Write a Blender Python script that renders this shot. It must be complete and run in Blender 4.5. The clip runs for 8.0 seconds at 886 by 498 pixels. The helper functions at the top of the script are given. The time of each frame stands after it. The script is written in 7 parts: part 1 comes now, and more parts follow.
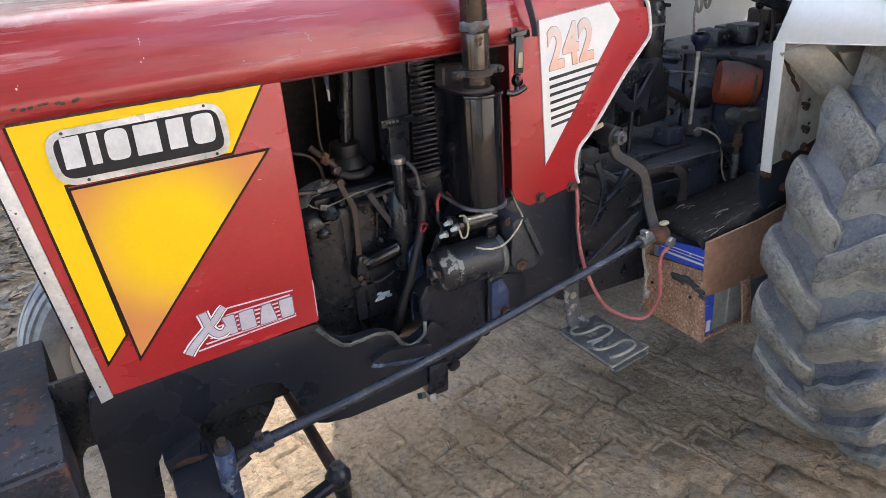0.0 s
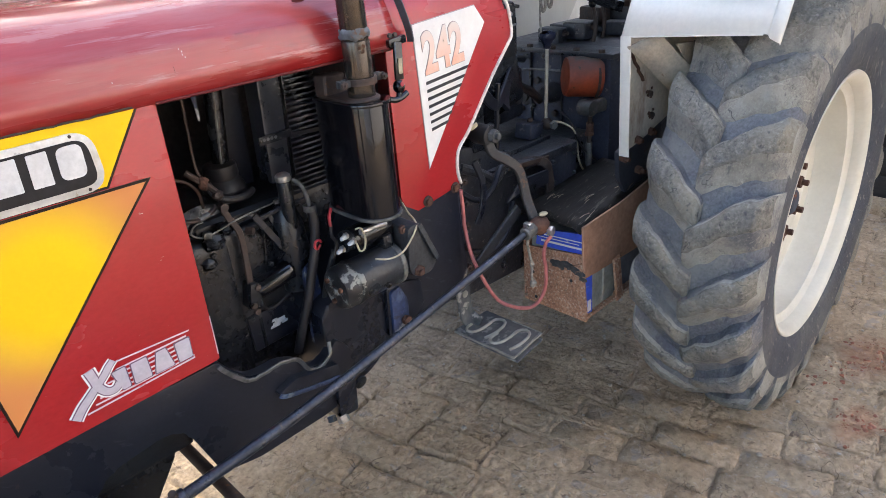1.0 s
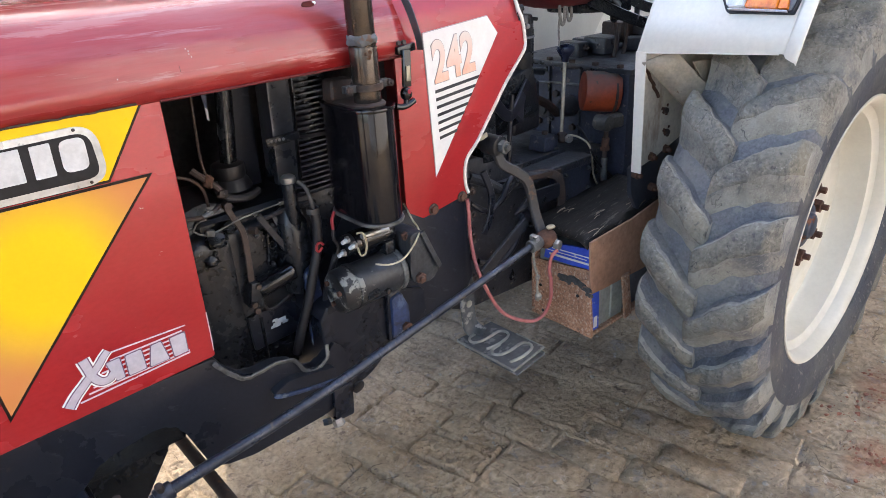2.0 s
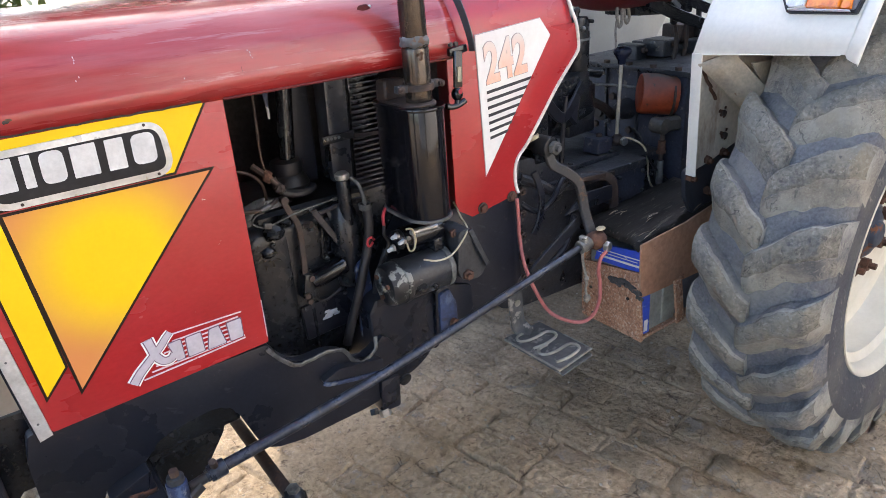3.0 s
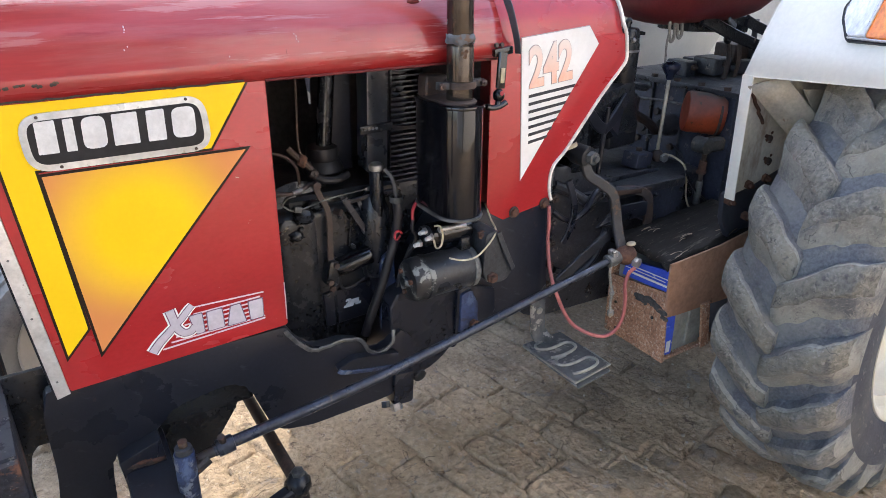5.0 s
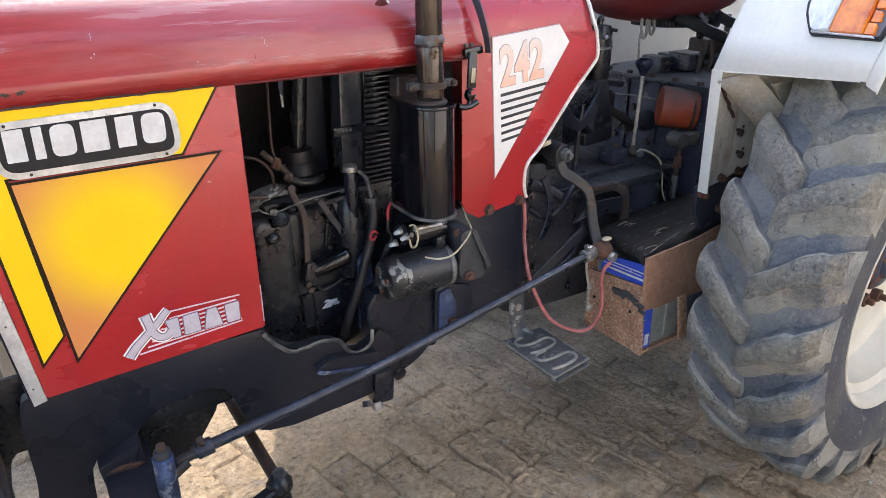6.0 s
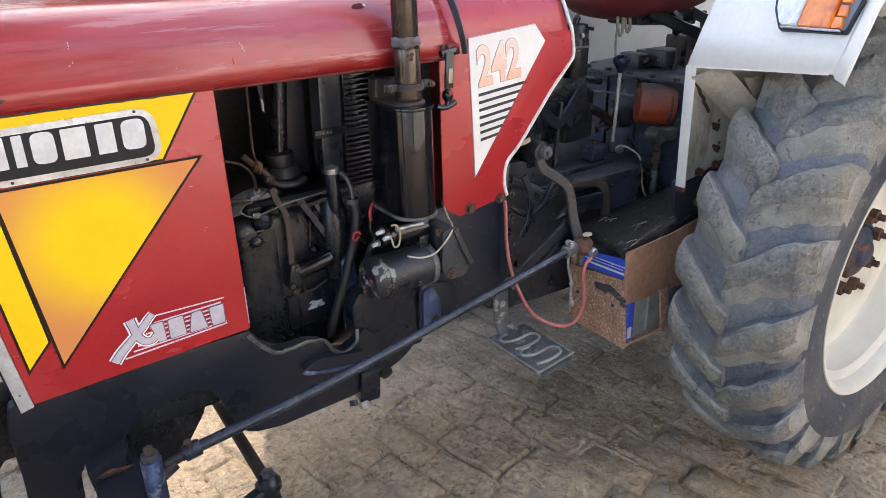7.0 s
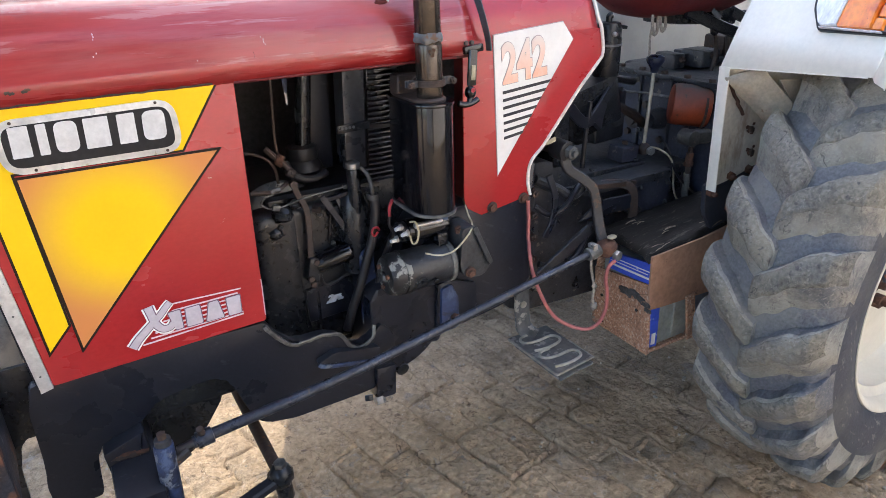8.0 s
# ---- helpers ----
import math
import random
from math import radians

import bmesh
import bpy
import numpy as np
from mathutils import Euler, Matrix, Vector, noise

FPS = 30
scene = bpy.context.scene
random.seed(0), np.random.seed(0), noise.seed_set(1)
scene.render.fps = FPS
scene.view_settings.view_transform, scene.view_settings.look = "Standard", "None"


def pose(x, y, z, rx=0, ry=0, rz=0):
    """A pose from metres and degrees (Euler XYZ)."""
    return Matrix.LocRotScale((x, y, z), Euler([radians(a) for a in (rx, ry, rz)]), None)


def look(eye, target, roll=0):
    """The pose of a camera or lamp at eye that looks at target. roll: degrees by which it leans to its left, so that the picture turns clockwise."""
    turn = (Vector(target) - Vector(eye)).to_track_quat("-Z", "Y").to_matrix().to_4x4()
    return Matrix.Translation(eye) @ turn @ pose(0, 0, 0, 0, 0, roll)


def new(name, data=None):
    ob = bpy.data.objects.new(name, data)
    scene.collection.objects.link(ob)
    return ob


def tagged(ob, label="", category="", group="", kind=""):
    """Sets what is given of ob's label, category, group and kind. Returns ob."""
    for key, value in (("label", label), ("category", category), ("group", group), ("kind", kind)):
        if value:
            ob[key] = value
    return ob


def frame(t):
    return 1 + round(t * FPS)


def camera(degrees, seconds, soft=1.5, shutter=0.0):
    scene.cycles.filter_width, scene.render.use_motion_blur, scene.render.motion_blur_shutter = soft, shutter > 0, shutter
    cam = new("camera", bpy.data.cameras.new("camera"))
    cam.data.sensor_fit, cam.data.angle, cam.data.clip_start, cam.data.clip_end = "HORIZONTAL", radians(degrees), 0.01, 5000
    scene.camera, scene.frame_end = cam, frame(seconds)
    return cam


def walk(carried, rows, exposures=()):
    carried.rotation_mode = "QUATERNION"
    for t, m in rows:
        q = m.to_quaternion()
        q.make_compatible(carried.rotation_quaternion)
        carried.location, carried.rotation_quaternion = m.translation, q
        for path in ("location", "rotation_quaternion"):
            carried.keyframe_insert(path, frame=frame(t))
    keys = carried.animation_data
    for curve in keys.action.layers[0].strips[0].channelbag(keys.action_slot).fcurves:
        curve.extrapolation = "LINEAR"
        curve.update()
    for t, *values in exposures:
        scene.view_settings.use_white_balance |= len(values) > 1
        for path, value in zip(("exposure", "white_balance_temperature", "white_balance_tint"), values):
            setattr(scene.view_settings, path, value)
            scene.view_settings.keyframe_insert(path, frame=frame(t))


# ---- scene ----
cam = camera(67.1, 8.0, soft=0.65)
PATH = [
    (0, (-0.033, 0.069, 1.409), (0.793, 1.677, 0.554), -4.5),
    (0.5, (-0.093, 0.143, 1.415), (0.944, 1.611, 0.537), -4.4),
    (1, (-0.121, 0.165, 1.416), (1.095, 1.489, 0.54), -4.8),
    (1.5, (-0.115, 0.179, 1.399), (1.123, 1.476, 0.514), -3.0),
    (2, (-0.081, 0.126, 1.408), (1.085, 1.516, 0.565), -3.3),
    (2.2, (-0.077, 0.105, 1.402), (1.021, 1.547, 0.562), -3.4),
    (3.3, (-0.079, 0.077, 1.406), (0.939, 1.594, 0.589), -4.1),
    (3.5, (-0.065, 0.074, 1.417), (0.933, 1.591, 0.578), -3.6),
    (4, (-0.067, 0.073, 1.411), (0.826, 1.645, 0.556), -2.6),
    (4.5, (-0.062, 0.081, 1.411), (0.815, 1.656, 0.545), -0.7),
    (4.7, (-0.070, 0.084, 1.405), (0.846, 1.650, 0.560), 0.1),
    (5.8, (-0.060, 0.060, 1.401), (0.930, 1.598, 0.592), -0.5),
    (6, (-0.048, 0.054, 1.408), (0.925, 1.595, 0.584), -0.8),
    (6.5, (-0.046, 0.044, 1.409), (0.936, 1.58, 0.587), -1.3),
    (7, (-0.043, 0.027, 1.411), (0.954, 1.554, 0.589), -1.8),
    (7.5, (-0.027, 0.018, 1.407), (0.932, 1.575, 0.595), -1.9),
    (8, (0.0, 0.011, 1.407), (0.896, 1.597, 0.581), -1.5),
]

walk_exposures = [(0, 2.74, 6450, 12), (1, 2.81, 6450, 12), (2, 2.85, 6450, 12), (3.5, 2.82, 6450, 12), (4, 2.81, 6450, 12), (4.6, 2.79, 6450, 12), (6.5, 2.79, 6450, 12), (8, 2.77, 6450, 12)]
walk(cam, [(t, look(eye, target, roll)) for t, eye, target, roll in PATH], walk_exposures)

# ---- light ----
SUN_WAY = Vector((0.42, 0.90, 1.02)).normalized()
world = bpy.data.worlds.new("sky")
scene.world = world
world.use_nodes = True
wn = world.node_tree.nodes
sky = wn.new("ShaderNodeTexSky")
sky.sky_type = "NISHITA"
sky.sun_disc = False
sky.sun_elevation = math.asin(SUN_WAY.z)
sky.sun_rotation = math.atan2(SUN_WAY.x, SUN_WAY.y)
sky.dust_density = 3.0
wn["Background"].inputs["Strength"].default_value = 0.15
world.node_tree.links.new(sky.outputs["Color"], wn["Background"].inputs["Color"])
sun_data = bpy.data.lights.new("sun", "SUN")
sun_data.energy = 0.75
sun_data.angle = radians(0.6)
sun_data.color = (1.0, 0.93, 0.82)
sun = new("sun", sun_data)
sun.matrix_world = look(SUN_WAY * 30, (0, 0, 0))


# ---- materials ----
def mat(name, a, b, rough=0.5, rvar=0.12, metal=0.0, scale=6.0, fine=90.0, grain=0.15, bump=0.2, depth=0.002,
        spots=None, spot_at=0.62, spot_scale=30.0, dust=None, dust_amt=0.5, coat=0.0, stretch=(1, 1, 1), spot_rough=0.85, detail=6.0, spec=0.4, coat_rough=0.10):
    """A surface of two tones with grain, optional worn spots, and optional dust on what faces up."""
    m = bpy.data.materials.new(name)
    m.use_nodes = True
    nodes, link = m.node_tree.nodes, m.node_tree.links.new
    bs = nodes["Principled BSDF"]
    tc = nodes.new("ShaderNodeNewGeometry")
    mp = nodes.new("ShaderNodeMapping")
    mp.inputs["Scale"].default_value = stretch
    link(tc.outputs["Position"], mp.inputs["Vector"])

    def noisy(s, d=detail, rough_=0.6):
        n = nodes.new("ShaderNodeTexNoise")
        n.inputs["Scale"].default_value, n.inputs["Detail"].default_value, n.inputs["Roughness"].default_value = s, d, rough_
        link(mp.outputs["Vector"], n.inputs["Vector"])
        return n.outputs["Fac"]

    def ramp(src, lo, hi, v0=0.0, v1=1.0):
        r = nodes.new("ShaderNodeMapRange")
        r.inputs["From Min"].default_value, r.inputs["From Max"].default_value = lo, hi
        r.inputs["To Min"].default_value, r.inputs["To Max"].default_value = v0, v1
        link(src, r.inputs["Value"])
        return r.outputs["Result"]

    def mix(f, x, y, kind="MIX"):
        n = nodes.new("ShaderNodeMix")
        n.data_type, n.blend_type = "RGBA", kind
        for k, v in ((0, f), (6, x), (7, y)):
            if isinstance(v, (int, float)):
                n.inputs[k].default_value = v
            elif isinstance(v, tuple):
                n.inputs[k].default_value = (*v, 1.0)
            else:
                link(v, n.inputs[k])
        return n.outputs[2]

    big, small = noisy(scale), noisy(fine, 3.0)
    col = mix(ramp(big, 0.35, 0.65), a, b)
    g = ramp(small, 0.3, 0.7, 1.0 - grain, 1.0 + grain)
    comb = nodes.new("ShaderNodeCombineColor")
    for k in range(3):
        link(g, comb.inputs[k])
    col = mix(1.0, col, comb.outputs[0], "MULTIPLY")
    ro = ramp(big, 0.3, 0.7, max(0.03, rough - rvar), min(1.0, rough + rvar))
    if spots:
        sf = ramp(noisy(spot_scale, 8.0, 0.65), spot_at, spot_at + 0.04)
        col = mix(sf, col, spots)
        rr = nodes.new("ShaderNodeMix")
        link(sf, rr.inputs[0]), link(ro, rr.inputs[2])
        rr.inputs[3].default_value = spot_rough
        ro = rr.outputs[0]
    if dust:
        sep = nodes.new("ShaderNodeSeparateXYZ")
        link(tc.outputs["Normal"], sep.inputs[0])
        up = ramp(sep.outputs["Z"], 0.1, 0.95)
        ml = nodes.new("ShaderNodeMath")
        ml.operation = "MULTIPLY"
        link(up, ml.inputs[0]), link(ramp(noisy(scale * 2.3), 0.3, 0.6, dust_amt * 0.5, dust_amt), ml.inputs[1])
        col = mix(ml.outputs[0], col, dust)
        rr = nodes.new("ShaderNodeMix")
        link(ml.outputs[0], rr.inputs[0]), link(ro, rr.inputs[2])
        rr.inputs[3].default_value = 0.9
        ro = rr.outputs[0]
    link(col, bs.inputs["Base Color"]), link(ro, bs.inputs["Roughness"])
    bs.inputs["Metallic"].default_value = metal
    bs.inputs["Specular IOR Level"].default_value = spec
    bs.inputs["Coat Weight"].default_value = coat
    bs.inputs["Coat Roughness"].default_value = coat_rough
    if bump:
        bp = nodes.new("ShaderNodeBump")
        bp.inputs["Strength"].default_value, bp.inputs["Distance"].default_value = bump, depth
        link(noisy(fine * 0.5, 5.0), bp.inputs["Height"])
        link(bp.outputs[0], bs.inputs["Normal"])
    return m


RED = mat("red_paint", (0.325, 0.0155, 0.018), (0.385, 0.0235, 0.026), 0.27, 0.08, scale=2.5, fine=140, grain=0.06, bump=0.06, depth=0.001,
          spots=(0.50, 0.36, 0.33), spot_at=0.70, spot_scale=75, coat=0.16, stretch=(0.6, 1, 1.2), spec=0.45)
# Long pale spots paint reflected streaks on the faded, scratched bonnet.
RED_BONNET = mat("bonnet_paint", (0.25, 0.013, 0.014), (0.32, 0.034, 0.033), 0.26, 0.09, scale=8.0, fine=70, grain=0.10, bump=0.35, depth=0.0022,
                 spots=(0.38, 0.12, 0.115), spot_at=0.61, spot_scale=20, spot_rough=0.35, dust=(0.24, 0.20, 0.17), dust_amt=0.06, coat=0.32, coat_rough=0.13, stretch=(0.14, 1.2, 1.6), spec=0.30)
RED_BONNET.node_tree.nodes["Principled BSDF"].inputs["Coat IOR"].default_value = 1.8
streaks = RED_BONNET.node_tree.nodes["Bump"]
RED_BONNET.node_tree.links.new(streaks.outputs[0], RED_BONNET.node_tree.nodes["Principled BSDF"].inputs["Coat Normal"])
# Darker red paints the recessed flanges' shade; also used for scratches and dents.
RED_DULL_SHADE = mat("dull_shaded_red_paint", (0.085, 0.008, 0.008), (0.12, 0.012, 0.011), 0.55, scale=8, spots=(0.06, 0.03, 0.02), spot_at=0.6, spec=0.3)
WHITE_EDGE = mat("white_edging", (0.72, 0.68, 0.62), (0.62, 0.57, 0.50), 0.5, scale=25, spots=(0.32, 0.22, 0.15), spot_at=0.66, spot_scale=60)
ALU = mat("aluminium_trim", (0.62, 0.62, 0.61), (0.52, 0.52, 0.51), 0.42, 0.15, metal=0.55, scale=18, spots=(0.30, 0.29, 0.27), spot_at=0.62, spot_scale=45)
YELLOW = mat("yellow_print", (0.82, 0.525, 0.006), (0.84, 0.55, 0.008), 0.33, 0.06, scale=3, fine=120, grain=0.02, bump=0.02,
             spots=(0.50, 0.40, 0.22), spot_at=0.76, spot_scale=60, spec=0.18)
BROWN_LINE = mat("dark_print_line", (0.016, 0.009, 0.007), (0.022, 0.012, 0.008), 0.4, scale=20, spots=(0.16, 0.10, 0.06), spot_at=0.66, spot_scale=70, spec=0.18)
BADGE_SILVER = mat("silver_badge_border", (0.56, 0.55, 0.52), (0.48, 0.47, 0.44), 0.38, metal=0.25, scale=20, spots=(0.40, 0.35, 0.28), spot_at=0.68)
BADGE_PALE = mat("pale_silver_badge_block", (0.62, 0.615, 0.60), (0.52, 0.515, 0.50), 0.38, scale=25, fine=140, grain=0.08, bump=0.05, spots=(0.42, 0.39, 0.34), spot_at=0.70, spot_scale=50)
BADGE_BLACK = mat("black_badge", (0.012, 0.012, 0.014), (0.02, 0.02, 0.022), 0.35, scale=15, spec=0.18)
PRINT_WHITE = mat("white_print", (0.76, 0.75, 0.715), (0.69, 0.675, 0.64), 0.4, scale=12, grain=0.03, bump=0.03, spots=(0.50, 0.42, 0.36), spot_at=0.74, spot_scale=60, spec=0.18)
PRINT_PINK = mat("pale_pink_print", (0.66, 0.52, 0.54), (0.60, 0.44, 0.46), 0.4, scale=30, grain=0.05, bump=0.03, spots=(0.42, 0.06, 0.06), spot_at=0.64, spot_scale=70, spec=0.18)
PRINT_VIOLET = mat("violet_print_outline", (0.13, 0.075, 0.115), (0.17, 0.10, 0.14), 0.45, scale=20, spec=0.18)
PRINT_LILAC = mat("pale_lilac_print", (0.50, 0.455, 0.50), (0.43, 0.395, 0.44), 0.42, scale=40, grain=0.08, bump=0.03, spec=0.18)
PRINT_BLACK = mat("black_print", (0.03, 0.03, 0.033), (0.05, 0.05, 0.05), 0.45, scale=20, spec=0.18)
PRINT_GREY = mat("grey_print_outline", (0.28, 0.24, 0.24), (0.34, 0.30, 0.30), 0.45, scale=20)
PRINT_ORANGE = mat("orange_print", (0.76, 0.36, 0.21), (0.78, 0.52, 0.40), 0.45, scale=16, grain=0.05)
BLACK_OIL = mat("oily_black_paint", (0.0080, 0.0095, 0.0125), (0.0150, 0.0168, 0.0205), 0.24, 0.08, scale=10, fine=110, grain=0.35, bump=0.5,
                spots=(0.034, 0.034, 0.034), spot_at=0.66, spot_scale=60, dust=(0.042, 0.041, 0.040), dust_amt=0.18, spec=0.38)
# Pale spots paint small highlights into the oily black; dust lies on top.
DUSTY_OIL = mat("dusty_oily_casting", (0.013, 0.015, 0.020), (0.027, 0.029, 0.035), 0.36, 0.16, scale=12, fine=100, grain=0.40, bump=0.8, depth=0.004, spots=(0.150, 0.135, 0.110), spot_at=0.625, spot_scale=38, dust=(0.075, 0.069, 0.060), dust_amt=0.32, spec=0.55)
BLACK_PLATE = mat("black_chassis_paint", (0.0080, 0.0095, 0.0150), (0.0120, 0.0140, 0.0210), 0.30, 0.10, scale=4, fine=120, grain=0.18, bump=0.18,
                  spots=(0.070, 0.050, 0.042), spot_at=0.69, spot_scale=26, dust=(0.05, 0.048, 0.048), dust_amt=0.25, spec=0.30)

# Grey rather than black, so the bay's depths look lifted by haze.
DEEP = mat("haze_grey_bay_lining", (0.045, 0.044, 0.046), (0.075, 0.070, 0.066), 0.85, scale=7, fine=90, grain=0.3, bump=0.4)
SATIN = mat("satin_black_sheet", (0.020, 0.023, 0.030), (0.032, 0.036, 0.044), 0.33, 0.10, scale=9, fine=120, grain=0.25, bump=0.25, spots=(0.085, 0.078, 0.070), spot_at=0.67, spot_scale=40, spec=0.6)
BLACK_FACET = mat("dull_black_casting", (0.018, 0.020, 0.023), (0.034, 0.036, 0.040), 0.5, 0.12, scale=14, fine=140, grain=0.35, bump=0.6, spots=(0.09, 0.07, 0.055), spot_at=0.62, spot_scale=40)
BLACK_GLOSS = mat("glossy_black_enamel", (0.004, 0.004, 0.005), (0.006, 0.006, 0.008), 0.11, 0.05, scale=7, fine=60, grain=0.1, bump=0.05,
                  spots=(0.10, 0.09, 0.08), spot_at=0.755, spot_scale=50, coat=0.2)
PEELING = mat("peeling_black_paint", (0.010, 0.010, 0.011), (0.016, 0.016, 0.017), 0.4, scale=20, fine=120, bump=0.5, spots=(0.20, 0.20, 0.18), spot_at=0.53, spot_scale=26, spot_rough=0.55)
PIPE_STEEL = mat("sooty_pipe_steel", (0.050, 0.040, 0.034), (0.11, 0.092, 0.075), 0.22, 0.10, metal=0.75, scale=14, spots=(0.09, 0.045, 0.025), spot_at=0.62, spot_scale=30)
PIPE_GREY = mat("grey_burnt_pipe", (0.15, 0.155, 0.165), (0.085, 0.085, 0.085), 0.6, scale=20, spots=(0.12, 0.07, 0.045), spot_at=0.6, spot_scale=40)
STARTER_M = mat("dull_speckled_black_enamel", (0.011, 0.013, 0.017), (0.018, 0.021, 0.026), 0.30, 0.12, scale=14, fine=120, grain=0.35, bump=0.5, spots=(0.10, 0.10, 0.095), spot_at=0.625, spot_scale=45, dust=(0.04, 0.038, 0.035), dust_amt=0.25)
RUST = mat("rust", (0.105, 0.047, 0.028), (0.062, 0.033, 0.023), 0.85, scale=25, fine=150, grain=0.3, bump=0.6)
RUST_DARK = mat("dark_rusty_steel", (0.026, 0.020, 0.018), (0.060, 0.036, 0.026), 0.6, scale=18, fine=120, grain=0.3, bump=0.5, spots=(0.11, 0.055, 0.03), spot_at=0.62, spot_scale=50)
FORGED = mat("blackened_forged_steel", (0.016, 0.016, 0.018), (0.030, 0.027, 0.026), 0.42, 0.15, scale=12, fine=120, grain=0.3, bump=0.4, spots=(0.10, 0.055, 0.035), spot_at=0.585, spot_scale=30, spec=0.4)
ROD_STEEL = mat("grey_steel_rod", (0.050, 0.057, 0.076), (0.020, 0.023, 0.032), 0.33, 0.16, metal=0.4, scale=24, fine=140, grain=0.25, bump=0.25, spots=(0.13, 0.105, 0.085), spot_at=0.61, spot_scale=40)
BLUE_PAINT = mat("worn_blue_paint", (0.024, 0.044, 0.115), (0.012, 0.016, 0.030), 0.5, scale=16, grain=0.3, bump=0.5, spots=(0.15, 0.16, 0.18), spot_at=0.55, spot_scale=34)
STEEL_GREY = mat("worn_grey_casting", (0.16, 0.16, 0.15), (0.05, 0.05, 0.05), 0.5, 0.15, metal=0.3, scale=30, fine=140, bump=0.4)
BRIGHT = mat("bright_metal", (0.40, 0.39, 0.37), (0.26, 0.25, 0.24), 0.35, metal=0.7, scale=30)
PORCELAIN = mat("white_terminal", (0.50, 0.52, 0.55), (0.36, 0.38, 0.40), 0.35, scale=30)
RUBBER = mat("black_rubber_hose", (0.006, 0.006, 0.008), (0.012, 0.012, 0.015), 0.42, scale=20, fine=120, grain=0.3, bump=0.4, dust=(0.03, 0.027, 0.024), dust_amt=0.3)
STRAP_M = mat("grey_rubber_strap", (0.05, 0.05, 0.055), (0.08, 0.08, 0.085), 0.6, scale=20)
PINK = mat("pink_wire_sleeve", (0.40, 0.125, 0.115), (0.30, 0.095, 0.088), 0.5, scale=30)
WIRE_WHITE = mat("dirty_white_wire", (0.42, 0.37, 0.26), (0.32, 0.27, 0.17), 0.5, scale=40)
RED_WIRE = mat("red_wire", (0.40, 0.03, 0.04), (0.30, 0.02, 0.03), 0.4, scale=40)
ORANGE = mat("orange_filter_paint", (0.28, 0.050, 0.018), (0.20, 0.036, 0.016), 0.42, scale=14, spots=(0.05, 0.03, 0.02), spot_at=0.64, spot_scale=22, dust=(0.095, 0.080, 0.068), dust_amt=1.0)
BOARD = mat("rusty_brown_sheet", (0.40, 0.225, 0.140), (0.285, 0.148, 0.090), 0.85, scale=14, fine=160, grain=0.35, bump=0.5,
            spots=(0.055, 0.035, 0.025), spot_at=0.655, spot_scale=16)
BOARD_TAN = mat("tan_board_flap", (0.37, 0.210, 0.133), (0.285, 0.155, 0.095), 0.8, scale=9, fine=70, grain=0.15, bump=0.2, spots=(0.07, 0.045, 0.03), spot_at=0.66, spot_scale=14)
LID = mat("worn_black_rubber_sheet", (0.010, 0.009, 0.008), (0.022, 0.019, 0.016), 0.50, 0.12, scale=12, fine=60, bump=0.5, stretch=(0.35, 3.0, 1),
          spots=(0.075, 0.055, 0.042), spot_at=0.67, spot_scale=30, dust=(0.030, 0.026, 0.021), dust_amt=0.15, spec=0.13)
BATT_REAR = mat("dull_blue_grey_case", (0.11, 0.125, 0.155), (0.065, 0.075, 0.095), 0.6, scale=14, spots=(0.20, 0.20, 0.19), spot_at=0.62, spot_scale=24)
SMEAR_M = mat("dried_tar_smear", (0.035, 0.038, 0.042), (0.075, 0.072, 0.068), 0.7, scale=40, fine=140, grain=0.35, bump=0.6, spots=(0.20, 0.13, 0.085), spot_at=0.58, spot_scale=55)
FRAY_M = mat("frayed_tan_fibre", (0.30, 0.235, 0.165), (0.20, 0.155, 0.11), 0.85, scale=60)
BATT_BLUE = mat("blue_battery_label", (0.030, 0.075, 0.52), (0.05, 0.11, 0.60), 0.4, scale=22, spots=(0.45, 0.50, 0.62), spot_at=0.62, spot_scale=26)
BATT_CASE = mat("dusty_grey_battery_case", (0.30, 0.305, 0.265), (0.20, 0.21, 0.19), 0.6, scale=14, spots=(0.30, 0.30, 0.26), spot_at=0.63, spot_scale=24)
PLATE_M = mat("worn_steel_step", (0.095, 0.099, 0.098), (0.048, 0.051, 0.053), 0.55, 0.12, scale=22, spots=(0.27, 0.255, 0.23), spot_at=0.56, spot_scale=34, dust=(0.16, 0.14, 0.12), dust_amt=0.35)
PLATE_LIP = mat("polished_step_ridge", (0.40, 0.385, 0.32), (0.21, 0.20, 0.17), 0.5, metal=0.35, scale=45)


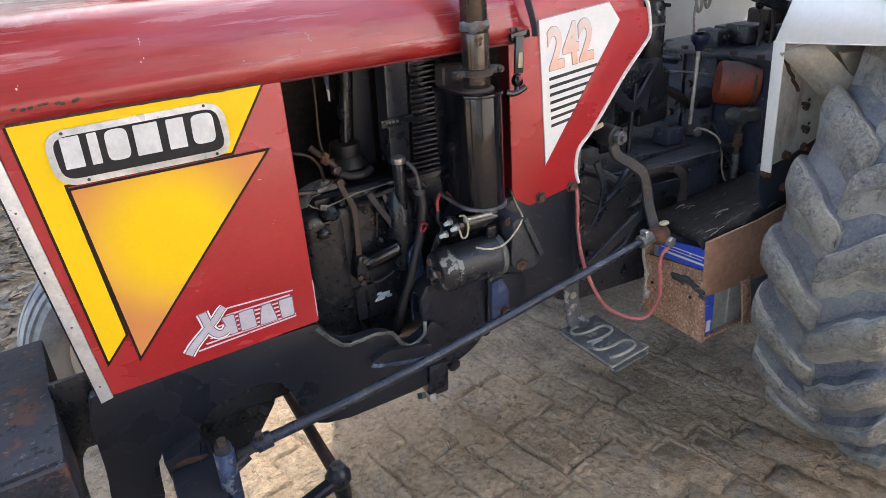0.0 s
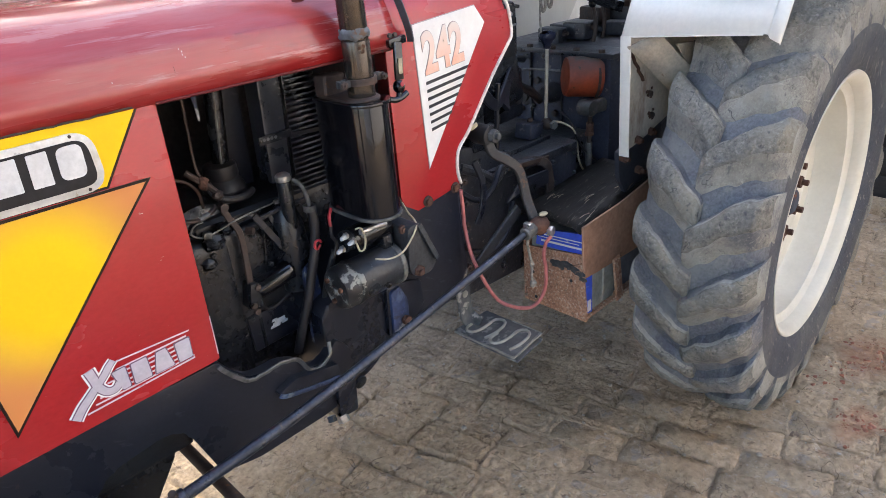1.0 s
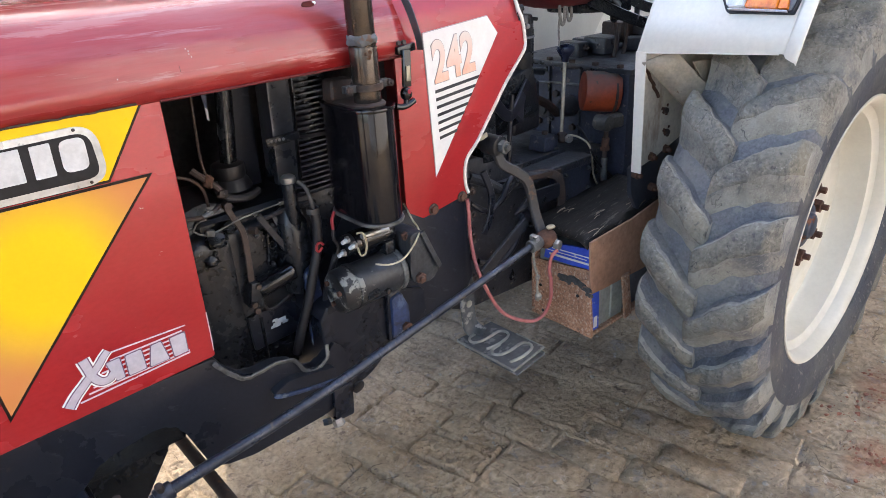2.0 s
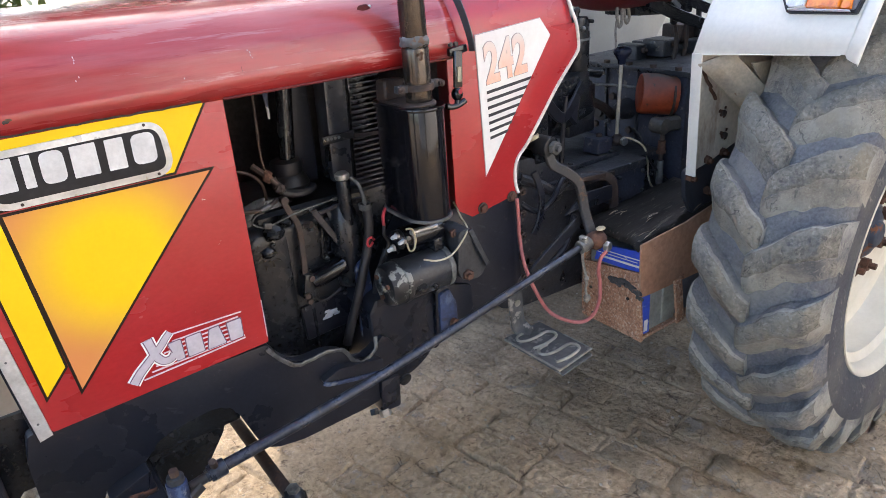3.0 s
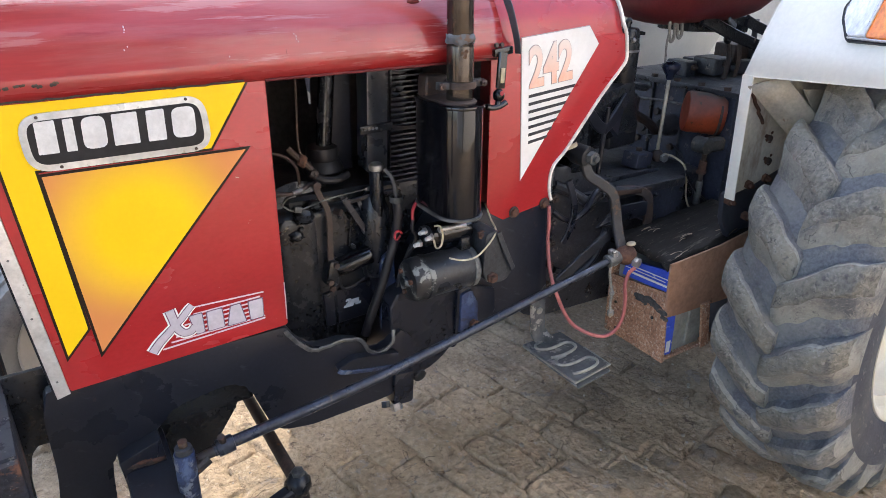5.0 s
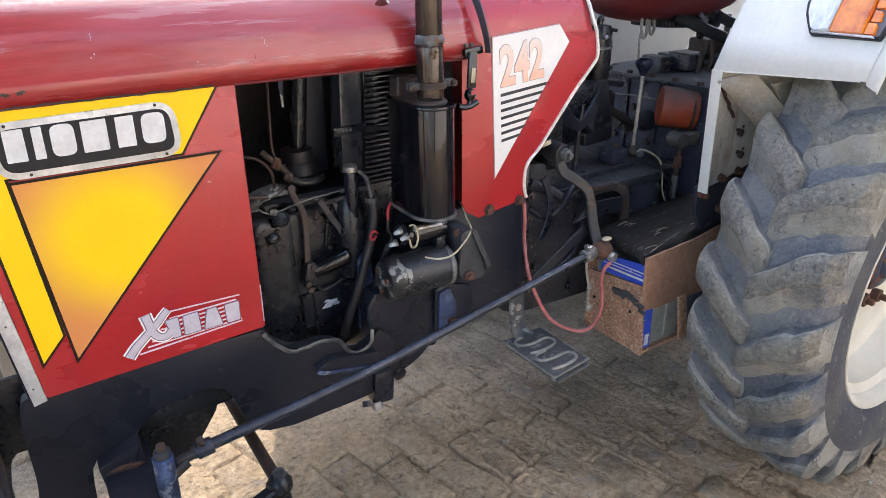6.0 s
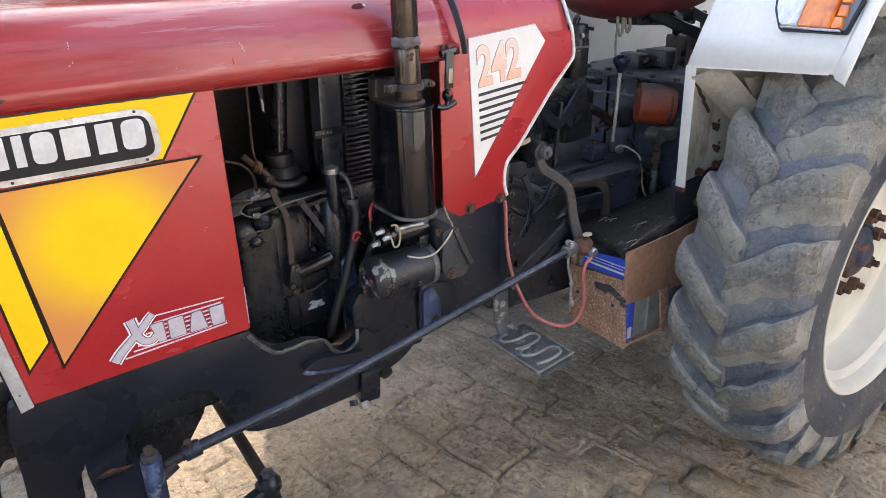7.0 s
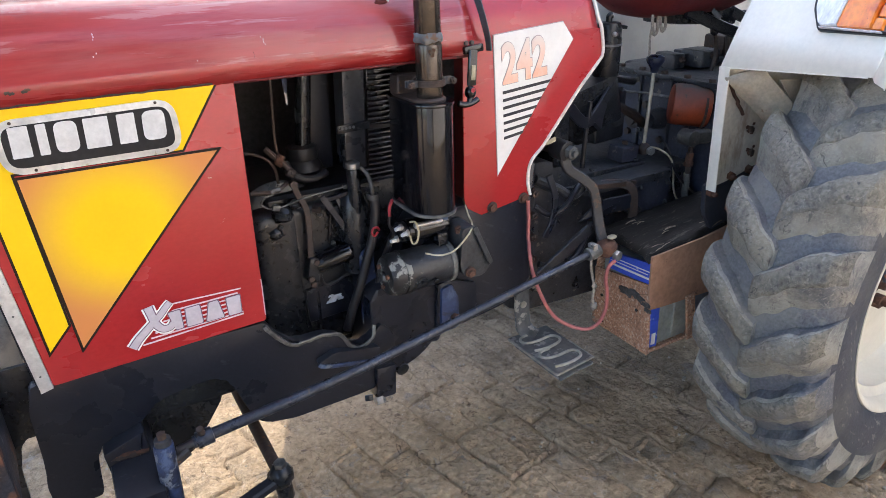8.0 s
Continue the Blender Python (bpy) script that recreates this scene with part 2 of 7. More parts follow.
def layered(m, layers):
    """Lays smears and scratches over a material: scale, from, to, amount, colour, stretch, turn."""
    nodes, link = m.node_tree.nodes, m.node_tree.links.new
    bs = nodes["Principled BSDF"]
    geo = nodes.new("ShaderNodeNewGeometry")
    col = bs.inputs["Base Color"].links[0].from_socket
    for scale, lo, hi, amount, tone, stretch, turn in layers:
        mp = nodes.new("ShaderNodeMapping")
        mp.vector_type = "TEXTURE"
        mp.inputs["Scale"].default_value = stretch
        mp.inputs["Rotation"].default_value = turn
        link(geo.outputs["Position"], mp.inputs["Vector"])
        n = nodes.new("ShaderNodeTexNoise")
        n.inputs["Scale"].default_value, n.inputs["Detail"].default_value, n.inputs["Roughness"].default_value = scale, 8.0, 0.65
        link(mp.outputs["Vector"], n.inputs["Vector"])
        r = nodes.new("ShaderNodeMapRange")
        r.inputs["From Min"].default_value, r.inputs["From Max"].default_value, r.inputs["To Max"].default_value = lo, hi, amount
        link(n.outputs["Fac"], r.inputs["Value"])
        b = nodes.new("ShaderNodeMix")
        b.data_type = "RGBA"
        link(r.outputs[0], b.inputs[0]), link(col, b.inputs[6])
        b.inputs[7].default_value = (*tone, 1)
        col = b.outputs[2]
    link(col, bs.inputs["Base Color"])
    return m


def veined(m, veins):
    """Thin wandering lines, broken up by a second noise: scale, half width, amount, colour, seed."""
    nodes, link = m.node_tree.nodes, m.node_tree.links.new
    bs = nodes["Principled BSDF"]
    geo = nodes.new("ShaderNodeNewGeometry")
    col = bs.inputs["Base Color"].links[0].from_socket
    for scale, half, amount, tone, seed in veins:
        mp = nodes.new("ShaderNodeMapping")
        mp.inputs["Location"].default_value = (seed, seed * 0.7, -seed)
        link(geo.outputs["Position"], mp.inputs["Vector"])
        fields = []
        for s in (scale, scale * 0.8):
            n = nodes.new("ShaderNodeTexNoise")
            n.inputs["Scale"].default_value, n.inputs["Detail"].default_value, n.inputs["Roughness"].default_value, n.inputs["Distortion"].default_value = s, 4.0, 0.5, 0.6
            link(mp.outputs["Vector"], n.inputs["Vector"])
            fields.append(n.outputs["Fac"])
            mp = nodes.new("ShaderNodeMapping")
            mp.inputs["Location"].default_value = (seed * 2 + 3, seed, 5)
            link(geo.outputs["Position"], mp.inputs["Vector"])
        off = nodes.new("ShaderNodeMath")
        off.operation = "SUBTRACT"
        link(fields[0], off.inputs[0])
        off.inputs[1].default_value = 0.5
        size = nodes.new("ShaderNodeMath")
        size.operation = "ABSOLUTE"
        link(off.outputs[0], size.inputs[0])
        line = nodes.new("ShaderNodeMapRange")
        line.inputs["From Min"].default_value, line.inputs["From Max"].default_value, line.inputs["To Min"].default_value, line.inputs["To Max"].default_value = 0, half, amount, 0
        link(size.outputs[0], line.inputs["Value"])
        gate = nodes.new("ShaderNodeMapRange")
        gate.inputs["From Min"].default_value, gate.inputs["From Max"].default_value = 0.47, 0.56
        link(fields[1], gate.inputs["Value"])
        both = nodes.new("ShaderNodeMath")
        both.operation = "MULTIPLY"
        link(line.outputs[0], both.inputs[0]), link(gate.outputs[0], both.inputs[1])
        b = nodes.new("ShaderNodeMix")
        b.data_type = "RGBA"
        link(both.outputs[0], b.inputs[0]), link(col, b.inputs[6])
        b.inputs[7].default_value = (*tone, 1)
        col = b.outputs[2]
    link(col, bs.inputs["Base Color"])
    return m


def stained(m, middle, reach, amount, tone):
    """A stain or toned patch with a ragged edge: its middle and reach in metres, flat on the ground where no height is
    given.
    """
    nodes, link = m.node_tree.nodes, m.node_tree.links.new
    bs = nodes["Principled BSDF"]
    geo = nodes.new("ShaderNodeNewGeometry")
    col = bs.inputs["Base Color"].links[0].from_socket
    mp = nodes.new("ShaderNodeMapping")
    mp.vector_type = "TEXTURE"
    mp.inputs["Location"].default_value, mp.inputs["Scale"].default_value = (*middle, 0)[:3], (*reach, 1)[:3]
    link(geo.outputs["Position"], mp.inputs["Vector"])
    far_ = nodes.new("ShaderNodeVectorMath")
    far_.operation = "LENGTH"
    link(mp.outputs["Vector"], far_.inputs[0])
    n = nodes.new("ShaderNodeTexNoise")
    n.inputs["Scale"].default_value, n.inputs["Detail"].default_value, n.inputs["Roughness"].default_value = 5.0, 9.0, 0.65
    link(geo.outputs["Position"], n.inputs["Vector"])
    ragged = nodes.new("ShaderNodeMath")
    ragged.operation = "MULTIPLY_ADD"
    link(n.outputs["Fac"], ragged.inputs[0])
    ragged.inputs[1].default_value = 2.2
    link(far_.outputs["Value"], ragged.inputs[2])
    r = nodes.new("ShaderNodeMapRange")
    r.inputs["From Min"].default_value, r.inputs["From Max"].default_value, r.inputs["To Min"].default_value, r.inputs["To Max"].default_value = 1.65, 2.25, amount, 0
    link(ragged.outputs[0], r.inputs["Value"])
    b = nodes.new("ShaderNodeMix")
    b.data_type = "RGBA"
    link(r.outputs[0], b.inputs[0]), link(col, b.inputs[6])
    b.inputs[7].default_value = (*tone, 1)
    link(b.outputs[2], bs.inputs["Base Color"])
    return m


EVEN = (1, 1, 1)
TYRE = layered(mat("dusty_tyre_rubber", (0.148, 0.139, 0.119), (0.216, 0.201, 0.168), 0.66, 0.12, scale=11, fine=170, grain=0.30, bump=0.8, depth=0.004),
               ((5.5, 0.42, 0.60, 0.75, (0.315, 0.308, 0.265), EVEN, (0.3, 0.2, 0.1)), (26, 0.52, 0.68, 0.5, (0.285, 0.278, 0.240), EVEN, (0.9, 0.2, 0.4)),
                (8, 0.53, 0.65, 0.70, (0.060, 0.068, 0.095), (2.0, 1, 1), (0.2, 0.5, 0.3)), (4.5, 0.52, 0.66, 0.6, (0.185, 0.170, 0.130), EVEN, (0.6, 0.9, 0.2)), (75, 0.60, 0.66, 0.40, (0.32, 0.315, 0.28), (1, 1, 6), (0.25, 0.45, 0.5)),
                (95, 0.60, 0.66, 0.40, (0.30, 0.29, 0.25), (5, 1, 1), (0.5, -0.3, 0.2)), (210, 0.615, 0.65, 0.55, (0.36, 0.35, 0.30), (1, 1, 14), (0.8, 0.5, 0.2)), (190, 0.62, 0.65, 0.5, (0.34, 0.33, 0.28), (14, 1, 1), (0.2, 0.6, 0.9)), (60, 0.60, 0.66, 0.5, (0.035, 0.040, 0.054), (1, 1, 5), (0.1, -0.2, 0.4))))
chewed = TYRE.node_tree.nodes.new("ShaderNodeTexNoise")
chewed.inputs["Scale"].default_value, chewed.inputs["Detail"].default_value, chewed.inputs["Roughness"].default_value = 26.0, 8.0, 0.68
TYRE.node_tree.links.new(TYRE.node_tree.nodes["Geometry"].outputs["Position"], chewed.inputs["Vector"])
lumpy = TYRE.node_tree.nodes.new("ShaderNodeBump")
lumpy.inputs["Strength"].default_value, lumpy.inputs["Distance"].default_value = 0.9, 0.012
TYRE.node_tree.links.new(chewed.outputs["Fac"], lumpy.inputs["Height"])
TYRE.node_tree.links.new(lumpy.outputs[0], TYRE.node_tree.nodes["Bump"].inputs["Normal"])
TREAD_FACE = layered(mat("worn_brown_tread_face", (0.122, 0.116, 0.099), (0.170, 0.159, 0.132), 0.80, 0.08, scale=14, fine=110, grain=0.40, bump=1.0, depth=0.008),
                     ((9.0, 0.44, 0.62, 0.6, (0.215, 0.198, 0.152), EVEN, (0.3, 0.2, 0.1)), (45, 0.60, 0.66, 0.7, (0.045, 0.046, 0.050), EVEN, (0.2, 0.5, 0.3)),
                      (80, 0.585, 0.63, 0.6, (0.27, 0.26, 0.22), (8, 1, 1), (0.4, 0.3, 0.2)), (6, 0.50, 0.66, 0.65, (0.150, 0.154, 0.160), EVEN, (0.1, 0.7, 0.5)), (30, 0.56, 0.70, 0.5, (0.19, 0.178, 0.14), EVEN, (0.6, 0.1, 0.5))))
veined(TYRE, ((9, 0.0055, 0.85, (0.032, 0.032, 0.034), 1.3), (17, 0.0045, 0.7, (0.040, 0.041, 0.046), 4.1), (16, 0.0042, 0.75, (0.40, 0.385, 0.325), 2.2), (31, 0.0050, 0.6, (0.38, 0.37, 0.31), 6.7), (55, 0.010, 0.5, (0.36, 0.35, 0.30), 8.3)))
veined(TREAD_FACE, ((11, 0.0055, 0.9, (0.025, 0.025, 0.026), 3.3), (24, 0.0055, 0.7, (0.034, 0.034, 0.036), 7.1), (27, 0.0045, 0.6, (0.35, 0.335, 0.28), 5.2), (48, 0.010, 0.5, (0.33, 0.32, 0.27), 9.1)))
# Unworn rubber, darkened further to paint the crevices' shade between the lugs.
VALLEY = layered(mat("shaded_unworn_tread_rubber", (0.088, 0.092, 0.105), (0.125, 0.126, 0.128), 0.62, 0.1, scale=11, fine=160, grain=0.30, bump=0.7, depth=0.004),
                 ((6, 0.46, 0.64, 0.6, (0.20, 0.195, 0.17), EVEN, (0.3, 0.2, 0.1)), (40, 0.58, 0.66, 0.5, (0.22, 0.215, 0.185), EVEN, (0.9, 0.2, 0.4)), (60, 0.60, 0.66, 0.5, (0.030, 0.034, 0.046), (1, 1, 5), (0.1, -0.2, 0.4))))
SIDEWALL = layered(mat("scuffed_sidewall_rubber", (0.036, 0.042, 0.056), (0.054, 0.060, 0.074), 0.58, 0.1, scale=9, fine=160, grain=0.25, bump=0.5),
                   ((7.0, 0.46, 0.68, 0.55, (0.125, 0.122, 0.105), EVEN, (0.3, 0.2, 0.1)), (75, 0.59, 0.64, 0.6, (0.24, 0.23, 0.20), (9, 1, 1), (0.2, 0.9, 0.5)), (60, 0.60, 0.65, 0.6, (0.02, 0.023, 0.03), (7, 1, 1), (0.2, -0.6, 0.5))))
layered(BLACK_PLATE, ((22, 0.66, 0.70, 0.4, (0.070, 0.046, 0.038), EVEN, (0.2, 0.4, 0)), (60, 0.62, 0.67, 0.3, (0.070, 0.074, 0.085), (5, 1, 1), (0.1, 0.5, 0.2))))
# Further streaks put sky reflections into the colour, among real scratches.
layered(RED_BONNET, ((14, 0.53, 0.68, 0.45, (0.37, 0.12, 0.115), (8, 1, 1), (0, 0, 0)), (42, 0.585, 0.65, 0.45, (0.46, 0.25, 0.24), (14, 1, 1), (0, 0, 0)), (30, 0.60, 0.68, 0.5, (0.20, 0.008, 0.012), (10, 1, 1), (0, 0, 0))))
layered(BLUE_PAINT, ((26, 0.57, 0.64, 0.5, (0.12, 0.17, 0.27), (1, 1, 2.5), (0.2, 0.4, 0)), (40, 0.60, 0.65, 0.7, (0.012, 0.012, 0.014), (3, 1, 1), (0.3, 0.2, 0.1))))
layered(LID, ((150, 0.585, 0.63, 0.60, (0.115, 0.10, 0.08), (16, 1, 1), (0, 0, 0.12)), (30, 0.62, 0.66, 0.8, (0.006, 0.006, 0.006), (4, 1, 1), (0, 0, -0.1))))
layered(BOARD, ((120, 0.54, 0.60, 0.75, (0.56, 0.42, 0.31), EVEN, (0.2, 0.1, 0)), (150, 0.60, 0.64, 0.7, (0.10, 0.055, 0.034), EVEN, (0.4, 0.2, 0)), (60, 0.60, 0.65, 0.5, (0.06, 0.036, 0.024), EVEN, (0.1, 0.3, 0))))
stained(RED_BONNET, (-0.10, 1.40, 1.372), (0.42, 0.18, 0.045), 0.65, (0.40, 0.37, 0.31))
FRONT_RUBBER = layered(mat("pale_dusty_front_tyre", (0.11, 0.115, 0.12), (0.17, 0.17, 0.165), 0.75, 0.1, scale=9, fine=160, grain=0.25, bump=0.4),
                       ((8.0, 0.36, 0.62, 0.8, (0.36, 0.34, 0.29), EVEN, (0.3, 0.2, 0.1)), (60, 0.60, 0.66, 0.5, (0.06, 0.063, 0.07), (5, 1, 1), (0.2, 0.9, 0.5))))
RIM_WHITE = mat("cream_white_rim", (0.63, 0.60, 0.51), (0.57, 0.54, 0.45), 0.40, scale=7, grain=0.03, bump=0.05, spots=(0.28, 0.15, 0.08), spot_at=0.715, spot_scale=40)
FENDER_WHITE = mat("white_fender_paint", (0.72, 0.69, 0.61), (0.655, 0.625, 0.545), 0.38, scale=4, grain=0.04, bump=0.08, spots=(0.40, 0.30, 0.20), spot_at=0.735, spot_scale=30, coat=0.12)
FENDER_DIRT = mat("muddy_fender_inside", (0.62, 0.54, 0.40), (0.54, 0.50, 0.43), 0.5, scale=2.2, fine=90, grain=0.12, bump=0.25, spots=(0.16, 0.085, 0.045), spot_at=0.70, spot_scale=22)
layered(FENDER_DIRT, ((5, 0.50, 0.72, 0.5, (0.42, 0.41, 0.41), (1, 1, 1.6), (0.2, 0.1, 0.6)), (9, 0.60, 0.68, 0.6, (0.21, 0.10, 0.045), (1, 1, 3.5), (0, 0, 0))))
STAY_M = mat("rust_stained_cream_steel", (0.34, 0.29, 0.215), (0.20, 0.185, 0.165), 0.6, scale=8, fine=120, grain=0.15, bump=0.15, spots=(0.16, 0.075, 0.035), spot_at=0.60, spot_scale=14)
HUB_BLUE = mat("dark_blue_hub", (0.022, 0.032, 0.055), (0.035, 0.045, 0.065), 0.6, scale=20, spots=(0.15, 0.06, 0.03), spot_at=0.55, spot_scale=26)
SELECTOR_M = mat("dull_blue_black_paint", (0.022, 0.026, 0.042), (0.034, 0.038, 0.055), 0.45, scale=16, fine=120, grain=0.3, bump=0.4, spots=(0.13, 0.12, 0.11), spot_at=0.62, spot_scale=45)
LIFT_M = mat("worn_grey_lift_steel", (0.075, 0.072, 0.064), (0.035, 0.034, 0.033), 0.5, scale=22, fine=120, grain=0.3, bump=0.5, spots=(0.15, 0.13, 0.10), spot_at=0.60, spot_scale=35)
BRACKET_M = mat("dark_blue_black_bracket", (0.020, 0.023, 0.032), (0.034, 0.037, 0.046), 0.45, scale=20, spots=(0.10, 0.05, 0.03), spot_at=0.61, spot_scale=26)
SEAT_RED = mat("dark_red_seat_pan", (0.13, 0.018, 0.020), (0.17, 0.028, 0.028), 0.45, scale=8, spots=(0.08, 0.05, 0.04), spot_at=0.66, spot_scale=20)
ROPE_M = mat("old_rope", (0.29, 0.265, 0.225), (0.22, 0.195, 0.16), 0.9, scale=60, fine=200, grain=0.3, bump=0.6)
KNOB_M = mat("dark_blue_knob", (0.012, 0.016, 0.035), (0.02, 0.025, 0.05), 0.3, scale=20)
LEVER_M = mat("pale_lever_rod", (0.46, 0.42, 0.33), (0.36, 0.33, 0.26), 0.4, metal=0.4, scale=30)
LENS_AMBER = mat("amber_lens", (0.86, 0.27, 0.020), (0.58, 0.115, 0.014), 0.16, scale=17, stretch=(1, 1.5, 1), coat=0.6, bump=0.12)
LENS_CLEAR = mat("clear_lens", (0.80, 0.80, 0.81), (0.52, 0.53, 0.56), 0.14, scale=16, stretch=(0.5, 2, 1), coat=0.6, bump=0.15)
BACKING_GREY = mat("grey_lamp_base", (0.17, 0.18, 0.20), (0.13, 0.14, 0.16), 0.45, scale=20, fine=120, grain=0.1, bump=0.1)
PLASTER = mat("cream_wall_plaster", (0.80, 0.77, 0.68), (0.76, 0.73, 0.63), 0.85, scale=2.0, fine=50, grain=0.06, bump=0.2, spots=(0.66, 0.61, 0.50), spot_at=0.66, spot_scale=5)
WHITEWASH = mat("whitewashed_plaster", (0.82, 0.81, 0.78), (0.78, 0.77, 0.74), 0.85, scale=2.0, fine=50, grain=0.06, bump=0.2, spots=(0.66, 0.63, 0.57), spot_at=0.68, spot_scale=5)
SOIL = mat("dusty_soil", (0.36, 0.267, 0.172), (0.475, 0.362, 0.240), 0.95, scale=6, fine=60, grain=0.24, bump=1.0, depth=0.022, spots=(0.19, 0.138, 0.10), spot_at=0.62, spot_scale=16, spec=0.15)
DARK_BOARD = mat("dark_recess_boards", (0.020, 0.019, 0.020), (0.034, 0.030, 0.028), 0.8, scale=4, fine=60, grain=0.3, bump=0.4, stretch=(1, 0.3, 2))
PEBBLE = mat("pale_pebble", (0.46, 0.41, 0.33), (0.28, 0.24, 0.19), 0.9, scale=30)
CRUSHED = mat("crushed_red_brick", (0.33, 0.125, 0.07), (0.25, 0.115, 0.075), 0.95, scale=20, fine=120, grain=0.3, bump=0.6)
LEAF_DRY = mat("dry_leaf", (0.20, 0.165, 0.115), (0.085, 0.068, 0.045), 0.85, scale=30)
LEAF_GREEN = mat("green_leaf", (0.050, 0.085, 0.022), (0.085, 0.12, 0.035), 0.5, scale=4)
BARK = mat("grey_brown_bark", (0.13, 0.10, 0.075), (0.075, 0.06, 0.045), 0.9, scale=6, fine=40, grain=0.3, bump=1.0, depth=0.01, stretch=(2, 2, 0.4))
WEIGHT_M = layered(mat("dark_weathered_steel", (0.026, 0.028, 0.036), (0.018, 0.020, 0.027), 0.7, 0.1, scale=6, fine=120, grain=0.4, bump=0.7, spots=(0.10, 0.05, 0.032), spot_at=0.61, spot_scale=9, dust=(0.075, 0.073, 0.074), dust_amt=0.75, spec=0.2),
                   ((7, 0.48, 0.66, 0.7, (0.080, 0.055, 0.044), EVEN, (0.2, 0.1, 0.6)), (14, 0.56, 0.62, 0.8, (0.13, 0.060, 0.036), EVEN, (0.3, 0.2, 1.1)), (38, 0.58, 0.63, 0.7, (0.016, 0.016, 0.018), EVEN, (0.3, 0.2, 0.4)), (60, 0.60, 0.64, 0.6, (0.16, 0.15, 0.145), EVEN, (0.1, 0.2, 0.4))))


def fade_yellow():
    """Yellow print that fades to orange away from its middle."""
    m = mat("fading_yellow_print", (0.82, 0.525, 0.006), (0.84, 0.55, 0.008), 0.33, 0.06, scale=3, fine=120, grain=0.02, bump=0.02, spec=0.18)
    nodes, link = m.node_tree.nodes, m.node_tree.links.new
    geo = nodes.new("ShaderNodeNewGeometry")
    far = nodes.new("ShaderNodeVectorMath")
    far.operation = "DISTANCE"
    far.inputs[1].default_value = (0.045, 1.218, 0.975)
    link(geo.outputs["Position"], far.inputs[0])
    ramp = nodes.new("ShaderNodeMapRange")
    ramp.interpolation_type = "SMOOTHSTEP"
    ramp.inputs["From Min"].default_value, ramp.inputs["From Max"].default_value = 0.060, 0.180
    link(far.outputs["Value"], ramp.inputs["Value"])
    blend = nodes.new("ShaderNodeMix")
    blend.data_type = "RGBA"
    bs = nodes["Principled BSDF"]
    old = bs.inputs["Base Color"].links[0].from_socket
    link(ramp.outputs[0], blend.inputs[0]), link(old, blend.inputs[6])
    blend.inputs[7].default_value = (0.60, 0.235, 0.075, 1)
    link(blend.outputs[2], bs.inputs["Base Color"])
    return m


YELLOW_FADE = fade_yellow()


def paler_upwards(m, low, high, tone):
    """Print that bleaches from its foot to its head."""
    nodes, link = m.node_tree.nodes, m.node_tree.links.new
    sep = nodes.new("ShaderNodeSeparateXYZ")
    link(nodes["Geometry"].outputs["Position"], sep.inputs[0])
    ramp = nodes.new("ShaderNodeMapRange")
    ramp.inputs["From Min"].default_value, ramp.inputs["From Max"].default_value = low, high
    link(sep.outputs["Z"], ramp.inputs["Value"])
    blend = nodes.new("ShaderNodeMix")
    blend.data_type = "RGBA"
    bs = nodes["Principled BSDF"]
    link(ramp.outputs[0], blend.inputs[0]), link(bs.inputs["Base Color"].links[0].from_socket, blend.inputs[6])
    blend.inputs[7].default_value = (*tone, 1)
    link(blend.outputs[2], bs.inputs["Base Color"])


paler_upwards(PRINT_ORANGE, 1.135, 1.225, (0.66, 0.60, 0.55))


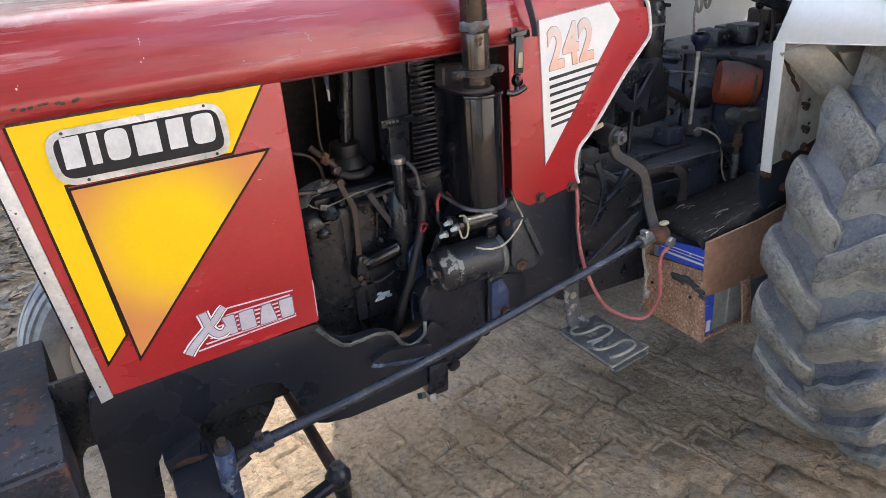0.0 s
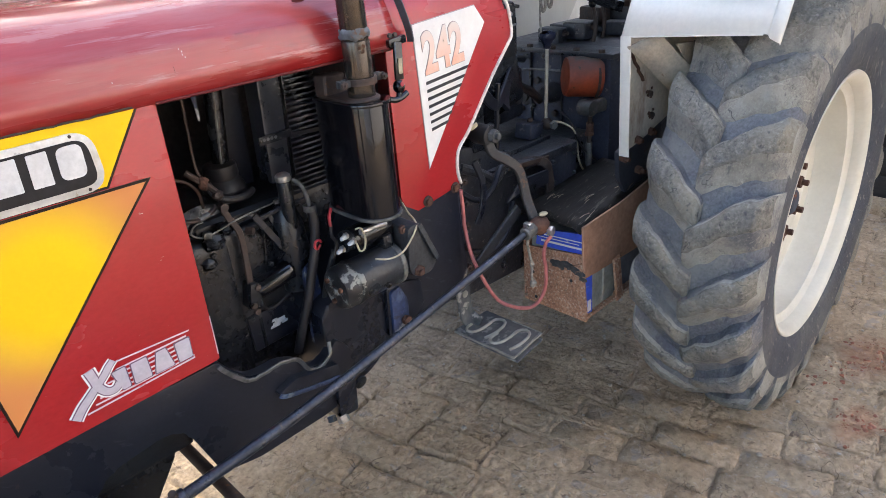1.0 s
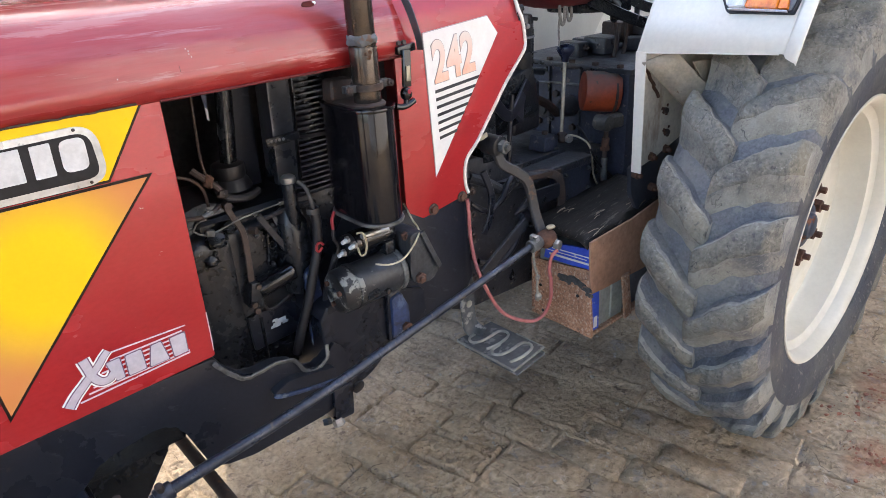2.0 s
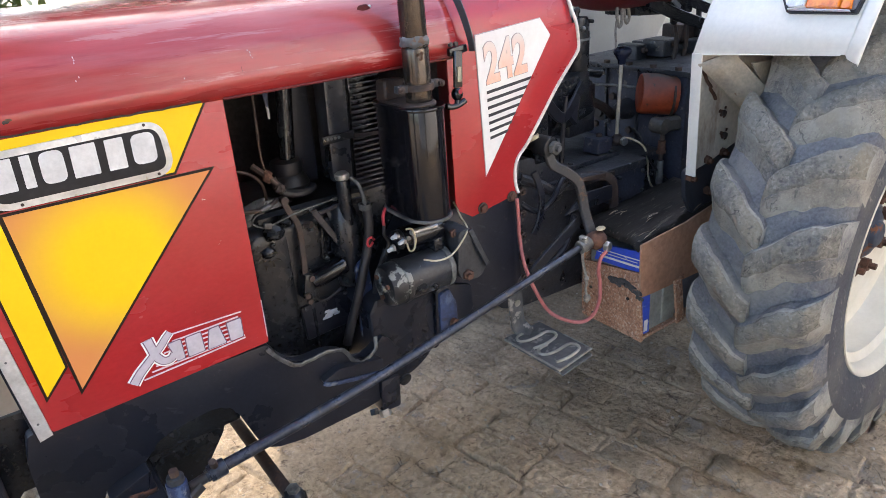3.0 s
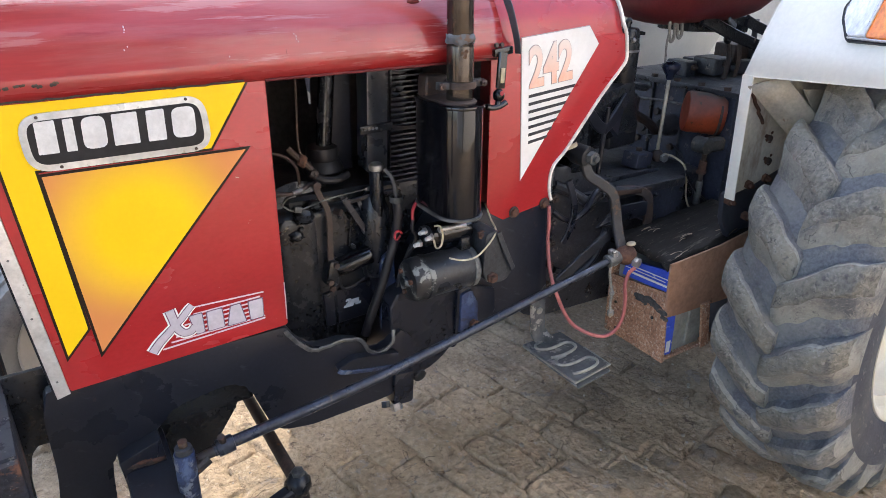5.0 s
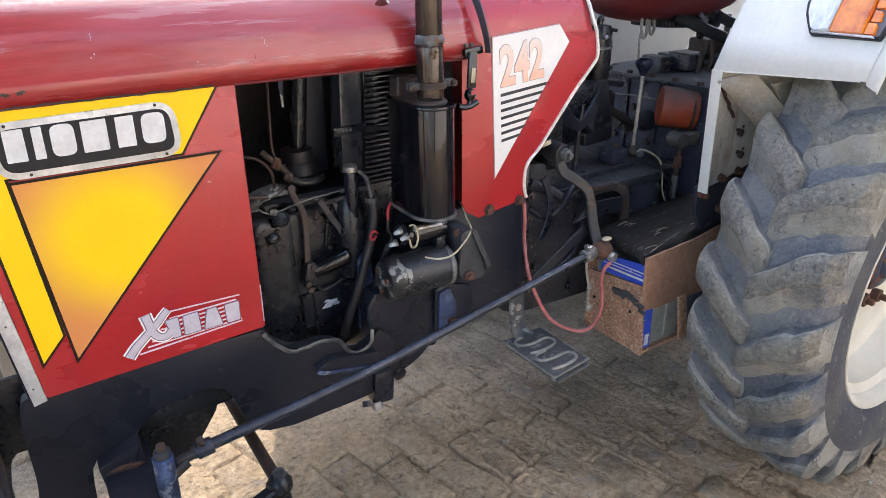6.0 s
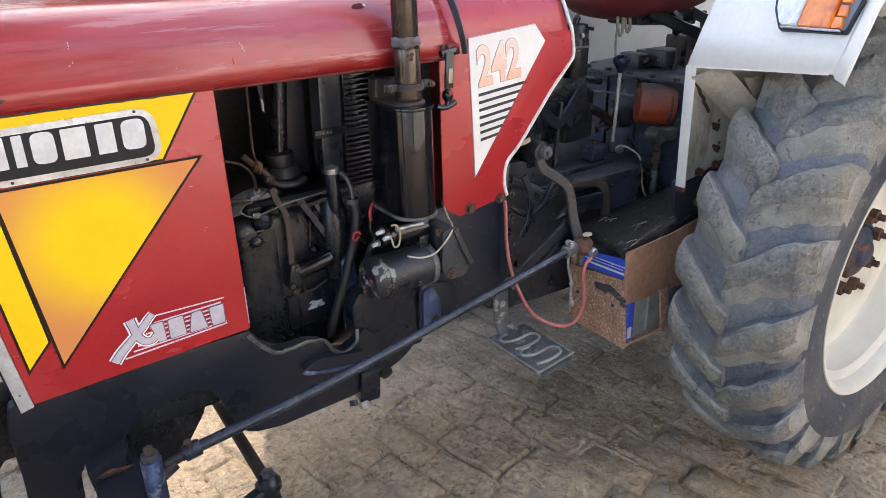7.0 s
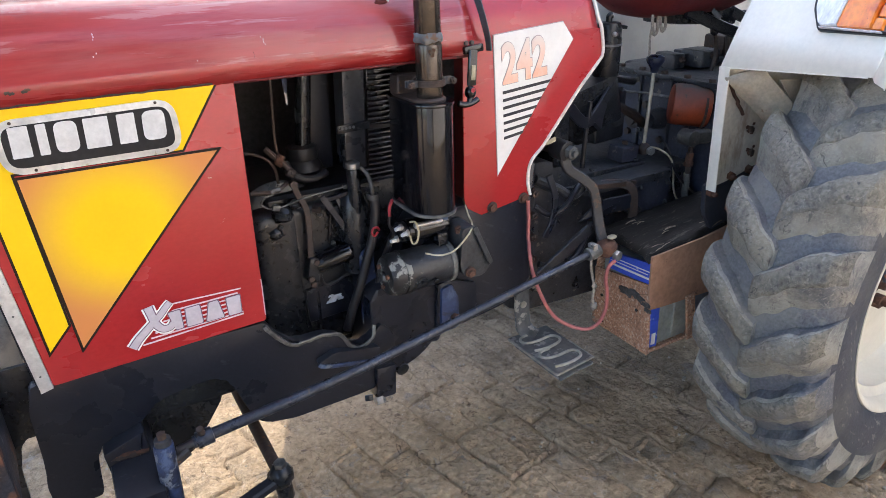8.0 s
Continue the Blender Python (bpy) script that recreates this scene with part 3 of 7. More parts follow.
def brick_mat():
    """Worn paving brick: each piece its own tone, earth and red wear running over all of them."""
    m = mat("worn_paving_brick", (0.40, 0.300, 0.196), (0.50, 0.382, 0.257), 0.9, 0.06, scale=3.5, fine=45, grain=0.22, bump=1.0, depth=0.016,
            spots=(0.40, 0.33, 0.26), spot_at=0.57, spot_scale=14, spec=0.15)
    nodes, link = m.node_tree.nodes, m.node_tree.links.new
    bs = nodes["Principled BSDF"]
    old = bs.inputs["Base Color"].links[0].from_socket
    info = nodes.new("ShaderNodeObjectInfo")
    isl = nodes.new("ShaderNodeNewGeometry")
    add = nodes.new("ShaderNodeMath")
    link(info.outputs["Random"], add.inputs[0]), link(isl.outputs["Random Per Island"], add.inputs[1])
    fr = nodes.new("ShaderNodeMath")
    fr.operation = "FRACT"
    link(add.outputs[0], fr.inputs[0])
    tone = nodes.new("ShaderNodeMapRange")
    tone.inputs["To Min"].default_value, tone.inputs["To Max"].default_value = 0.92, 1.08
    link(fr.outputs[0], tone.inputs["Value"])
    hsv = nodes.new("ShaderNodeHueSaturation")
    link(old, hsv.inputs["Color"]), link(tone.outputs[0], hsv.inputs["Value"])
    n = nodes.new("ShaderNodeTexNoise")
    n.inputs["Scale"].default_value, n.inputs["Detail"].default_value = 4.5, 8.0
    link(isl.outputs["Position"], n.inputs["Vector"])
    r = nodes.new("ShaderNodeMapRange")
    r.inputs["From Min"].default_value, r.inputs["From Max"].default_value = 0.66, 0.78
    link(n.outputs["Fac"], r.inputs["Value"])
    blend = nodes.new("ShaderNodeMix")
    blend.data_type = "RGBA"
    link(r.outputs[0], blend.inputs[0]), link(hsv.outputs[0], blend.inputs[6])
    blend.inputs[7].default_value = (0.33, 0.15, 0.09, 1)
    link(blend.outputs[2], bs.inputs["Base Color"])
    lumps = nodes.new("ShaderNodeTexNoise")
    lumps.inputs["Scale"].default_value, lumps.inputs["Detail"].default_value, lumps.inputs["Roughness"].default_value = 16.0, 10.0, 0.7
    link(isl.outputs["Position"], lumps.inputs["Vector"])
    relief = nodes.new("ShaderNodeBump")
    relief.inputs["Strength"].default_value, relief.inputs["Distance"].default_value = 1.0, 0.030
    link(lumps.outputs["Fac"], relief.inputs["Height"])
    first = bs.inputs["Normal"].links[0].from_node
    link(relief.outputs[0], first.inputs["Normal"])
    return m


BRICK = brick_mat()
layered(BRICK, ((34, 0.58, 0.63, 0.35, (0.13, 0.095, 0.068), (2, 1, 1), (0, 0, 0.4)), (60, 0.60, 0.64, 0.6, (0.56, 0.47, 0.38), EVEN, (0, 0, 0.9))))
layered(SOIL, ((40, 0.59, 0.64, 0.5, (0.13, 0.095, 0.07), (2, 1, 1), (0, 0, -0.3)), (60, 0.61, 0.65, 0.5, (0.52, 0.43, 0.34), EVEN, (0, 0, 0.5))))
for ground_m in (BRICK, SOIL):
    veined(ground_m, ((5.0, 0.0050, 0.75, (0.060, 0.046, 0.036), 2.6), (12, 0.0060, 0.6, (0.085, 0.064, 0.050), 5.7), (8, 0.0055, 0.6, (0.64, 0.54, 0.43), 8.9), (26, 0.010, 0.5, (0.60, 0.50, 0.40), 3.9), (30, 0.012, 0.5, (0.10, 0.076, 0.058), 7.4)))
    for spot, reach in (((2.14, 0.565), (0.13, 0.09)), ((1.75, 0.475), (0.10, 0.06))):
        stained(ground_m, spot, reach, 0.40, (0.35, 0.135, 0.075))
    # Dark patch under the gearbox: oily ground with the tractor's shade painted in.
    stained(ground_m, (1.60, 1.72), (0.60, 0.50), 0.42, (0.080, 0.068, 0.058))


# ---- mesh helpers ----
def put(ob, parent):
    if parent is not None:
        ob.parent = parent
        up = Matrix.Identity(4)
        p = parent
        while p is not None:
            up = p.matrix_basis @ up if p.parent is None else p.matrix_parent_inverse @ p.matrix_basis @ up
            p = p.parent
        ob.matrix_parent_inverse = up.inverted()
    return ob


def mesh_of(name, bm, material, sharp=35.0):
    bmesh.ops.recalc_face_normals(bm, faces=bm.faces[:])
    for f in bm.faces:
        f.smooth = True
    limit = radians(sharp)
    for e in bm.edges:
        if len(e.link_faces) == 2 and e.calc_face_angle(0.0) > limit:
            e.smooth = False
    me = bpy.data.meshes.new(name)
    bm.to_mesh(me)
    bm.free()
    me.materials.append(material)
    return me


def part(name, bm, material, parent, label="", sharp=35.0):
    ob = put(new(name, mesh_of(name, bm, material, sharp)), parent)
    return tagged(ob, label=label)


def thing(name, base, label, category, group="", kind=""):
    ob = new(name)
    ob.location = base
    ob.empty_display_size = 0.1
    ob.matrix_basis = Matrix.Translation(base)
    return tagged(ob, label, category, group, kind)


def box(size, at, turn=(0, 0, 0), bevel=0.003, bm=None, seg=2):
    bm = bm or bmesh.new()
    m = pose(*at, *turn) @ Matrix.Diagonal((*size, 1))
    made = bmesh.ops.create_cube(bm, size=1.0, matrix=m)
    if bevel:
        es = list({e for v in made["verts"] for e in v.link_edges})
        bmesh.ops.bevel(bm, geom=es, offset=min(bevel, min(size) * 0.45), segments=seg, affect="EDGES", profile=0.6)
    return bm


def cyl(p0, p1, r, r2=None, seg=24, bevel=0.002, bm=None):
    bm = bm or bmesh.new()
    p0, p1 = Vector(p0), Vector(p1)
    turn = (p1 - p0).to_track_quat("Z", "Y").to_matrix().to_4x4()
    m = Matrix.Translation((p0 + p1) / 2) @ turn
    made = bmesh.ops.create_cone(bm, cap_ends=True, segments=seg, radius1=r, radius2=r if r2 is None else r2, depth=(p1 - p0).length, matrix=m)
    if bevel:
        caps = {f for v in made["verts"] for f in v.link_faces if len(f.verts) > 4}
        es = list({e for f in caps for e in f.edges})
        if es:
            bmesh.ops.bevel(bm, geom=es, offset=bevel, segments=2, affect="EDGES", profile=0.6)
    return bm


def ball(at, r, squash=(1, 1, 1), bm=None, u=16, v=10, rough=0.0):
    bm = bm or bmesh.new()
    made = bmesh.ops.create_uvsphere(bm, u_segments=u, v_segments=v, radius=1.0)
    for w in made["verts"]:
        k = 1.0 + (noise.noise(w.co * 2.1 + Vector(at) * 9) * rough if rough else 0.0)
        w.co = Vector((w.co.x * r * squash[0] * k, w.co.y * r * squash[1] * k, w.co.z * r * squash[2] * k)) + Vector(at)
    return bm


def hexnut(at, axis, r, h, bm=None, stud=0.0):
    bm = bm or bmesh.new()
    a, d = Vector(at), Vector(axis).normalized()
    cyl(a, a + d * h, r, seg=6, bevel=r * 0.12, bm=bm)
    if stud:
        cyl(a, a + d * (h + stud), r * 0.5, seg=10, bevel=r * 0.08, bm=bm)
    return bm


def smooth_path(pts, steps=8):
    pts = [Vector(p) for p in pts]
    out = []
    for i in range(len(pts) - 1):
        a, b, c, d = pts[max(i - 1, 0)], pts[i], pts[i + 1], pts[min(i + 2, len(pts) - 1)]
        for k in range(steps):
            t = k / steps
            out.append(0.5 * ((2 * b) + (c - a) * t + (2 * a - 5 * b + 4 * c - d) * t * t + (3 * b - a - 3 * c + d) * t ** 3))
    return out + [pts[-1]]


def sweep(pts, r, seg=10, steps=8, bm=None, wide=None, up=None, taper=None):
    """A tube along a smoothed path; with wide, a flat bar: r thick, wide across."""
    bm = bm or bmesh.new()
    path = smooth_path(pts, steps) if steps > 1 else [Vector(p) for p in pts]
    ref = Vector(up) if up else None
    rings, side = [], None
    for i, p in enumerate(path):
        d = (path[min(i + 1, len(path) - 1)] - path[max(i - 1, 0)]).normalized()
        if ref is not None:
            side = d.cross(ref).normalized()
        elif side is None:
            side = d.orthogonal().normalized()
        else:
            side = (side - d * side.dot(d)).normalized()
        other = d.cross(side)
        k = 1.0 if taper is None else 1.0 + (taper - 1.0) * i / (len(path) - 1)
        if wide is None:
            ring = [p + (side * math.cos(2 * math.pi * j / seg) + other * math.sin(2 * math.pi * j / seg)) * r * k for j in range(seg)]
        else:
            w, h, c = wide / 2 * k, r / 2 * k, min(wide, r) * 0.22
            ring = [p + side * x + other * y for x, y in ((-w + c, -h), (w - c, -h), (w, -h + c), (w, h - c), (w - c, h), (-w + c, h), (-w, h - c), (-w, -h + c))]
        rings.append([bm.verts.new(q) for q in ring])
    for a, b in zip(rings, rings[1:]):
        n = len(a)
        for j in range(n):
            bm.faces.new((a[j], a[(j + 1) % n], b[(j + 1) % n], b[j]))
    bm.faces.new(rings[0]), bm.faces.new(rings[-1])
    return bm


def lathe(profile, centre, axis="y", seg=48, closed=False, bm=None, cap=0.03):
    """profile: (radius, along the axis)."""
    bm = bm or bmesh.new()
    c = Vector(centre)
    rings = []
    for k in range(seg):
        a = 2 * math.pi * k / seg
        ca, sa = math.cos(a), math.sin(a)
        rings.append([bm.verts.new(c + (Vector((r * ca, h, r * sa)) if axis == "y" else Vector((r * ca, r * sa, h)) if axis == "z" else Vector((h, r * ca, r * sa)))) for r, h in profile])
    n = len(profile)
    for k in range(seg):
        a, b = rings[k], rings[(k + 1) % seg]
        for j in range(n if closed else n - 1):
            bm.faces.new((a[j], a[(j + 1) % n], b[(j + 1) % n], b[j]))
    if not closed:
        for j in (0, n - 1):
            if 1e-4 < profile[j][0] < cap:
                bm.faces.new([r[j] for r in rings])
    bmesh.ops.remove_doubles(bm, verts=bm.verts[:], dist=1e-5)
    return bm


def prism(outline, y0, y1, bevel=0.0, bm=None, plane="xz"):
    """A flat outline given in the plane, thickened along the third axis from y0 to y1."""
    bm = bm or bmesh.new()
    place = {"xz": lambda u, v, w: (u, w, v), "xy": lambda u, v, w: (u, v, w), "yz": lambda u, v, w: (w, u, v)}[plane]
    a = [bm.verts.new(place(u, v, y0)) for u, v in outline]
    b = [bm.verts.new(place(u, v, y1)) for u, v in outline]
    fa, fb = bm.faces.new(a), bm.faces.new(b)
    n = len(a)
    for i in range(n):
        bm.faces.new((a[i], a[(i + 1) % n], b[(i + 1) % n], b[i]))
    if bevel:
        es = list({e for f in (fa, fb) for e in f.edges})
        bmesh.ops.bevel(bm, geom=es, offset=bevel, segments=2, affect="EDGES", profile=0.6)
    return bm


def grow(outline, d):
    """The outline moved outwards by d."""
    n, out = len(outline), []
    area = sum(outline[i][0] * outline[(i + 1) % n][1] - outline[(i + 1) % n][0] * outline[i][1] for i in range(n))
    s = 1.0 if area > 0 else -1.0
    for i in range(n):
        p, q, r = Vector(outline[i - 1]), Vector(outline[i]), Vector(outline[(i + 1) % n])
        e1, e2 = (q - p).normalized(), (r - q).normalized()
        n1, n2 = Vector((e1.y, -e1.x)) * s, Vector((e2.y, -e2.x)) * s
        m = (n1 + n2)
        m = m / max(m.length_squared / 2, 0.25)
        out.append((q.x + m.x * d, q.y + m.y * d))
    return out


def rounded(outline, r, seg=5):
    """The outline with its corners rounded."""
    n, out = len(outline), []
    for i in range(n):
        p, q, s = Vector(outline[i - 1]), Vector(outline[i]), Vector(outline[(i + 1) % n])
        d = min(r, (p - q).length * 0.45, (s - q).length * 0.45)
        a, b = q + (p - q).normalized() * d, q + (s - q).normalized() * d
        for k in range(seg + 1):
            t = k / seg
            v = a * (1 - t) ** 2 + q * 2 * t * (1 - t) + b * t * t
            out.append((v.x, v.y))
    return out


def loft(sections, bm=None, caps=False):
    bm = bm or bmesh.new()
    rows = [[bm.verts.new(p) for p in s] for s in sections]
    for a, b in zip(rows, rows[1:]):
        for j in range(len(a) - 1):
            bm.faces.new((a[j], a[j + 1], b[j + 1], b[j]))
    return bm


def thicken(ob, t, offset=-1.0):
    md = ob.modifiers.new("thickness", "SOLIDIFY")
    md.thickness, md.offset = t, offset
    return ob


# ---- structure ----
def sheet(x0, x1, y0, y1, z):
    bm = bmesh.new()
    bm.faces.new([bm.verts.new(p) for p in ((x0, y0, z), (x1, y0, z), (x1, y1, z), (x0, y1, z))])
    return bm


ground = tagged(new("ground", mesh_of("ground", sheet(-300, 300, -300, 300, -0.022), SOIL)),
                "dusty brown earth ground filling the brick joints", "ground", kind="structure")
WALL_X, WALL_Y, WALL_H = 0.87, 2.55, 3.9
wall = tagged(new("wall_back", mesh_of("wall_back", box((9.0, 0.24, WALL_H + 0.05), (WALL_X + 4.5, WALL_Y + 0.12, WALL_H / 2 - 0.025), bevel=0.01), PLASTER)),
              "cream plastered wall behind the tractor, slightly stained", "wall", kind="structure")

# Unseen walls added to bounce sunlight onto the tractor's near side.
tagged(new("wall_front", mesh_of("wall_front", box((14.0, 0.24, 3.25), (1.5, -4.6, 1.575), bevel=0.01), WHITEWASH)),
                  "unseen whitewashed wall added to bounce light onto the tractor", "wall", kind="structure")

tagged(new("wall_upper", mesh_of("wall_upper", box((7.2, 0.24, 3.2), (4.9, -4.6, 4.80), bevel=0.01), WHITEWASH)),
                      "unseen upper wall added for fill and bonnet reflections", "wall", kind="structure")

# Near-black wall added where a dark recess shows beyond the rear wheel.
shed = tagged(new("wall_side", mesh_of("wall_side", box((2.40, 2.9, 2.7), (4.72, -0.10, 1.33), bevel=0.01), DARK_BOARD)),
              "near-black boarded wall added for the dark recess beyond the wheel", "wall", kind="structure")
BOARD_MESH = mesh_of("board", box((0.030, 2.9, 0.128), (0, 0, 0), bevel=0.006), DARK_BOARD)
for i in range(19):
    ob = new("board", BOARD_MESH)
    ob.matrix_basis = pose(3.508 + 0.004 * (i % 3), -0.10, 0.085 + 0.138 * i)
    put(ob, shed)
kerb = tagged(new("kerb", mesh_of("kerb", box((0.12, 2.9, 0.09), (3.425, -0.10, 0.005), bevel=0.012), SOIL)), "dusty low kerb along the dark boarded wall", "kerb", kind="structure")

# ---- tractor ----
YC = 1.49
tractor = thing("tractor", (0.9, YC, 0.0), "red and white farm tractor with yellow decals, parked on bricks", "tractor")


def far(y):
    """The same place on the other side of the tractor."""
    return 2 * YC - y


# bonnet
HALF = [(1.2185, 1.198), (1.2148, 1.2285), (1.2162, 1.2325), (1.2212, 1.2435), (1.229, 1.266), (1.243, 1.292), (1.262, 1.318), (1.288, 1.339), (1.325, 1.352), (1.385, 1.3585), (1.44, 1.361), (YC, 1.362)]


def bonnet_section(x, dy=0.0, lift=0.0, base=None):
    pts = []
    whole = HALF + [(far(y), z) for y, z in reversed(HALF[:-1])]
    for y, z in whole:
        side = 1 if y < YC else -1
        z0 = base if base is not None and z < 1.2 else z
        n = noise.noise(Vector((x * 5.0, y * 9.0, z * 9.0))) * 0.0016
        pts.append((x, y + dy * side + n, z0 + lift + n * 0.6))
    return pts


bonnet = part("bonnet", loft([bonnet_section(-0.34 + 1.105 * i / 60) for i in range(61)]), RED_BONNET, tractor, "long red bonnet with scratched, dusty paint", sharp=60)
thicken(bonnet, 0.003)
part("bonnet_beading", sweep([(0.272 + 0.12 * i, 1.2185, 1.1985) for i in range(5)], 0.0025, steps=1), RED_DULL_SHADE, bonnet)
cowl = part("cowl", loft([bonnet_section(0.757 + 0.365 * i / 20, 0.0235, -0.004) for i in range(21)]), RED, tractor, "red rear cowl over the instrument panel", sharp=60)
thicken(cowl, 0.003)
chip_rnd = random.Random(5)
for x, y, z, n in ((0.068, 1.2414, 1.2886, 3), (0.066, 1.2282, 1.2630, 2), (0.3355, 1.2272, 1.2630, 4), (-0.109, 1.2231, 1.2505, 2), (0.216, 1.2196, 1.2412, 1)):
    for k in range(n):
        up = (k - (n - 1) / 2) * 0.0042
        part("paint_chip", ball((x + chip_rnd.uniform(-0.003, 0.003), y + up * 0.42, z + up), chip_rnd.uniform(0.0009, 0.0020), (0.6, 0.15, 1.0), u=8, v=6, rough=0.6), PRINT_PINK, bonnet)
part("scratch", sweep([(0.3130, 1.2185, 1.2330), (0.3140, 1.2188, 1.2400), (0.3135, 1.2196, 1.2470)], 0.0004, seg=6), RED_DULL_SHADE, bonnet)
part("dent", ball((0.580, 1.256, 1.311), 0.010, (1.3, 0.22, 0.7), rough=0.3), RED_DULL_SHADE, bonnet, "dark chipped dent in the paint")
part("paint_chip", ball((0.594, 1.2575, 1.313), 0.0040, (1, 0.5, 0.8), rough=0.3), PRINT_WHITE, bonnet)
grille = part("grille", prism([(-0.190, 1.20), (-0.178, 1.20), (-0.136, 0.70), (-0.148, 0.70)], 1.226, far(1.226), 0.002), BLACK_PLATE, tractor, "black front grille panel")
nose = part("bonnet_nose", loft([bonnet_section(-0.34), [(-0.355, y + (0.012 if y < YC else -0.012), 1.205 + (z - 1.198) * 0.9) for _, y, z in bonnet_section(-0.34)]]), RED_BONNET, tractor)
for k in range(9):
    part("rust_chip", ball((-0.122 + 0.011 * k + 0.004 * math.sin(k * 3), 1.2152, 1.2215 + 0.002 * math.sin(k * 5)), 0.0032, (1.5, 0.20, 0.8), u=9, v=6, rough=0.6), RUST_DARK if k % 4 else RUST, bonnet)
thicken(nose, 0.003)

rnd_edge = random.Random(3)
part("edge_rust", sweep([(-0.14 + 0.0125 * k, 1.2162, 1.2005 + rnd_edge.uniform(-0.0012, 0.0014)) for k in range(31)], 0.0016, seg=6, steps=1), RUST_DARK, bonnet)

# front side panel with its flange and trim
PANEL = rounded([(-0.1225, 0.7075), (-0.1635, 1.201), (0.2725, 1.201), (0.2665, 0.722)], 0.006, 3)
side_panel = part("side_panel", prism(PANEL, 1.2205, 1.2245, 0.0012), RED, tractor, "flat red engine side panel with printed decals")
part("flange", prism([(0.2690, 1.198), (0.2715, 1.198), (0.2660, 0.726), (0.2635, 0.726)], 1.2250, 1.243), RED_DULL_SHADE, side_panel)
part("far_side_panel", prism(PANEL, far(1.2205), far(1.2245)), RED, tractor)
part("trim_strip", prism([(-0.1435, 0.7005), (-0.1855, 1.201), (-0.1640, 1.201), (-0.1225, 0.7055)], 1.2165, 1.2235, 0.001), ALU, side_panel, "bare aluminium edge trim")
for x, z in ((-0.151, 0.86), (-0.160, 0.965), (-0.169, 1.07), (-0.141, 0.735)):
    part("rivet", ball((x + 0.004, 1.2165, z), 0.0020, (1, 0.5, 1), u=10, v=6), PIPE_GREY, side_panel)
BAND = [(-0.140, 1.1985), (0.2375, 1.1985), (0.1675, 1.0955), (-0.0915, 1.0975), (-0.0735, 0.818), (-0.1115, 0.776)]
TRI = [(-0.0845, 1.0865), (0.2245, 1.0855), (-0.0605, 0.7685)]
part("decal_outline", prism(grow(BAND, 0.0042), 1.2192, 1.2203), BROWN_LINE, side_panel)
part("decal_outline", prism(grow(TRI, 0.0045), 1.2188, 1.2203), BROWN_LINE, side_panel)
part("yellow_band", prism(BAND, 1.2182, 1.2200), YELLOW, side_panel, "yellow angled band printed on the panel")
part("yellow_triangle", prism(TRI, 1.2178, 1.2200), YELLOW_FADE, side_panel, "yellow triangle fading to orange")
part("worn_edge", sweep([(0.2655, 1.2200, 0.735), (0.2665, 1.2198, 0.775), (0.2672, 1.2200, 0.815)], 0.0010, seg=6), PRINT_PINK, side_panel)
BADGE = rounded([(-0.099, 1.0945), (-0.101, 1.1815), (0.167, 1.1865), (0.171, 1.0945)], 0.034, 8)
badge = part("badge", prism(BADGE, 1.2145, 1.2180, 0.001), BADGE_SILVER, side_panel, "silver-edged black maker's badge")
part("badge_field", prism(grow(BADGE, -0.0105), 1.2133, 1.2150), BADGE_BLACK, badge)
for i, (bx, w) in enumerate(((-0.0805, 0.0290), (-0.0430, 0.0160), (-0.0190, 0.0350), (0.0235, 0.0385), (0.0730, 0.0290), (0.1110, 0.0375))):
    zb, zt = 1.1215, 1.1700
    outline = [(bx, zb), (bx + 0.002, zt), (bx + w, zt + 0.0006), (bx + w - 0.0015, zb)]
    part("white_block", prism(rounded(outline, 0.012 if i in (2, 5) else 0.002, 4), 1.2120, 1.2140), BADGE_PALE, badge)
for x, z in ((-0.073, 1.1765), (0.138, 1.1815), (0.143, 1.0995), (-0.055, 1.0995)):
    part("rivet", ball((x, 1.2142, z), 0.0026, (1, 0.6, 1), u=10, v=6), RUST_DARK, badge)
# the plain-shape emblem low on the panel
STROKE = ([(0.016, 0.740), (0.030, 0.756), (0.046, 0.770), (0.062, 0.784), (0.076, 0.796), (0.086, 0.807), (0.095, 0.815)],
          [(0.056, 0.815), (0.059, 0.799), (0.063, 0.779), (0.073, 0.765), (0.086, 0.764), (0.094, 0.772)])
for i in range(6):
    z = 0.7490 + 0.0086 * i
    part("emblem_line", sweep([(0.050 + 0.009 * i, 1.2198, z + (0.0010 if i < 3 else 0.0035)), (0.2235 - 0.001 * i, 1.2198, z + 0.0065)], 0.001, wide=0.0030, up=(0, 1, 0), steps=1), PRINT_PINK, side_panel)
part("emblem_line", sweep([(0.094, 1.2196, 0.8100), (0.2260, 1.2196, 0.8065)], 0.0012, wide=0.0026, up=(0, 1, 0), steps=1), PRINT_PINK, side_panel)
part("emblem_line", sweep([(0.034, 1.2196, 0.7405), (0.2235, 1.2196, 0.7510)], 0.0012, wide=0.0030, up=(0, 1, 0), steps=1), PRINT_PINK, side_panel)
for tone, y, wide in ((PRINT_WHITE, 1.2193, 0.0235), (PRINT_VIOLET, 1.2188, 0.0175), (PRINT_LILAC, 1.2183, 0.0138)):
    for k, stroke in enumerate(STROKE):
        part("emblem_stroke", sweep([(x, y - 0.0003 * k, z) for x, z in stroke], 0.0012, wide=wide, up=(0, 1, 0), steps=5, taper=0.72 if k == 0 else 0.85), tone, side_panel)
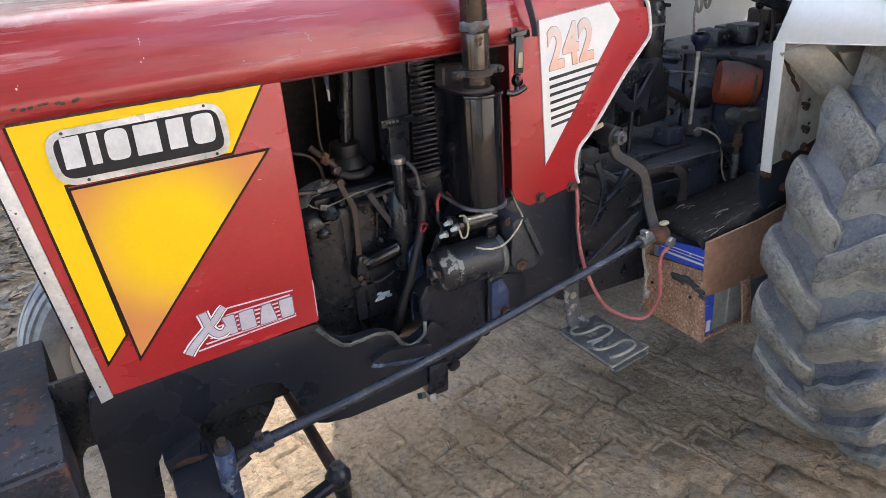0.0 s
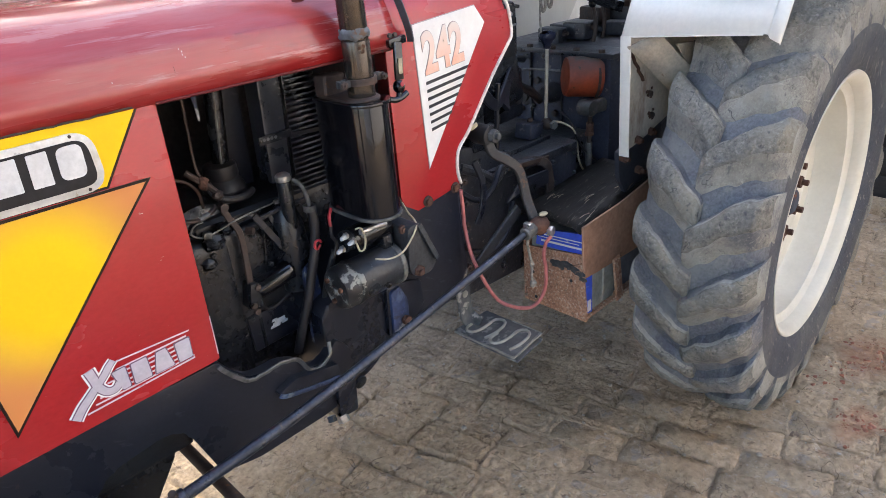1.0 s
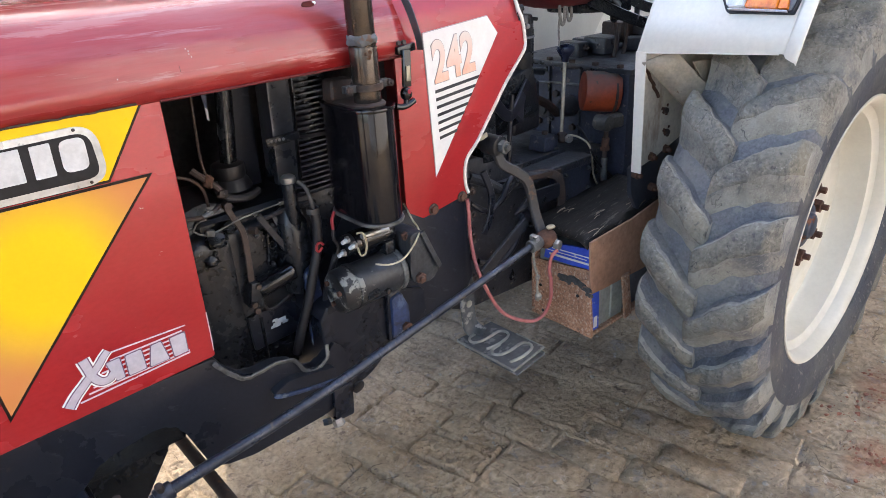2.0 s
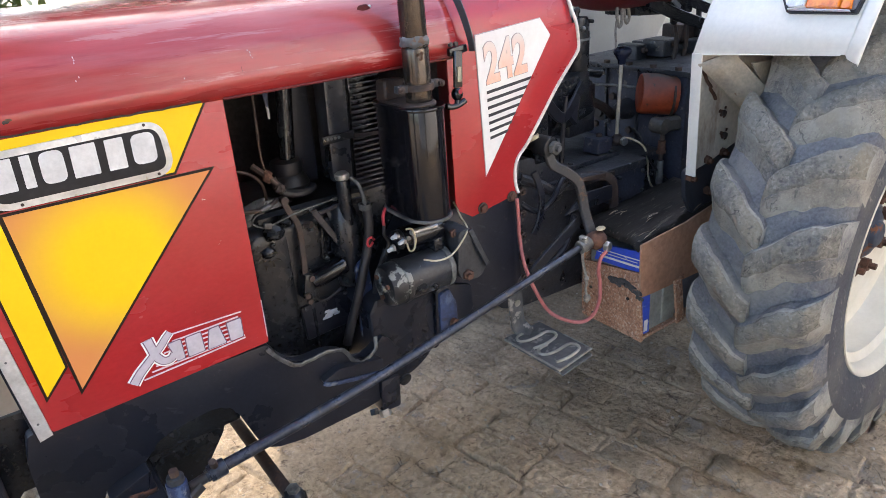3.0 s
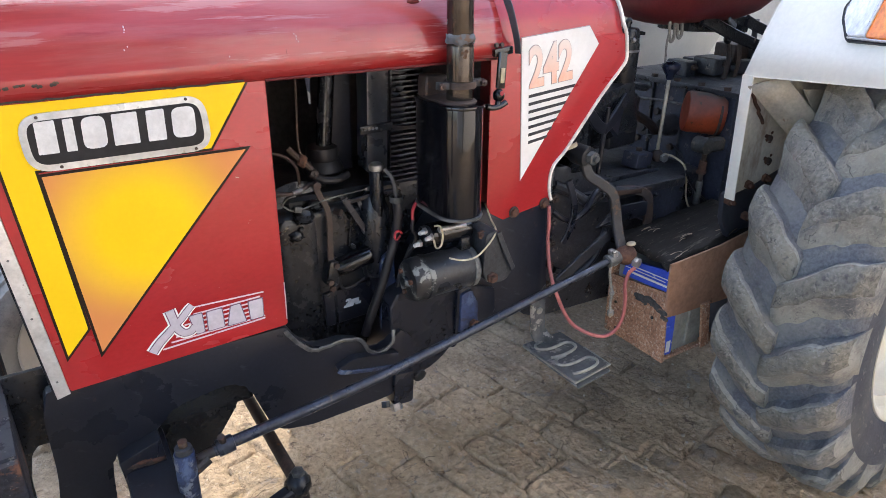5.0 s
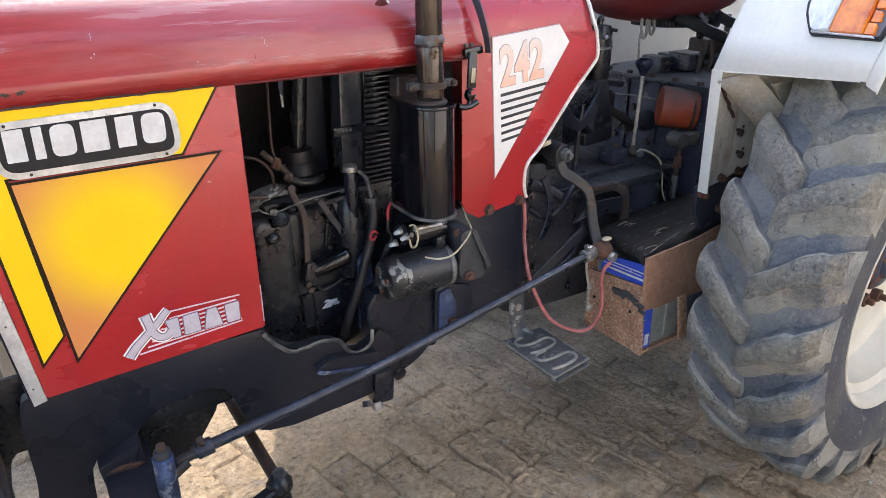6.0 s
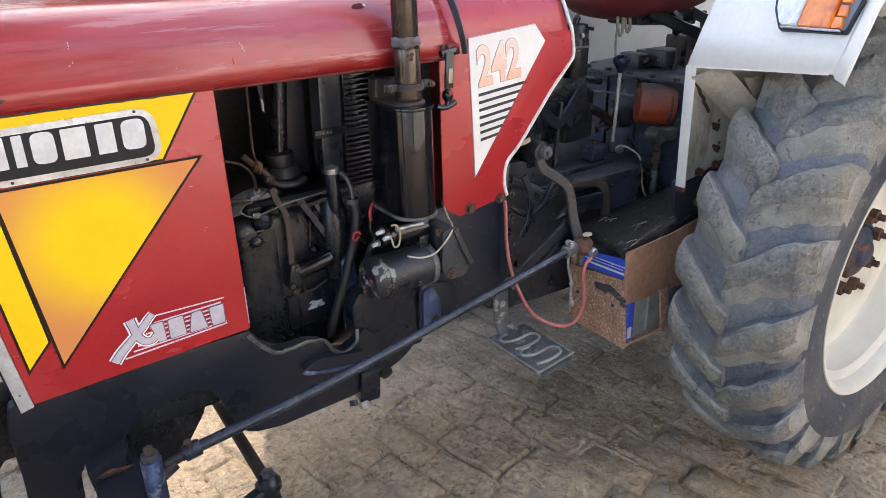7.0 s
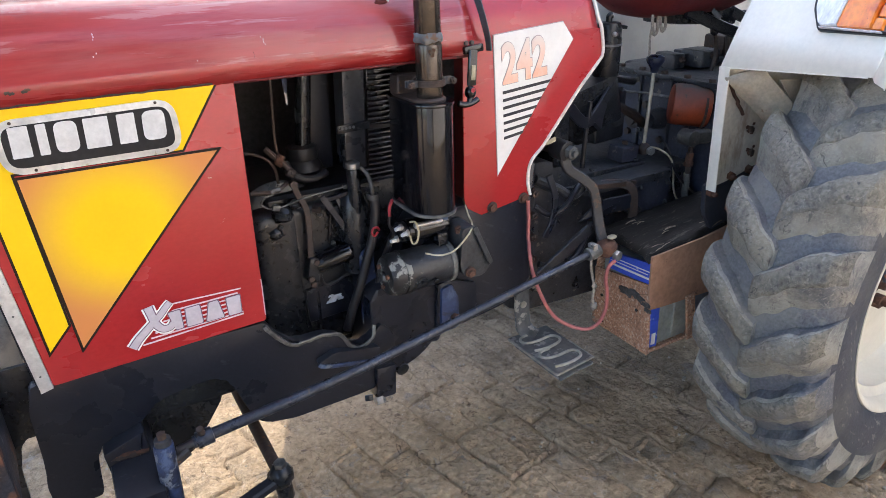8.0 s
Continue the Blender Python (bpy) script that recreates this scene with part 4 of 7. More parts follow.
for x0, x1, x2, x3 in ((0.0870, 0.1090, 0.1095, 0.0960), (0.1185, 0.1450, 0.1460, 0.1170), (0.1620, 0.1790, 0.1865, 0.1530), (0.1950, 0.2215, 0.2200, 0.1960)):
    o = [(x3, 0.7550), (x0, 0.7935), (x1, 0.7945), (x2, 0.7560)]
    part("block_outline", prism(rounded(grow(o, 0.0018), 0.003, 3), 1.2186, 1.2196), PRINT_VIOLET, side_panel)
    part("emblem_block", prism(rounded(o, 0.0030, 3), 1.2179, 1.2192), PRINT_LILAC, side_panel)

# rear cowl side with its white edging and numbers
COWL = [(0.7525, 1.225), (0.7525, 0.876), (0.762, 0.853), (0.799, 0.8295), (0.9385, 0.8510), (0.9300, 0.880), (0.9310, 0.916), (0.941, 0.942), (0.973, 0.972),
        (1.022, 1.031), (1.073, 1.093), (1.132, 1.153), (1.1395, 1.166), (1.1400, 1.182), (1.131, 1.225)]
cowl_side = part("cowl_side", prism(COWL, 1.2375, 1.2415, 0.001), RED, tractor, "red pointed cowl side panel with white edging")
part("flange", prism([(0.7525, 1.222), (0.7555, 1.222), (0.7555, 0.880), (0.7525, 0.880)], 1.2420, 1.275), RED_DULL_SHADE, cowl_side)
part("far_cowl_side", prism(COWL, far(1.2375), far(1.2415)), RED, tractor)
edge = [(0.9395, 1.2365, 0.853), (0.9315, 1.2365, 0.880), (0.9320, 1.2365, 0.915), (0.942, 1.2365, 0.941), (0.974, 1.2365, 0.971), (1.023, 1.2365, 1.030),
        (1.074, 1.2365, 1.092), (1.131, 1.2365, 1.151), (1.1395, 1.2365, 1.165), (1.1400, 1.2365, 1.182), (1.131, 1.2365, 1.226), (1.124, 1.2425, 1.25), (1.122, 1.262, 1.290), (1.122, 1.308, 1.336), (1.122, 1.40, 1.355), (1.122, YC, 1.359)]
part("edge_trim", sweep(edge, 0.0042, seg=8, steps=4), WHITE_EDGE, cowl_side, "white rubber edge trim")
LABEL = [(0.8285, 1.2320), (1.0150, 1.2470), (1.0465, 1.2075), (0.8435, 0.9205)]
part("decal_outline", prism(grow(LABEL, 0.0016), 1.2362, 1.2373), PRINT_GREY, cowl_side)
label_white = part("number_decal", prism(LABEL, 1.2352, 1.2370), PRINT_WHITE, cowl_side, "white pointed decal with model number and stripes")


def lettering(text, size, at, tilt, wide, material, parent, thick=0.0008, fat=0.0):
    cu = bpy.data.curves.new("number_text", "FONT")
    cu.body, cu.size, cu.extrude, cu.offset = text, size, thick, fat
    tmp = bpy.data.objects.new("number_text", cu)
    scene.collection.objects.link(tmp)
    me = bpy.data.meshes.new_from_object(tmp.evaluated_get(bpy.context.evaluated_depsgraph_get()))
    bpy.data.objects.remove(tmp)
    me.transform(pose(*at) @ pose(0, 0, 0, 0, -tilt, 0) @ pose(0, 0, 0, 90) @ Matrix.Diagonal((wide, 1, 1, 1)))
    me.materials.clear()
    me.materials.append(material)
    return put(new("number_text", me), parent)


lettering("242", 0.1180, (0.8530, 1.2346, 1.1290), 5.0, 0.690, PRINT_GREY, label_white, 0.0004, 0.0052)
lettering("242", 0.1180, (0.8530, 1.2340, 1.1290), 5.0, 0.690, PRINT_ORANGE, label_white, 0.0006, 0.0038)
for i in range(7):
    z = 1.1080 - 0.0172 * i
    xr = 0.9835 - 0.0121 * i
    xl = 0.8535 + 0.0009 * i
    part("stripe", prism([(xl, z - 0.0034), (xl, z + 0.0034), (xr + 0.003, z + 0.0160 - 0.0009 * i), (xr - 0.002, z + 0.0092 - 0.0009 * i)], 1.2342, 1.2360), PRINT_BLACK, label_white)
for x, z in ((0.829, 0.843), (0.919, 0.848)):
    part("bolt", hexnut((x, 1.2375, z), (0, -1, 0), 0.0105, 0.009), RUST, cowl_side, "rusty hexagon bolt")
    part("washer", cyl((x, 1.2380, z), (x, 1.2345, z), 0.014), RUST_DARK, cowl_side)

# strap and latch that hold the bonnet
part("strap", sweep([(0.800, YC, 1.366), (0.800, 1.40, 1.363), (0.797, 1.33, 1.356), (0.795, 1.285, 1.342), (0.794, 1.258, 1.320), (0.795, 1.238, 1.292), (0.798, 1.224, 1.258), (0.803, 1.218, 1.226), (0.804, 1.216, 1.205)],
                     0.004, wide=0.024, up=(1, 0, 0), taper=0.8), STRAP_M, tractor, "grey rubber bonnet strap")
latch = part("latch", box((0.046, 0.014, 0.016), (0.762, 1.213, 1.213), (0, -6, 0), 0.004), BLACK_GLOSS, tractor, "black bonnet latch with a pull knob")
for x in (0.741, 0.754):
    part("bolt", hexnut((x, 1.208, 1.226), (0, -1, 0.2), 0.005, 0.006), RUST_DARK, latch)
part("latch_arm", sweep([(0.757, 1.204, 1.212), (0.752, 1.200, 1.175), (0.750, 1.200, 1.142)], 0.009, wide=0.020, up=(0, 1, 0)), BLACK_GLOSS, latch)
part("latch_label", box((0.010, 0.002, 0.030), (0.7515, 1.1945, 1.168), (0, 3, 0), 0.001), WIRE_WHITE, latch)
part("knob", ball((0.747, 1.200, 1.128), 0.013, (1, 0.9, 1.05)), BLACK_GLOSS, latch, "black ball knob")
part("knob_band", cyl((0.747, 1.1890, 1.134), (0.747, 1.1880, 1.134), 0.005, bevel=0), RED_WIRE, latch)
part("pull_handle", sweep([(0.718, 1.200, 1.108), (0.732, 1.198, 1.104), (0.748, 1.197, 1.106), (0.764, 1.198, 1.112)], 0.0065, seg=10), BLACK_GLOSS, latch)
part("latch_stem", cyl((0.747, 1.200, 1.120), (0.743, 1.198, 1.104), 0.006), BLACK_GLOSS, latch)

# silencer and exhaust pipe
def stadium(cx, cy, r, half, seg=14):
    pts = []
    for k in range(seg + 1):
        a = math.pi * k / seg
        pts.append((cx + r * math.cos(a), cy + half + r * math.sin(a)))
    for k in range(seg + 1):
        a = math.pi + math.pi * k / seg
        pts.append((cx + r * math.cos(a), cy - half + r * math.sin(a)))
    return pts


SX, SY = 0.6335, 1.212
silencer = part("silencer", prism(stadium(SX, SY, 0.0450, 0.043), 0.902, 1.1250, 0.003, plane="xy"), BLACK_GLOSS, tractor, "glossy black oval exhaust silencer with paint runs")
for z in (0.8975, 1.1235):
    part("seam", prism(stadium(SX, SY, 0.0490, 0.043), z, z + 0.0070, 0.0026, plane="xy"), STEEL_GREY if z < 1 else BLACK_GLOSS, silencer)
part("top_dome", prism(stadium(SX, SY + 0.004, 0.038, 0.036), 1.1295, 1.1345, 0.003, plane="xy"), RUST_DARK, silencer, "rusty silencer top")
PX, PY = 0.6430, 1.1860
pipe = part("exhaust_pipe", cyl((PX, PY, 1.120), (PX, PY, 1.236), 0.0265, seg=32), PIPE_STEEL, silencer, "sooty steel exhaust pipe")
part("weld", ball((PX, PY, 1.2475), 0.0295, (1, 1, 0.62), u=28, v=16, rough=0.16), PIPE_GREY, silencer, "lumpy grey weld")
part("upper_pipe", cyl((PX, PY, 1.236), (PX - 0.004, PY + 0.004, 1.75), 0.0255, seg=32), PIPE_STEEL, silencer, "sooty brown upper exhaust pipe")
clamp = part("clamp", lathe([(0.027, -0.006), (0.0315, -0.006), (0.0315, 0.006), (0.027, 0.006)], (PX, PY, 1.163), "z", 32, True), RUST_DARK, silencer, "rusty pipe clamp")
for s in (-1, 1):
    part("clamp_ear", box((0.024, 0.005, 0.014), (PX + s * 0.040, PY + 0.004, 1.163), (0, 0, 0), 0.002), BLACK_FACET, clamp)
    part("clamp_ear", box((0.024, 0.005, 0.014), (PX + s * 0.040, PY - 0.007, 1.163), (0, 0, 0), 0.002), BLACK_FACET, clamp)
    part("bolt", hexnut((PX + s * 0.047, PY - 0.010, 1.163), (0, -1, 0), 0.007, 0.007, stud=0.004), RUST_DARK, clamp)
part("inlet_flange", box((0.056, 0.034, 0.046), (0.626, 1.262, 1.150), (0, 4, 6), 0.010, seg=3), RUST_DARK, tractor, "rusty exhaust inlet flange block")

# chassis plate with its cut-outs
PLATE = [(-0.160, 0.715), (-0.172, 0.66), (-0.174, 0.56), (-0.177, 0.525), (-0.182, 0.495), (-0.179, 0.455), (-0.176, 0.437), (-0.098, 0.434), (-0.094, 0.450), (-0.090, 0.505), (-0.085, 0.540), (-0.064, 0.558), (-0.020, 0.565), (0.002, 0.572),
         (0.014, 0.592), (0.040, 0.610), (0.128, 0.622), (0.160, 0.616), (0.178, 0.596), (0.196, 0.540), (0.212, 0.492), (0.236, 0.470), (0.30, 0.458), (0.46, 0.461), (0.535, 0.468),
         (0.552, 0.51), (0.548, 0.600), (0.520, 0.630), (0.500, 0.606), (0.480, 0.593), (0.455, 0.590), (0.436, 0.604), (0.420, 0.633), (0.380, 0.646), (0.345, 0.645), (0.312, 0.647), (0.282, 0.682), (0.264, 0.714)]
plate = part("chassis_plate", prism(rounded(PLATE, 0.010, 2), 1.226, 1.252, 0.003), BLACK_PLATE, tractor, "black painted steel chassis side plate, chipped")
part("far_chassis_plate", prism(PLATE, far(1.252), far(1.226)), BLACK_PLATE, tractor)
lip_rnd = random.Random(8)
LIP = smooth_path([(0.260, 1.222, 0.706), (0.272, 1.220, 0.688), (0.290, 1.219, 0.666), (0.311, 1.219, 0.647), (0.345, 1.219, 0.645), (0.380, 1.219, 0.648), (0.418, 1.219, 0.637), (0.436, 1.219, 0.607), (0.456, 1.219, 0.591), (0.478, 1.220, 0.594), (0.496, 1.221, 0.607), (0.503, 1.228, 0.632)], 5)
part("plate_lip", sweep([p + Vector((0, lip_rnd.uniform(-0.001, 0.001), lip_rnd.uniform(-0.0012, 0.0012))) for p in LIP], 0.0045, wide=0.009, up=(0, 1, 0.3), steps=1), STEEL_GREY, plate, "bent worn grey plate edge")
part("wedge", prism(rounded([(0.358, 0.590), (0.400, 0.604), (0.472, 0.590), (0.505, 0.584), (0.505, 0.548), (0.428, 0.563), (0.365, 0.576)], 0.006, 3), 1.206, 1.228, 0.004), BLACK_PLATE, plate, "dark wedge bracket with a worn blue edge")
part("wedge_edge", sweep([(0.359, 1.205, 0.587), (0.372, 1.204, 0.579), (0.428, 1.204, 0.566), (0.500, 1.205, 0.552)], 0.004, wide=0.009, up=(0, 1, 0), steps=3), BLUE_PAINT, plate, "worn blue edge")
part("axle_bracket", prism(rounded([(-0.060, 0.62), (0.030, 0.66), (0.170, 0.61), (0.166, 0.521), (0.082, 0.402), (-0.02, 0.405)], 0.012, 3), 1.300, 1.345, 0.004), BLACK_OIL, tractor, "dark sloping axle bracket")
part("crossbox", box((0.34, 0.48, 0.20), (0.02, YC, 0.655), bevel=0.01), BLACK_OIL, tractor)

# engine
engine = part("engine_block", box((0.50, 0.25, 0.40), (0.585, 1.505, 0.72), bevel=0.02, seg=3), BLACK_OIL, tractor, "oily black engine block")
part("crankcase", box((0.150, 0.07, 0.36), (0.447, 1.392, 0.715), (0, 0, 0), 0.022, seg=4), BLACK_OIL, engine, "rounded black crankcase side")
part("timing_cover", lathe([(0.02, -0.052), (0.075, -0.050), (0.100, -0.036), (0.112, -0.008), (0.112, 0.07)], (0.372, 1.450, 0.845), "y", 32), BLACK_OIL, engine)
part("timing_case", box((0.115, 0.10, 0.36), (0.350, 1.405, 0.715), (0, 0, 0), 0.035, seg=4), BLACK_OIL, engine, "rounded black timing case")
part("inspection_cover", box((0.118, 0.010, 0.086), (0.452, 1.3540, 0.655), (0, -3, 0), 0.006, seg=3), BLACK_PLATE, engine, "flat inspection cover")
for k, (x, z, w) in enumerate(((0.450, 0.650, 0.026), (0.460, 0.656, 0.034), (0.463, 0.662, 0.028), (0.474, 0.652, 0.016), (0.450, 0.665, 0.014))):
    part("label_scrap", prism(rounded([(x - w / 2, z - 0.0025), (x - w / 2 + 0.003, z + 0.003), (x + w / 2, z + 0.0035), (x + w / 2 - 0.002, z - 0.002)], 0.001, 2), 1.3475, 1.3492), PORCELAIN, engine, "scrap of a worn whitish label")
part("lower_oil_pan", box((0.42, 0.34, 0.12), (0.58, 1.54, 0.570), bevel=0.03, seg=3), BLACK_OIL, engine)
part("fuel_filter", cyl((0.420, 1.336, 0.758), (0.500, 1.322, 0.782), 0.0215, bevel=0.005), BLACK_GLOSS, engine, "black cylindrical filter")
part("filter_head", box((0.030, 0.04, 0.058), (0.412, 1.342, 0.752), (0, 12, 0), 0.006), BLACK_OIL, engine)
part("filter_bracket", prism(rounded([(0.502, 0.80), (0.504, 0.842), (0.532, 0.846), (0.534, 0.80), (0.52, 0.76)], 0.006, 3), 1.318, 1.326, 0.002), BLACK_OIL, engine)
part("casting_rib", box((0.008, 0.014, 0.25), (0.420, 1.3535, 0.705), (0, 0, 0), 0.004), BLACK_OIL, engine)
part("casting_rib", box((0.007, 0.012, 0.10), (0.468, 1.3545, 0.845), (0, 8, 0), 0.003), BLACK_OIL, engine)
for x, z in ((0.402, 0.690), (0.502, 0.695), (0.355, 0.860), (0.470, 0.795), (0.445, 0.870)):
    part("bolt", hexnut((x, 1.356, z), (0, -1, 0), 0.0058, 0.010, stud=0.004), BLACK_FACET, engine)
for x, z, r in ((0.365, 0.885, 0.020), (0.395, 0.905, 0.015), (0.345, 0.845, 0.014), (0.480, 0.872, 0.016), (0.450, 0.742, 0.012)):
    part("casting_boss", ball((x, 1.356, z), r, (1.2, 0.9, 0.9), u=12, v=8, rough=0.35), BLACK_OIL, engine)
part("drain_tube", sweep([(0.430, 1.348, 0.735), (0.434, 1.343, 0.705), (0.455, 1.342, 0.70), (0.49, 1.340, 0.715)], 0.004, seg=8), RUBBER, engine)
for x, z in ((0.400, 0.735), (0.404, 0.72), (0.517, 0.832), (0.416, 0.772)):
    part("bolt", hexnut((x, 1.326, z), (0, -1, 0), 0.007, 0.010), RUST_DARK, engine)
fins = part("cylinder", cyl((0.628, 1.455, 0.90), (0.628, 1.455, 1.19), 0.055), BLACK_OIL, engine)
for i in range(22):
    z = 0.915 + 0.0117 * i
    part("fin", prism(rounded([(0.579, 1.3835), (0.663, 1.3835), (0.690, 1.41), (0.690, 1.50), (0.565, 1.50), (0.565, 1.41)], 0.012, 2), z, z + 0.0042, 0.001, plane="xy"), SATIN, fins)
duct = part("air_duct", prism(rounded([(0.5300, 0.948), (0.5390, 1.176), (0.5915, 1.176), (0.5810, 0.948)], 0.004, 2), 1.386, 1.44, 0.003), SATIN, engine, "black sheet-metal air duct")
part("duct_edge", prism([(0.5780, 0.948), (0.5885, 1.176), (0.5950, 1.176), (0.5845, 0.948)], 1.3795, 1.39, 0.001), BLACK_GLOSS, duct)
part("duct_band", box((0.078, 0.006, 0.018), (0.553, 1.379, 1.046), (0, -2, 0), 0.002), BLACK_OIL, duct)
for x in (0.525, 0.534, 0.543, 0.552):
    part("band_hole", cyl((x, 1.3762, 1.047), (x, 1.3752, 1.047), 0.0035, seg=10, bevel=0), PIPE_GREY, duct)
part("band_wire", sweep([(0.59, 1.376, 1.044), (0.63, 1.374, 1.040), (0.668, 1.380, 1.036)], 0.004, wide=0.009, up=(0, 1, 0)), RUBBER, duct)
part("shroud", prism([(0.462, 0.94), (0.470, 1.20), (0.532, 1.20), (0.526, 0.94)], 1.455, 1.49, 0.004), BLACK_PLATE, engine)
for z in (1.185, 1.172):
    part("shroud_rib", box((0.10, 0.02, 0.005), (0.628, 1.376, z), (0, 2, 0), 0.001), RUST_DARK, engine)

# pipe with a rubber boot in the engine bay
stack = part("intake_pipe", cyl((0.4490, 1.440, 0.975), (0.4815, 1.440, 1.26), 0.0175, seg=28), BLACK_OIL, engine, "black upright intake pipe")
part("pipe_seam", sweep([(0.4435, 1.4225, 0.995), (0.4700, 1.4225, 1.225)], 0.0026, steps=1, seg=8), STEEL_GREY, stack)
part("boot", lathe([(0.024, 0.045), (0.034, 0.040), (0.036, 0.020), (0.034, 0.012), (0.040, 0.004), (0.046, -0.010), (0.042, -0.026), (0.020, -0.030)], (0.4475, 1.440, 0.966), "z", 30), RUBBER, stack, "black rubber boot")
part("boot_hose", sweep([(0.398, 1.405, 0.985), (0.405, 1.392, 0.962), (0.430, 1.384, 0.948), (0.462, 1.384, 0.945), (0.485, 1.394, 0.950)], 0.009), RUBBER, engine)
part("tape", prism(rounded([(0.416, 1.215), (0.417, 1.158), (0.434, 1.160), (0.438, 1.215)], 0.003, 2), 1.4335, 1.4385), PIPE_GREY, engine, "hanging strip of pale tape")
part("tape_fold", prism([(0.420, 1.158), (0.4235, 1.128), (0.428, 1.118), (0.432, 1.158)], 1.4345, 1.4372), BLUE_PAINT, engine, "faded blue fold of the tape")
part("tape_tip", prism([(0.4225, 1.130), (0.4235, 1.104), (0.4275, 1.102), (0.4285, 1.124)], 1.4325, 1.4342), PORCELAIN, engine)
part("thin_pipe", sweep([(0.385, 1.39, 1.20), (0.380, 1.39, 1.10), (0.376, 1.385, 1.03), (0.384, 1.375, 0.99)], 0.0028), RUST_DARK, engine)
part("rusty_fitting", sweep([(0.350, 1.375, 1.030), (0.366, 1.365, 1.012), (0.385, 1.358, 0.992), (0.398, 1.352, 0.972)], 0.0065, seg=8), RUST_DARK, engine, "rusty pipe fitting")
part("union_body", ball((0.374, 1.362, 1.004), 0.0105, (1.0, 0.9, 1.3), rough=0.4), RUST, engine)
part("union_body", ball((0.392, 1.350, 0.976), 0.0095, (1.2, 0.9, 1.0), rough=0.4), RUST_DARK, engine)
part("fuel_line", sweep([(0.30, 1.34, 0.952), (0.345, 1.335, 0.948), (0.380, 1.345, 0.958)], 0.0045), RUST_DARK, engine)
part("line_sleeve", cyl((0.338, 1.333, 0.949), (0.360, 1.337, 0.952), 0.0050), PIPE_GREY, engine)
part("fuel_line", sweep([(0.29, 1.36, 1.035), (0.335, 1.36, 1.02), (0.362, 1.37, 0.99), (0.370, 1.38, 0.95)], 0.0032), RUST_DARK, engine)
part("control_rod", sweep([(0.318, 1.345, 0.922), (0.345, 1.340, 0.908), (0.42, 1.338, 0.922), (0.515, 1.345, 0.926)], 0.0019, seg=8), STEEL_GREY, engine, "thin bright throttle rod")
part("rod_hook", sweep([(0.318, 1.345, 0.922), (0.328, 1.342, 0.936), (0.346, 1.340, 0.940)], 0.0019, seg=8), STEEL_GREY, engine)
part("rod_clevis", box((0.016, 0.010, 0.013), (0.347, 1.338, 0.911), (0, 15, 0), 0.002), STEEL_GREY, engine)
part("rod_clevis", box((0.020, 0.008, 0.009), (0.512, 1.344, 0.926), (0, -3, 0), 0.002), STEEL_GREY, engine)
part("lever_bar", sweep([(0.388, 1.345, 0.962), (0.398, 1.342, 0.930), (0.413, 1.340, 0.890), (0.412, 1.338, 0.82), (0.406, 1.336, 0.740)], 0.006, wide=0.013, up=(0, 1, 0)), RUST_DARK, engine, "brown rusted lever bar")
part("bolt", hexnut((0.388, 1.338, 0.958), (0, -1, 0), 0.009, 0.014), RUST_DARK, engine)
part("bolt", hexnut((0.430, 1.345, 0.888), (0.5, -0.7, 0), 0.008, 0.016), RUST_DARK, engine)
part("stay", sweep([(0.445, 1.345, 0.920), (0.462, 1.340, 0.906), (0.52, 1.335, 0.914), (0.566, 1.325, 0.916)], 0.006, wide=0.010, up=(0, 1, 0)), BLACK_PLATE, engine)
part("stay", sweep([(0.450, 1.338, 0.916), (0.478, 1.332, 0.862), (0.512, 1.325, 0.800)], 0.006, wide=0.014, up=(0, 1, 0), steps=2), BLACK_PLATE, engine)
part("stay", sweep([(0.486, 1.348, 0.905), (0.500, 1.340, 0.860), (0.518, 1.335, 0.82)], 0.005, wide=0.010, up=(0, 1, 0), steps=2), BLACK_PLATE, engine)

# Unseen sheets added to shut daylight out of the engine bay.
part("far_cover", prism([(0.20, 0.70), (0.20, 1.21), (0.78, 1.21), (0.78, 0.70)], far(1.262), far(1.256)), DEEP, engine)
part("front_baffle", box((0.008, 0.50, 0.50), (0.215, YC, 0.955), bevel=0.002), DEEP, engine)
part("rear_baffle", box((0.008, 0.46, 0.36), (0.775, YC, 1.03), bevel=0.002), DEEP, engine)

# oil filler, breather hose, wires
filler = part("oil_filler", cyl((0.522, 1.325, 0.86), (0.522, 1.325, 0.970), 0.0150, seg=20), BLACK_OIL, engine, "oil filler neck")
part("filler_cap", lathe([(0.003, 0.010), (0.011, 0.009), (0.0155, 0.005), (0.0162, 0.0), (0.0155, -0.006), (0.013, -0.008)], (0.522, 1.325, 0.978), "z", 20), BRIGHT, filler, "worn bright filler cap")
part("filler_body", lathe([(0.030, -0.14), (0.040, -0.05), (0.034, 0.02), (0.021, 0.05)], (0.522, 1.345, 0.86), "z", 20), BLACK_OIL, filler)
part("breather_pipe", sweep([(0.530, 1.300, 0.978), (0.540, 1.288, 0.962), (0.545, 1.283, 0.935), (0.546, 1.280, 0.905)], 0.0046, seg=12), STEEL_GREY, filler)
part("hose_clip", lathe([(0.010, -0.006), (0.0135, -0.006), (0.0135, 0.006), (0.010, 0.006)], (0.545, 1.281, 0.915), "z", 18, True), STEEL_GREY, filler)
part("breather_hose", sweep([(0.546, 1.281, 0.918), (0.547, 1.277, 0.88), (0.538, 1.276, 0.83), (0.520, 1.276, 0.775), (0.500, 1.278, 0.715), (0.478, 1.284, 0.655), (0.462, 1.290, 0.60)], 0.0105, seg=14), RUBBER, engine, "black breather hose")
